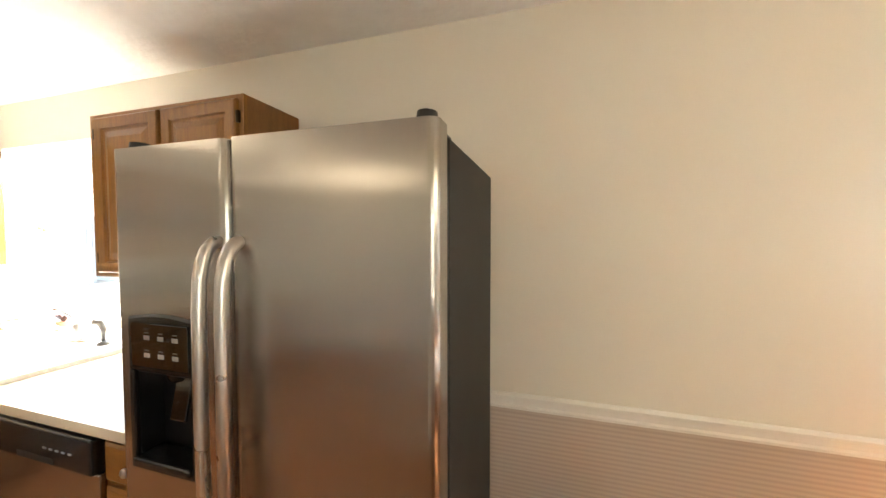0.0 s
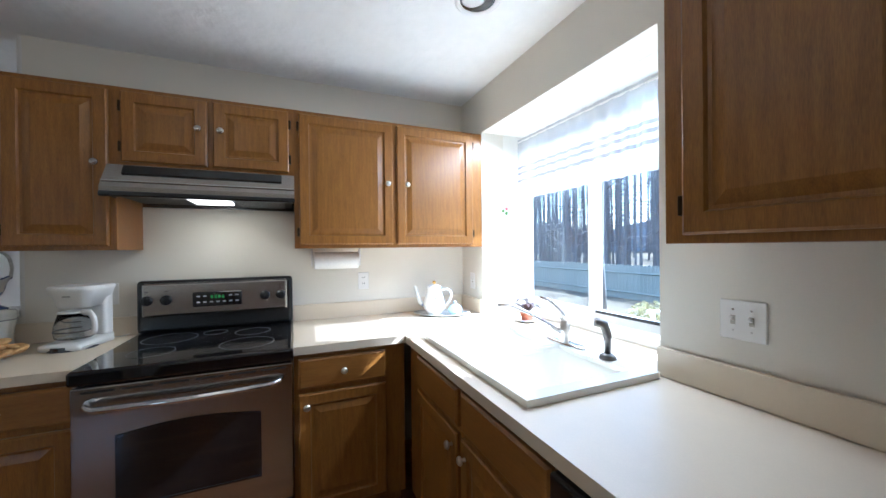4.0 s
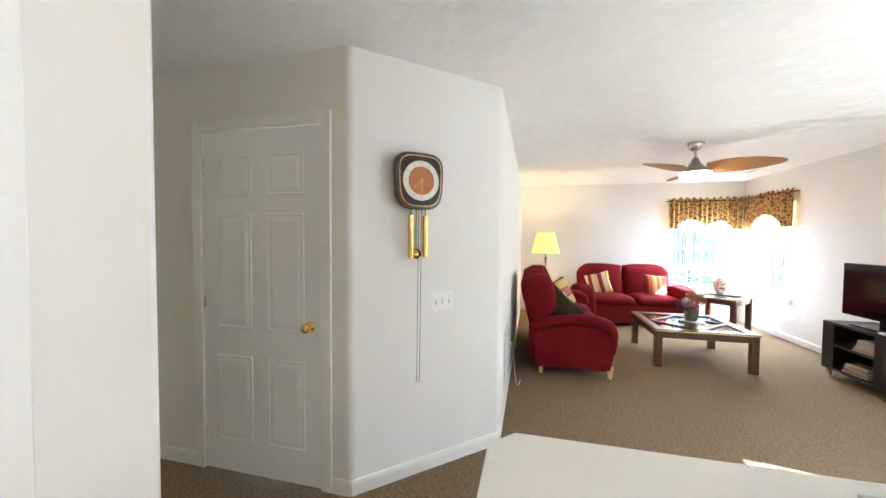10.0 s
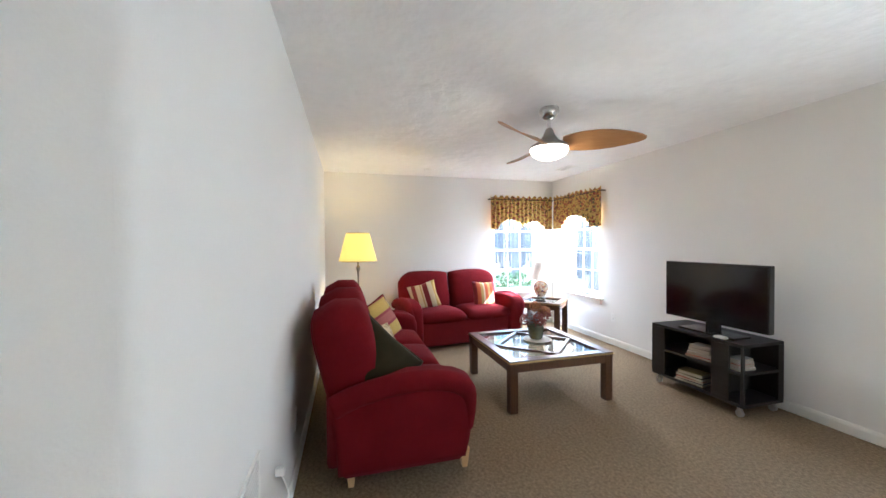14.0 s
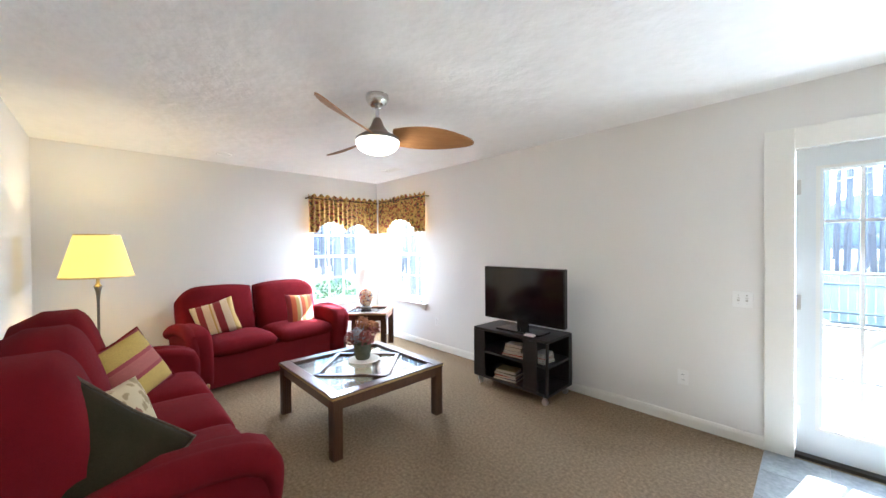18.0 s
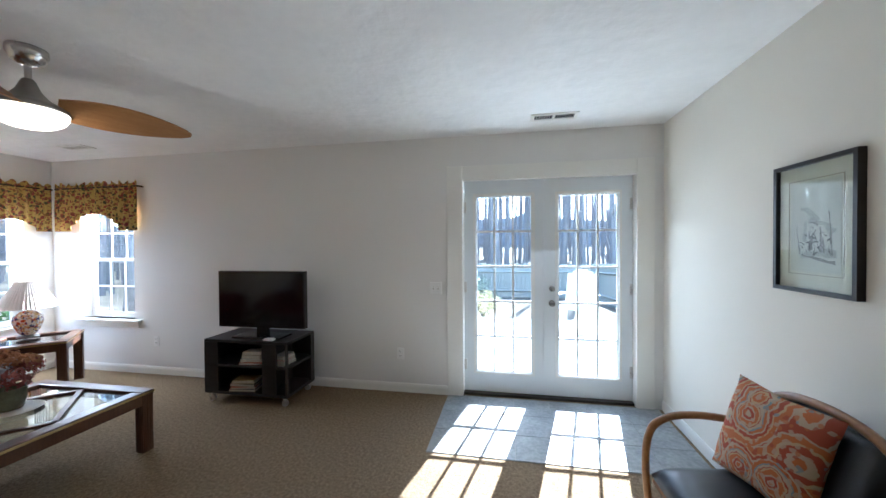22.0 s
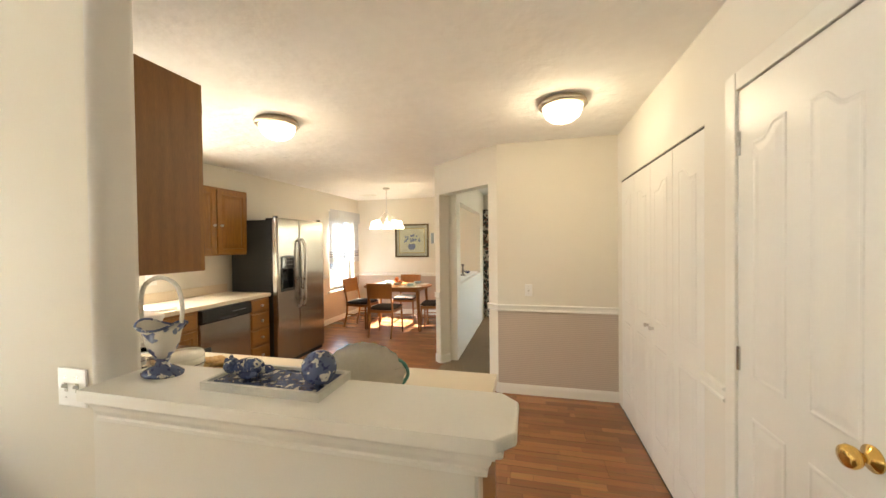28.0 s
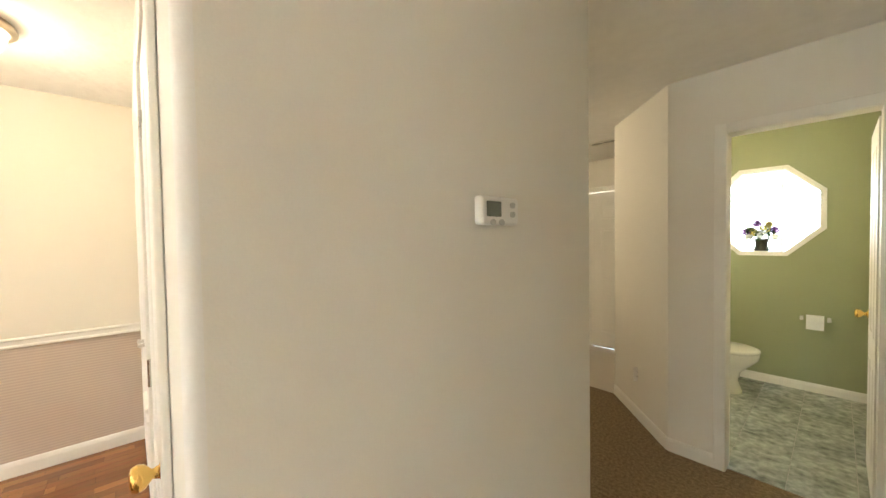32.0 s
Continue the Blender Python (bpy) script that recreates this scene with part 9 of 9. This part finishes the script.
bm = bmesh.new()
gx = [-400, -120, -60, -40, -30, -24, -20, -16, -12, -9.6, -6, -3, 0, 3, 6, 9, 12, 16, 20, 30, 45, 70, 130, 400]
gy = [-400, -60, -20, -8, 2.72, 4, 6, 8, 10, 12, 15, 18, 24, 32, 45, 70, 130, 400]
vs_ = [[bm.verts.new((x, y, ground_height(x, y) + 0.02 * noise.noise((x * 0.4, y * 0.4, 0)))) for y in gy] for x in gx]
for i in range(len(gx) - 1):
    for k in range(len(gy) - 1):
        bm.faces.new((vs_[i][k], vs_[i + 1][k], vs_[i + 1][k + 1], vs_[i][k + 1]))
M["ground"] = mat("leafy_ground", (0.075, 0.058, 0.036), 0.9, scale=1.2, fine=14, color2=(0.19, 0.155, 0.105), bump=0.6, bscale=9)
structure("ground", bm, M["ground"], "leaf-strewn garden ground")
structure("pavement", box(-6.5, 1.6, 2.74, 6.4, -0.14, -0.06, 0.01), mat("pale_concrete", (0.52, 0.50, 0.46), 0.85, scale=1.5, fine=60, color2=(0.66, 0.64, 0.60), bump=0.2, bscale=50), "pale concrete patio")
FW_ = mat("weathered_fence", (0.22, 0.24, 0.22), 0.85, scale=3, fine=40, color2=(0.36, 0.36, 0.32), stretch=(6, 6, 1), rand=True)
board_mesh = None


def fence_run(p0, p1, label):
    global board_mesh
    p0, p1 = Vector(p0), Vector(p1)
    d = (p1 - p0).normalized()
    ln = (p1 - p0).length
    rz = math.atan2(d.y, d.x)
    ob = thing("garden_fence", (0, 0, 0), 0, label, "fence")
    if board_mesh is None:
        bm = bmesh.new()
        pts = [(0, 0), (0.138, 0), (0.138, 1.22), (0.10, 1.26), (0.038, 1.26), (0, 1.22)]
        f = [bm.verts.new((x, 0, z)) for x, z in pts]
        g = [bm.verts.new((x, 0.02, z)) for x, z in pts]
        bm.faces.new(f)
        bm.faces.new(g[::-1])
        for i in range(6):
            bm.faces.new((f[i], g[i], g[(i + 1) % 6], f[(i + 1) % 6]))
        bmesh.ops.recalc_face_normals(bm, faces=bm.faces)
        board_mesh = bpy.data.meshes.new("board")
        bm.to_mesh(board_mesh)
        bm.free()
        board_mesh.materials.append(FW_)
    n = int(ln / 0.145)
    for i in range(n):
        q = p0 + d * (i * 0.145)
        o = new("board", board_mesh)
        o.parent = ob
        o.matrix_local = Matrix.Translation((q.x, q.y, ground_height(q.x, q.y) - 0.02 + 0.012 * math.sin(i * 2.3))) @ Matrix.Rotation(rz, 4, "Z")
    z0, z1 = ground_height(*p0), ground_height(*p1)
    side = Vector((d.y, -d.x))
    for h in (0.25, 0.95):
        part("rail", tube([(p0.x + side.x * 0.03, p0.y + side.y * 0.03, z0 + h), (p1.x + side.x * 0.03, p1.y + side.y * 0.03, z1 + h)], 0.035, 4), FW_, ob)


fence_run((-20.0, 12.5), (-1.0, 12.5), "weathered grey-green board fence behind the garden")
fence_run((-1.0, 12.5), (-0.9, 8.6), "short return of the weathered board fence")
fence_run((-0.9, 8.6), (9.0, 8.0), "weathered board fence behind the kitchen garden")

# winter woods
BARK = mat("tree_bark", (0.13, 0.123, 0.125), 0.9, scale=4, fine=30, color2=(0.27, 0.255, 0.255), stretch=(5, 5, 1), bump=0.6, bscale=20)
rnd = random.Random(31)


def limb(bm, p, d, ln, r, depth):
    pts, q, v = [Vector(p)], Vector(p), Vector(d).normalized()
    n = 4
    for i in range(n):
        v = (v + Vector((rnd.uniform(-1, 1), rnd.uniform(-1, 1), rnd.uniform(-0.3, 0.7))) * 0.16).normalized()
        q = q + v * ln / n
        pts.append(q.copy())
    tube(pts, [r * (1 - 0.75 * i / n) for i in range(n + 1)], 5 if depth else 7, bm)
    if depth < 2:
        for k in range(3 if depth == 0 else 2):
            u = rnd.uniform(0.3, 0.95)
            b = pts[min(n, int(u * n) + 1)]
            w = Vector((rnd.uniform(-1, 1), rnd.uniform(-1, 1), rnd.uniform(0.2, 0.9)))
            limb(bm, b, w, ln * rnd.uniform(0.35, 0.55), r * 0.35, depth + 1)


for x, y, h, r in ((-7.2, 9.2, 13, 0.15), (-0.9, 18.4, 15, 0.20), (-4.6, 15.2, 14, 0.20), (0.8, 11.5, 14, 0.17), (-11.5, 5.2, 12, 0.14), (-14.0, 2.4, 13, 0.18), (3.5, 12.0, 15, 0.19)):
    t = thing("bare_tree", (x, y, ground_height(x, y) - 0.1), 0, "tall bare winter tree with thin branches", "tree", "trees of the garden")
    bm = bmesh.new()
    pts = [Vector((0.25 * math.sin(0.5 * k + x), 0.2 * math.sin(0.7 * k + y), h * k / 8)) for k in range(9)]
    pts[0] = Vector((pts[0].x, pts[0].y, 0))
    part("trunk", tube(pts, [r * (1.25 if k == 0 else 1 - 0.10 * k) for k in range(9)], 9), BARK, t, smooth=True)
    for k in range(9):
        b = pts[3 + k % 6]
        limb(bm, b, (rnd.uniform(-1, 1), rnd.uniform(-1, 1), rnd.uniform(0.2, 0.8)), rnd.uniform(1.5, 3.2), r * 0.32, 0)
    part("crown", bm, BARK, t)
bm = bmesh.new()
for k in range(860):
    if k % 3 == 0:
        x, y = rnd.uniform(-46, -14), rnd.uniform(-8, 30)
    else:
        x, y = rnd.uniform(-40, 34), rnd.uniform(15.5, 48)
    if x > -13 and y < 15:
        continue
    z = ground_height(x, y) - 0.2
    h = min(rnd.uniform(12, 20), 0.75 * max(y, 15.0))
    r = rnd.uniform(0.05, 0.15)
    lx, ly = rnd.uniform(-0.5, 0.5), rnd.uniform(-0.5, 0.5)
    tube([(x, y, z), (x + lx * 0.4, y + ly * 0.4, z + h * 0.4), (x + lx, y + ly, z + h)], [r * 1.15, r * 0.8, r * 0.2], 5, bm)
    for _ in range(15):
        u = rnd.uniform(0.12, 0.9)
        a = rnd.uniform(0, 6.28)
        ln = rnd.uniform(0.8, 2.6)
        p0 = Vector((x + lx * u, y + ly * u, z + h * u))
        p1 = p0 + Vector((math.cos(a) * ln, math.sin(a) * ln, rnd.uniform(0.1, 1.2)))
        tube([p0, p1], [r * 0.22, 0.012], 3, bm)
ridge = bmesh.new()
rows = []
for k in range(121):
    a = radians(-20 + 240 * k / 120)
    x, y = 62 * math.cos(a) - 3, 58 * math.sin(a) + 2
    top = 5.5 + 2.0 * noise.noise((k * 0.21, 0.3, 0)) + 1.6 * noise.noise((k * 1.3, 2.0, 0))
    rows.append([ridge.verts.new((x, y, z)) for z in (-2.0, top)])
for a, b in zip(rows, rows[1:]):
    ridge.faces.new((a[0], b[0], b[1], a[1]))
# distance haze is put into the colour: paler and bluer than the bark
structure("backdrop", ridge, mat("hazy_far_woods", (0.15, 0.16, 0.175), 0.95, scale=0.5, fine=2.2, color2=(0.42, 0.45, 0.50), stretch=(4, 4, 1)), "far woods behind the garden with distance haze painted in as blue-grey")
wd = tagged(link("winter_woods", bm, BARK), "dense bare winter woods beyond the fence", "woods", "", "stuff")


def shrub(name, at, r, n, c, c2, label, seed):
    rr = random.Random(seed)
    ob = thing(name, at, 0, label, "shrub")
    bm = bmesh.new()
    for k in range(7):
        a = rr.uniform(0, 6.28)
        tube([(0, 0, 0), (r[0] * 0.4 * math.cos(a), r[1] * 0.4 * math.sin(a), r[2] * 0.8)], [0.018, 0.006], 5, bm)
    part("stems", bm, BARK, ob)
    bm = bmesh.new()
    for _ in range(n):
        d = Vector((rr.gauss(0, 1), rr.gauss(0, 1), rr.gauss(0, 1))).normalized() * rr.uniform(0.45, 1.0)
        p = Vector((d.x * r[0], d.y * r[1], r[2] * (0.9 + 0.85 * d.z)))
        if p.z < 0.03:
            continue
        u = Vector((rr.uniform(-1, 1), rr.uniform(-1, 1), rr.uniform(-0.6, 1))).normalized()
        v = u.orthogonal().normalized()
        s = rr.uniform(0.03, 0.055)
        bm.faces.new([bm.verts.new(q) for q in (p - u * s, p - v * s * 0.4, p + u * s, p + v * s * 0.4)])
    part("leaves", bm, mat(name + "_leaf", c, 0.45, var=0.2, scale=3, color2=c2), ob)


shrub("evergreen_shrub", (-8.2, 4.4, -0.17), (0.9, 0.6, 0.75), 1500, (0.04, 0.10, 0.03), (0.12, 0.22, 0.06), "glossy evergreen shrub outside the corner window", 1)
shrub("evergreen_shrub", (-10.8, 2.6, -0.17), (0.7, 0.9, 0.55), 1200, (0.04, 0.10, 0.03), (0.12, 0.22, 0.06), "low evergreen shrub outside the west window", 2)
shrub("grass_clump", (-4.45, 7.4, -0.25), (0.45, 0.45, 0.35), 700, (0.40, 0.34, 0.14), (0.55, 0.50, 0.25), "dry yellow clump of grass by the patio", 3)
shrub("evergreen_shrub", (-5.2, 10.6, -0.45), (0.8, 0.6, 0.6), 900, (0.03, 0.07, 0.03), (0.08, 0.14, 0.05), "dark shrub in front of the fence", 5)
pcx = thing("patio_chair", (-2.75, 5.6, -0.06), 150, "white slatted patio armchair", "patio chair")
PW = mat("white_patio_paint", (0.78, 0.78, 0.76), 0.5)
for s in (-1, 1):
    part("front_leg", box(s * 0.27 - 0.02, s * 0.27 + 0.02, 0.20, 0.25, 0, 0.58, 0.006), PW, pcx)
    part("rear_leg", turned(box(s * 0.27 - 0.02, s * 0.27 + 0.02, -0.03, 0.03, 0, 0.42, 0.006), pose(0, -0.25, 0, 12)), PW, pcx)
    part("armrest", box(s * 0.29 - 0.05, s * 0.29 + 0.05, -0.30, 0.28, 0.581, 0.603, 0.006), PW, pcx)
    part("side_rail", box(s * 0.27 - 0.018, s * 0.27 + 0.018, -0.24, 0.20, 0.32, 0.38, 0.004), PW, pcx)
for k in range(6):
    part("seat_slat", box(-0.27, 0.27, -0.22 + 0.08 * k, -0.155 + 0.08 * k, 0.381, 0.40, 0.004), PW, pcx)
for k in range(6):
    x = -0.225 + 0.09 * k
    part("back_slat", turned(box(x - 0.037, x + 0.037, -0.01, 0.01, 0.0, 0.68 - 0.04 * abs(k - 2.5), 0.004), pose(0, -0.26, 0.38, 16)), PW, pcx)


# ---- floors made of pieces ----
def strip_floor():
    m = bpy.data.materials.new("laminate_strip_floor")
    m.use_nodes = True
    n, l = m.node_tree.nodes, m.node_tree.links
    b = n["Principled BSDF"]
    b.inputs["Roughness"].default_value = 0.24
    tc = n.new("ShaderNodeTexCoord")
    oi = n.new("ShaderNodeObjectInfo")
    add = n.new("ShaderNodeVectorMath")
    add.operation = "ADD"
    sc = n.new("ShaderNodeMath")
    sc.operation = "MULTIPLY"
    sc.inputs[1].default_value = 7.3
    l.new(oi.outputs["Random"], sc.inputs[0])
    co = n.new("ShaderNodeCombineXYZ")
    l.new(sc.outputs[0], co.inputs["Y"])
    l.new(tc.outputs["Object"], add.inputs[0])
    l.new(co.outputs[0], add.inputs[1])
    mp = n.new("ShaderNodeMapping")
    mp.inputs["Rotation"].default_value = (0, 0, radians(90))
    l.new(add.outputs[0], mp.inputs["Vector"])
    br = n.new("ShaderNodeTexBrick")
    br.inputs["Scale"].default_value = 1.0
    br.inputs["Brick Width"].default_value = 0.43
    br.inputs["Row Height"].default_value = 0.064
    br.inputs["Mortar Size"].default_value = 0.0008
    br.inputs["Color1"].default_value = (0.26, 0.088, 0.018, 1)
    br.inputs["Color2"].default_value = (0.44, 0.18, 0.048, 1)
    br.inputs["Mortar"].default_value = (0.09, 0.03, 0.01, 1)
    br.offset = 0.37
    l.new(mp.outputs[0], br.inputs["Vector"])
    gm = n.new("ShaderNodeMapping")
    gm.inputs["Scale"].default_value = (40, 2.5, 1)
    l.new(add.outputs[0], gm.inputs["Vector"])
    g = n.new("ShaderNodeTexNoise")
    g.inputs["Scale"].default_value, g.inputs["Detail"].default_value = 2.0, 5
    l.new(gm.outputs[0], g.inputs["Vector"])
    mx = n.new("ShaderNodeMix")
    mx.data_type, mx.blend_type = "RGBA", "MULTIPLY"
    mx.inputs["Factor"].default_value = 0.55
    l.new(br.outputs["Color"], mx.inputs["A"])
    l.new(g.outputs["Color"], mx.inputs["B"])
    br2 = n.new("ShaderNodeBrightContrast")
    br2.inputs["Bright"].default_value = 0.03
    l.new(mx.outputs["Result"], br2.inputs["Color"])
    l.new(br2.outputs["Color"], b.inputs["Base Color"])
    return m


M["strip_floor"] = strip_floor()
floor_wood = structure("floor_laminate", box(-2.50, DX + 0.2, -1.95, NY + 0.1, -0.12, -0.009), M["dark_slot"], "reddish wood-strip laminate floor of kitchen and dining room")
BW, BL = 0.192, 1.28
plank_mesh = {}


def plank(x0, x1, y0, y1):
    w, l = round(x1 - x0 - 0.0008, 3), round(y1 - y0 - 0.0008, 3)
    if w < 0.01 or l < 0.01:
        return
    if (w, l) not in plank_mesh:
        bm = rings_panel(w, l, [(0, 0.0), (0, 0.0075), (0.0008, 0.008)])
        bm.transform(Matrix(((1, 0, 0, 0), (0, 0, 1, 0), (0, 1, 0, 0), (0, 0, 0, 1))))
        bmesh.ops.recalc_face_normals(bm, faces=bm.faces)
        me = bpy.data.meshes.new("plank")
        bm.to_mesh(me)
        bm.free()
        me.materials.append(M["strip_floor"])
        plank_mesh[(w, l)] = me
    ob = new("plank", plank_mesh[(w, l)])
    ob.parent = floor_wood
    ob.location = (x0, y0, -0.0085)


def laid(x0, x1, y0, y1):
    col = 0
    x = x0
    while x < x1 - 1e-6:
        xe = min(x + BW, x1)
        y = y0 - (col * 0.47 % 1.0) * BL
        while y < y1 - 1e-6:
            a, b = max(y, y0), min(y + BL, y1)
            plank(x, xe, a, b)
            y += BL
        x = xe
        col += 1


laid(-2.50, 0.18, PY + 0.002, NY - 0.002)
laid(0.18, 0.96, -0.78, NY - 0.002)
laid(0.96, DX, 0.0, NY - 0.002)
structure("trim_threshold", box(-2.53, -2.47, PY, -0.99, -0.001, 0.007, 0.003), M["oak_side"], "wood strip between laminate and carpet")

M["tile"] = mat("grey_tile", (0.17, 0.18, 0.175), 0.45, spec=0.25, scale=7, fine=40, color2=(0.36, 0.36, 0.34), bump=0.08, bscale=30, rand=True)
M["grout"] = mat("grout", (0.35, 0.34, 0.31), 0.85)


def tiled(name, x0, x1, y0, y1, size, z, material, label):
    base = structure(name, box(x0, x1, y0, y1, z, z + 0.002), M["grout"], label)
    nx, ny = max(1, round((x1 - x0) / size)), max(1, round((y1 - y0) / size))
    w, l = (x1 - x0) / nx, (y1 - y0) / ny
    bm = rings_panel(w - 0.004, l - 0.004, [(0, 0.0), (0, 0.002), (0.0015, 0.003)])
    bm.transform(Matrix(((1, 0, 0, 0), (0, 0, 1, 0), (0, 1, 0, 0), (0, 0, 0, 1))))
    bmesh.ops.recalc_face_normals(bm, faces=bm.faces)
    me = bpy.data.meshes.new("tile")
    bm.to_mesh(me)
    bm.free()
    me.materials.append(material)
    for i in range(nx):
        for k in range(ny):
            ob = new("tile", me)
            ob.parent = base
            ob.location = (x0 + i * w + 0.002, y0 + k * l + 0.002, z + 0.002)


tiled("floor_tile_entry", -4.43, -2.605, 1.60, NY, 0.305, 0.001, M["tile"], "grey stone tiles inside the french doors")
M["bath_tile"] = mat("marbled_bath_tile", (0.15, 0.165, 0.145), 0.25, scale=6, fine=24, color2=(0.50, 0.52, 0.47), rand=True)
tiled("floor_tile_bath", -3.62, -2.52, -6.45, -4.56, 0.30, 0.001, M["bath_tile"], "grey marbled bathroom tiles")
tiled("floor_tile_bath_side", -2.52, -2.12, -6.45, -5.22, 0.30, 0.001, M["bath_tile"], "grey marbled bathroom tiles beside the angled wall")
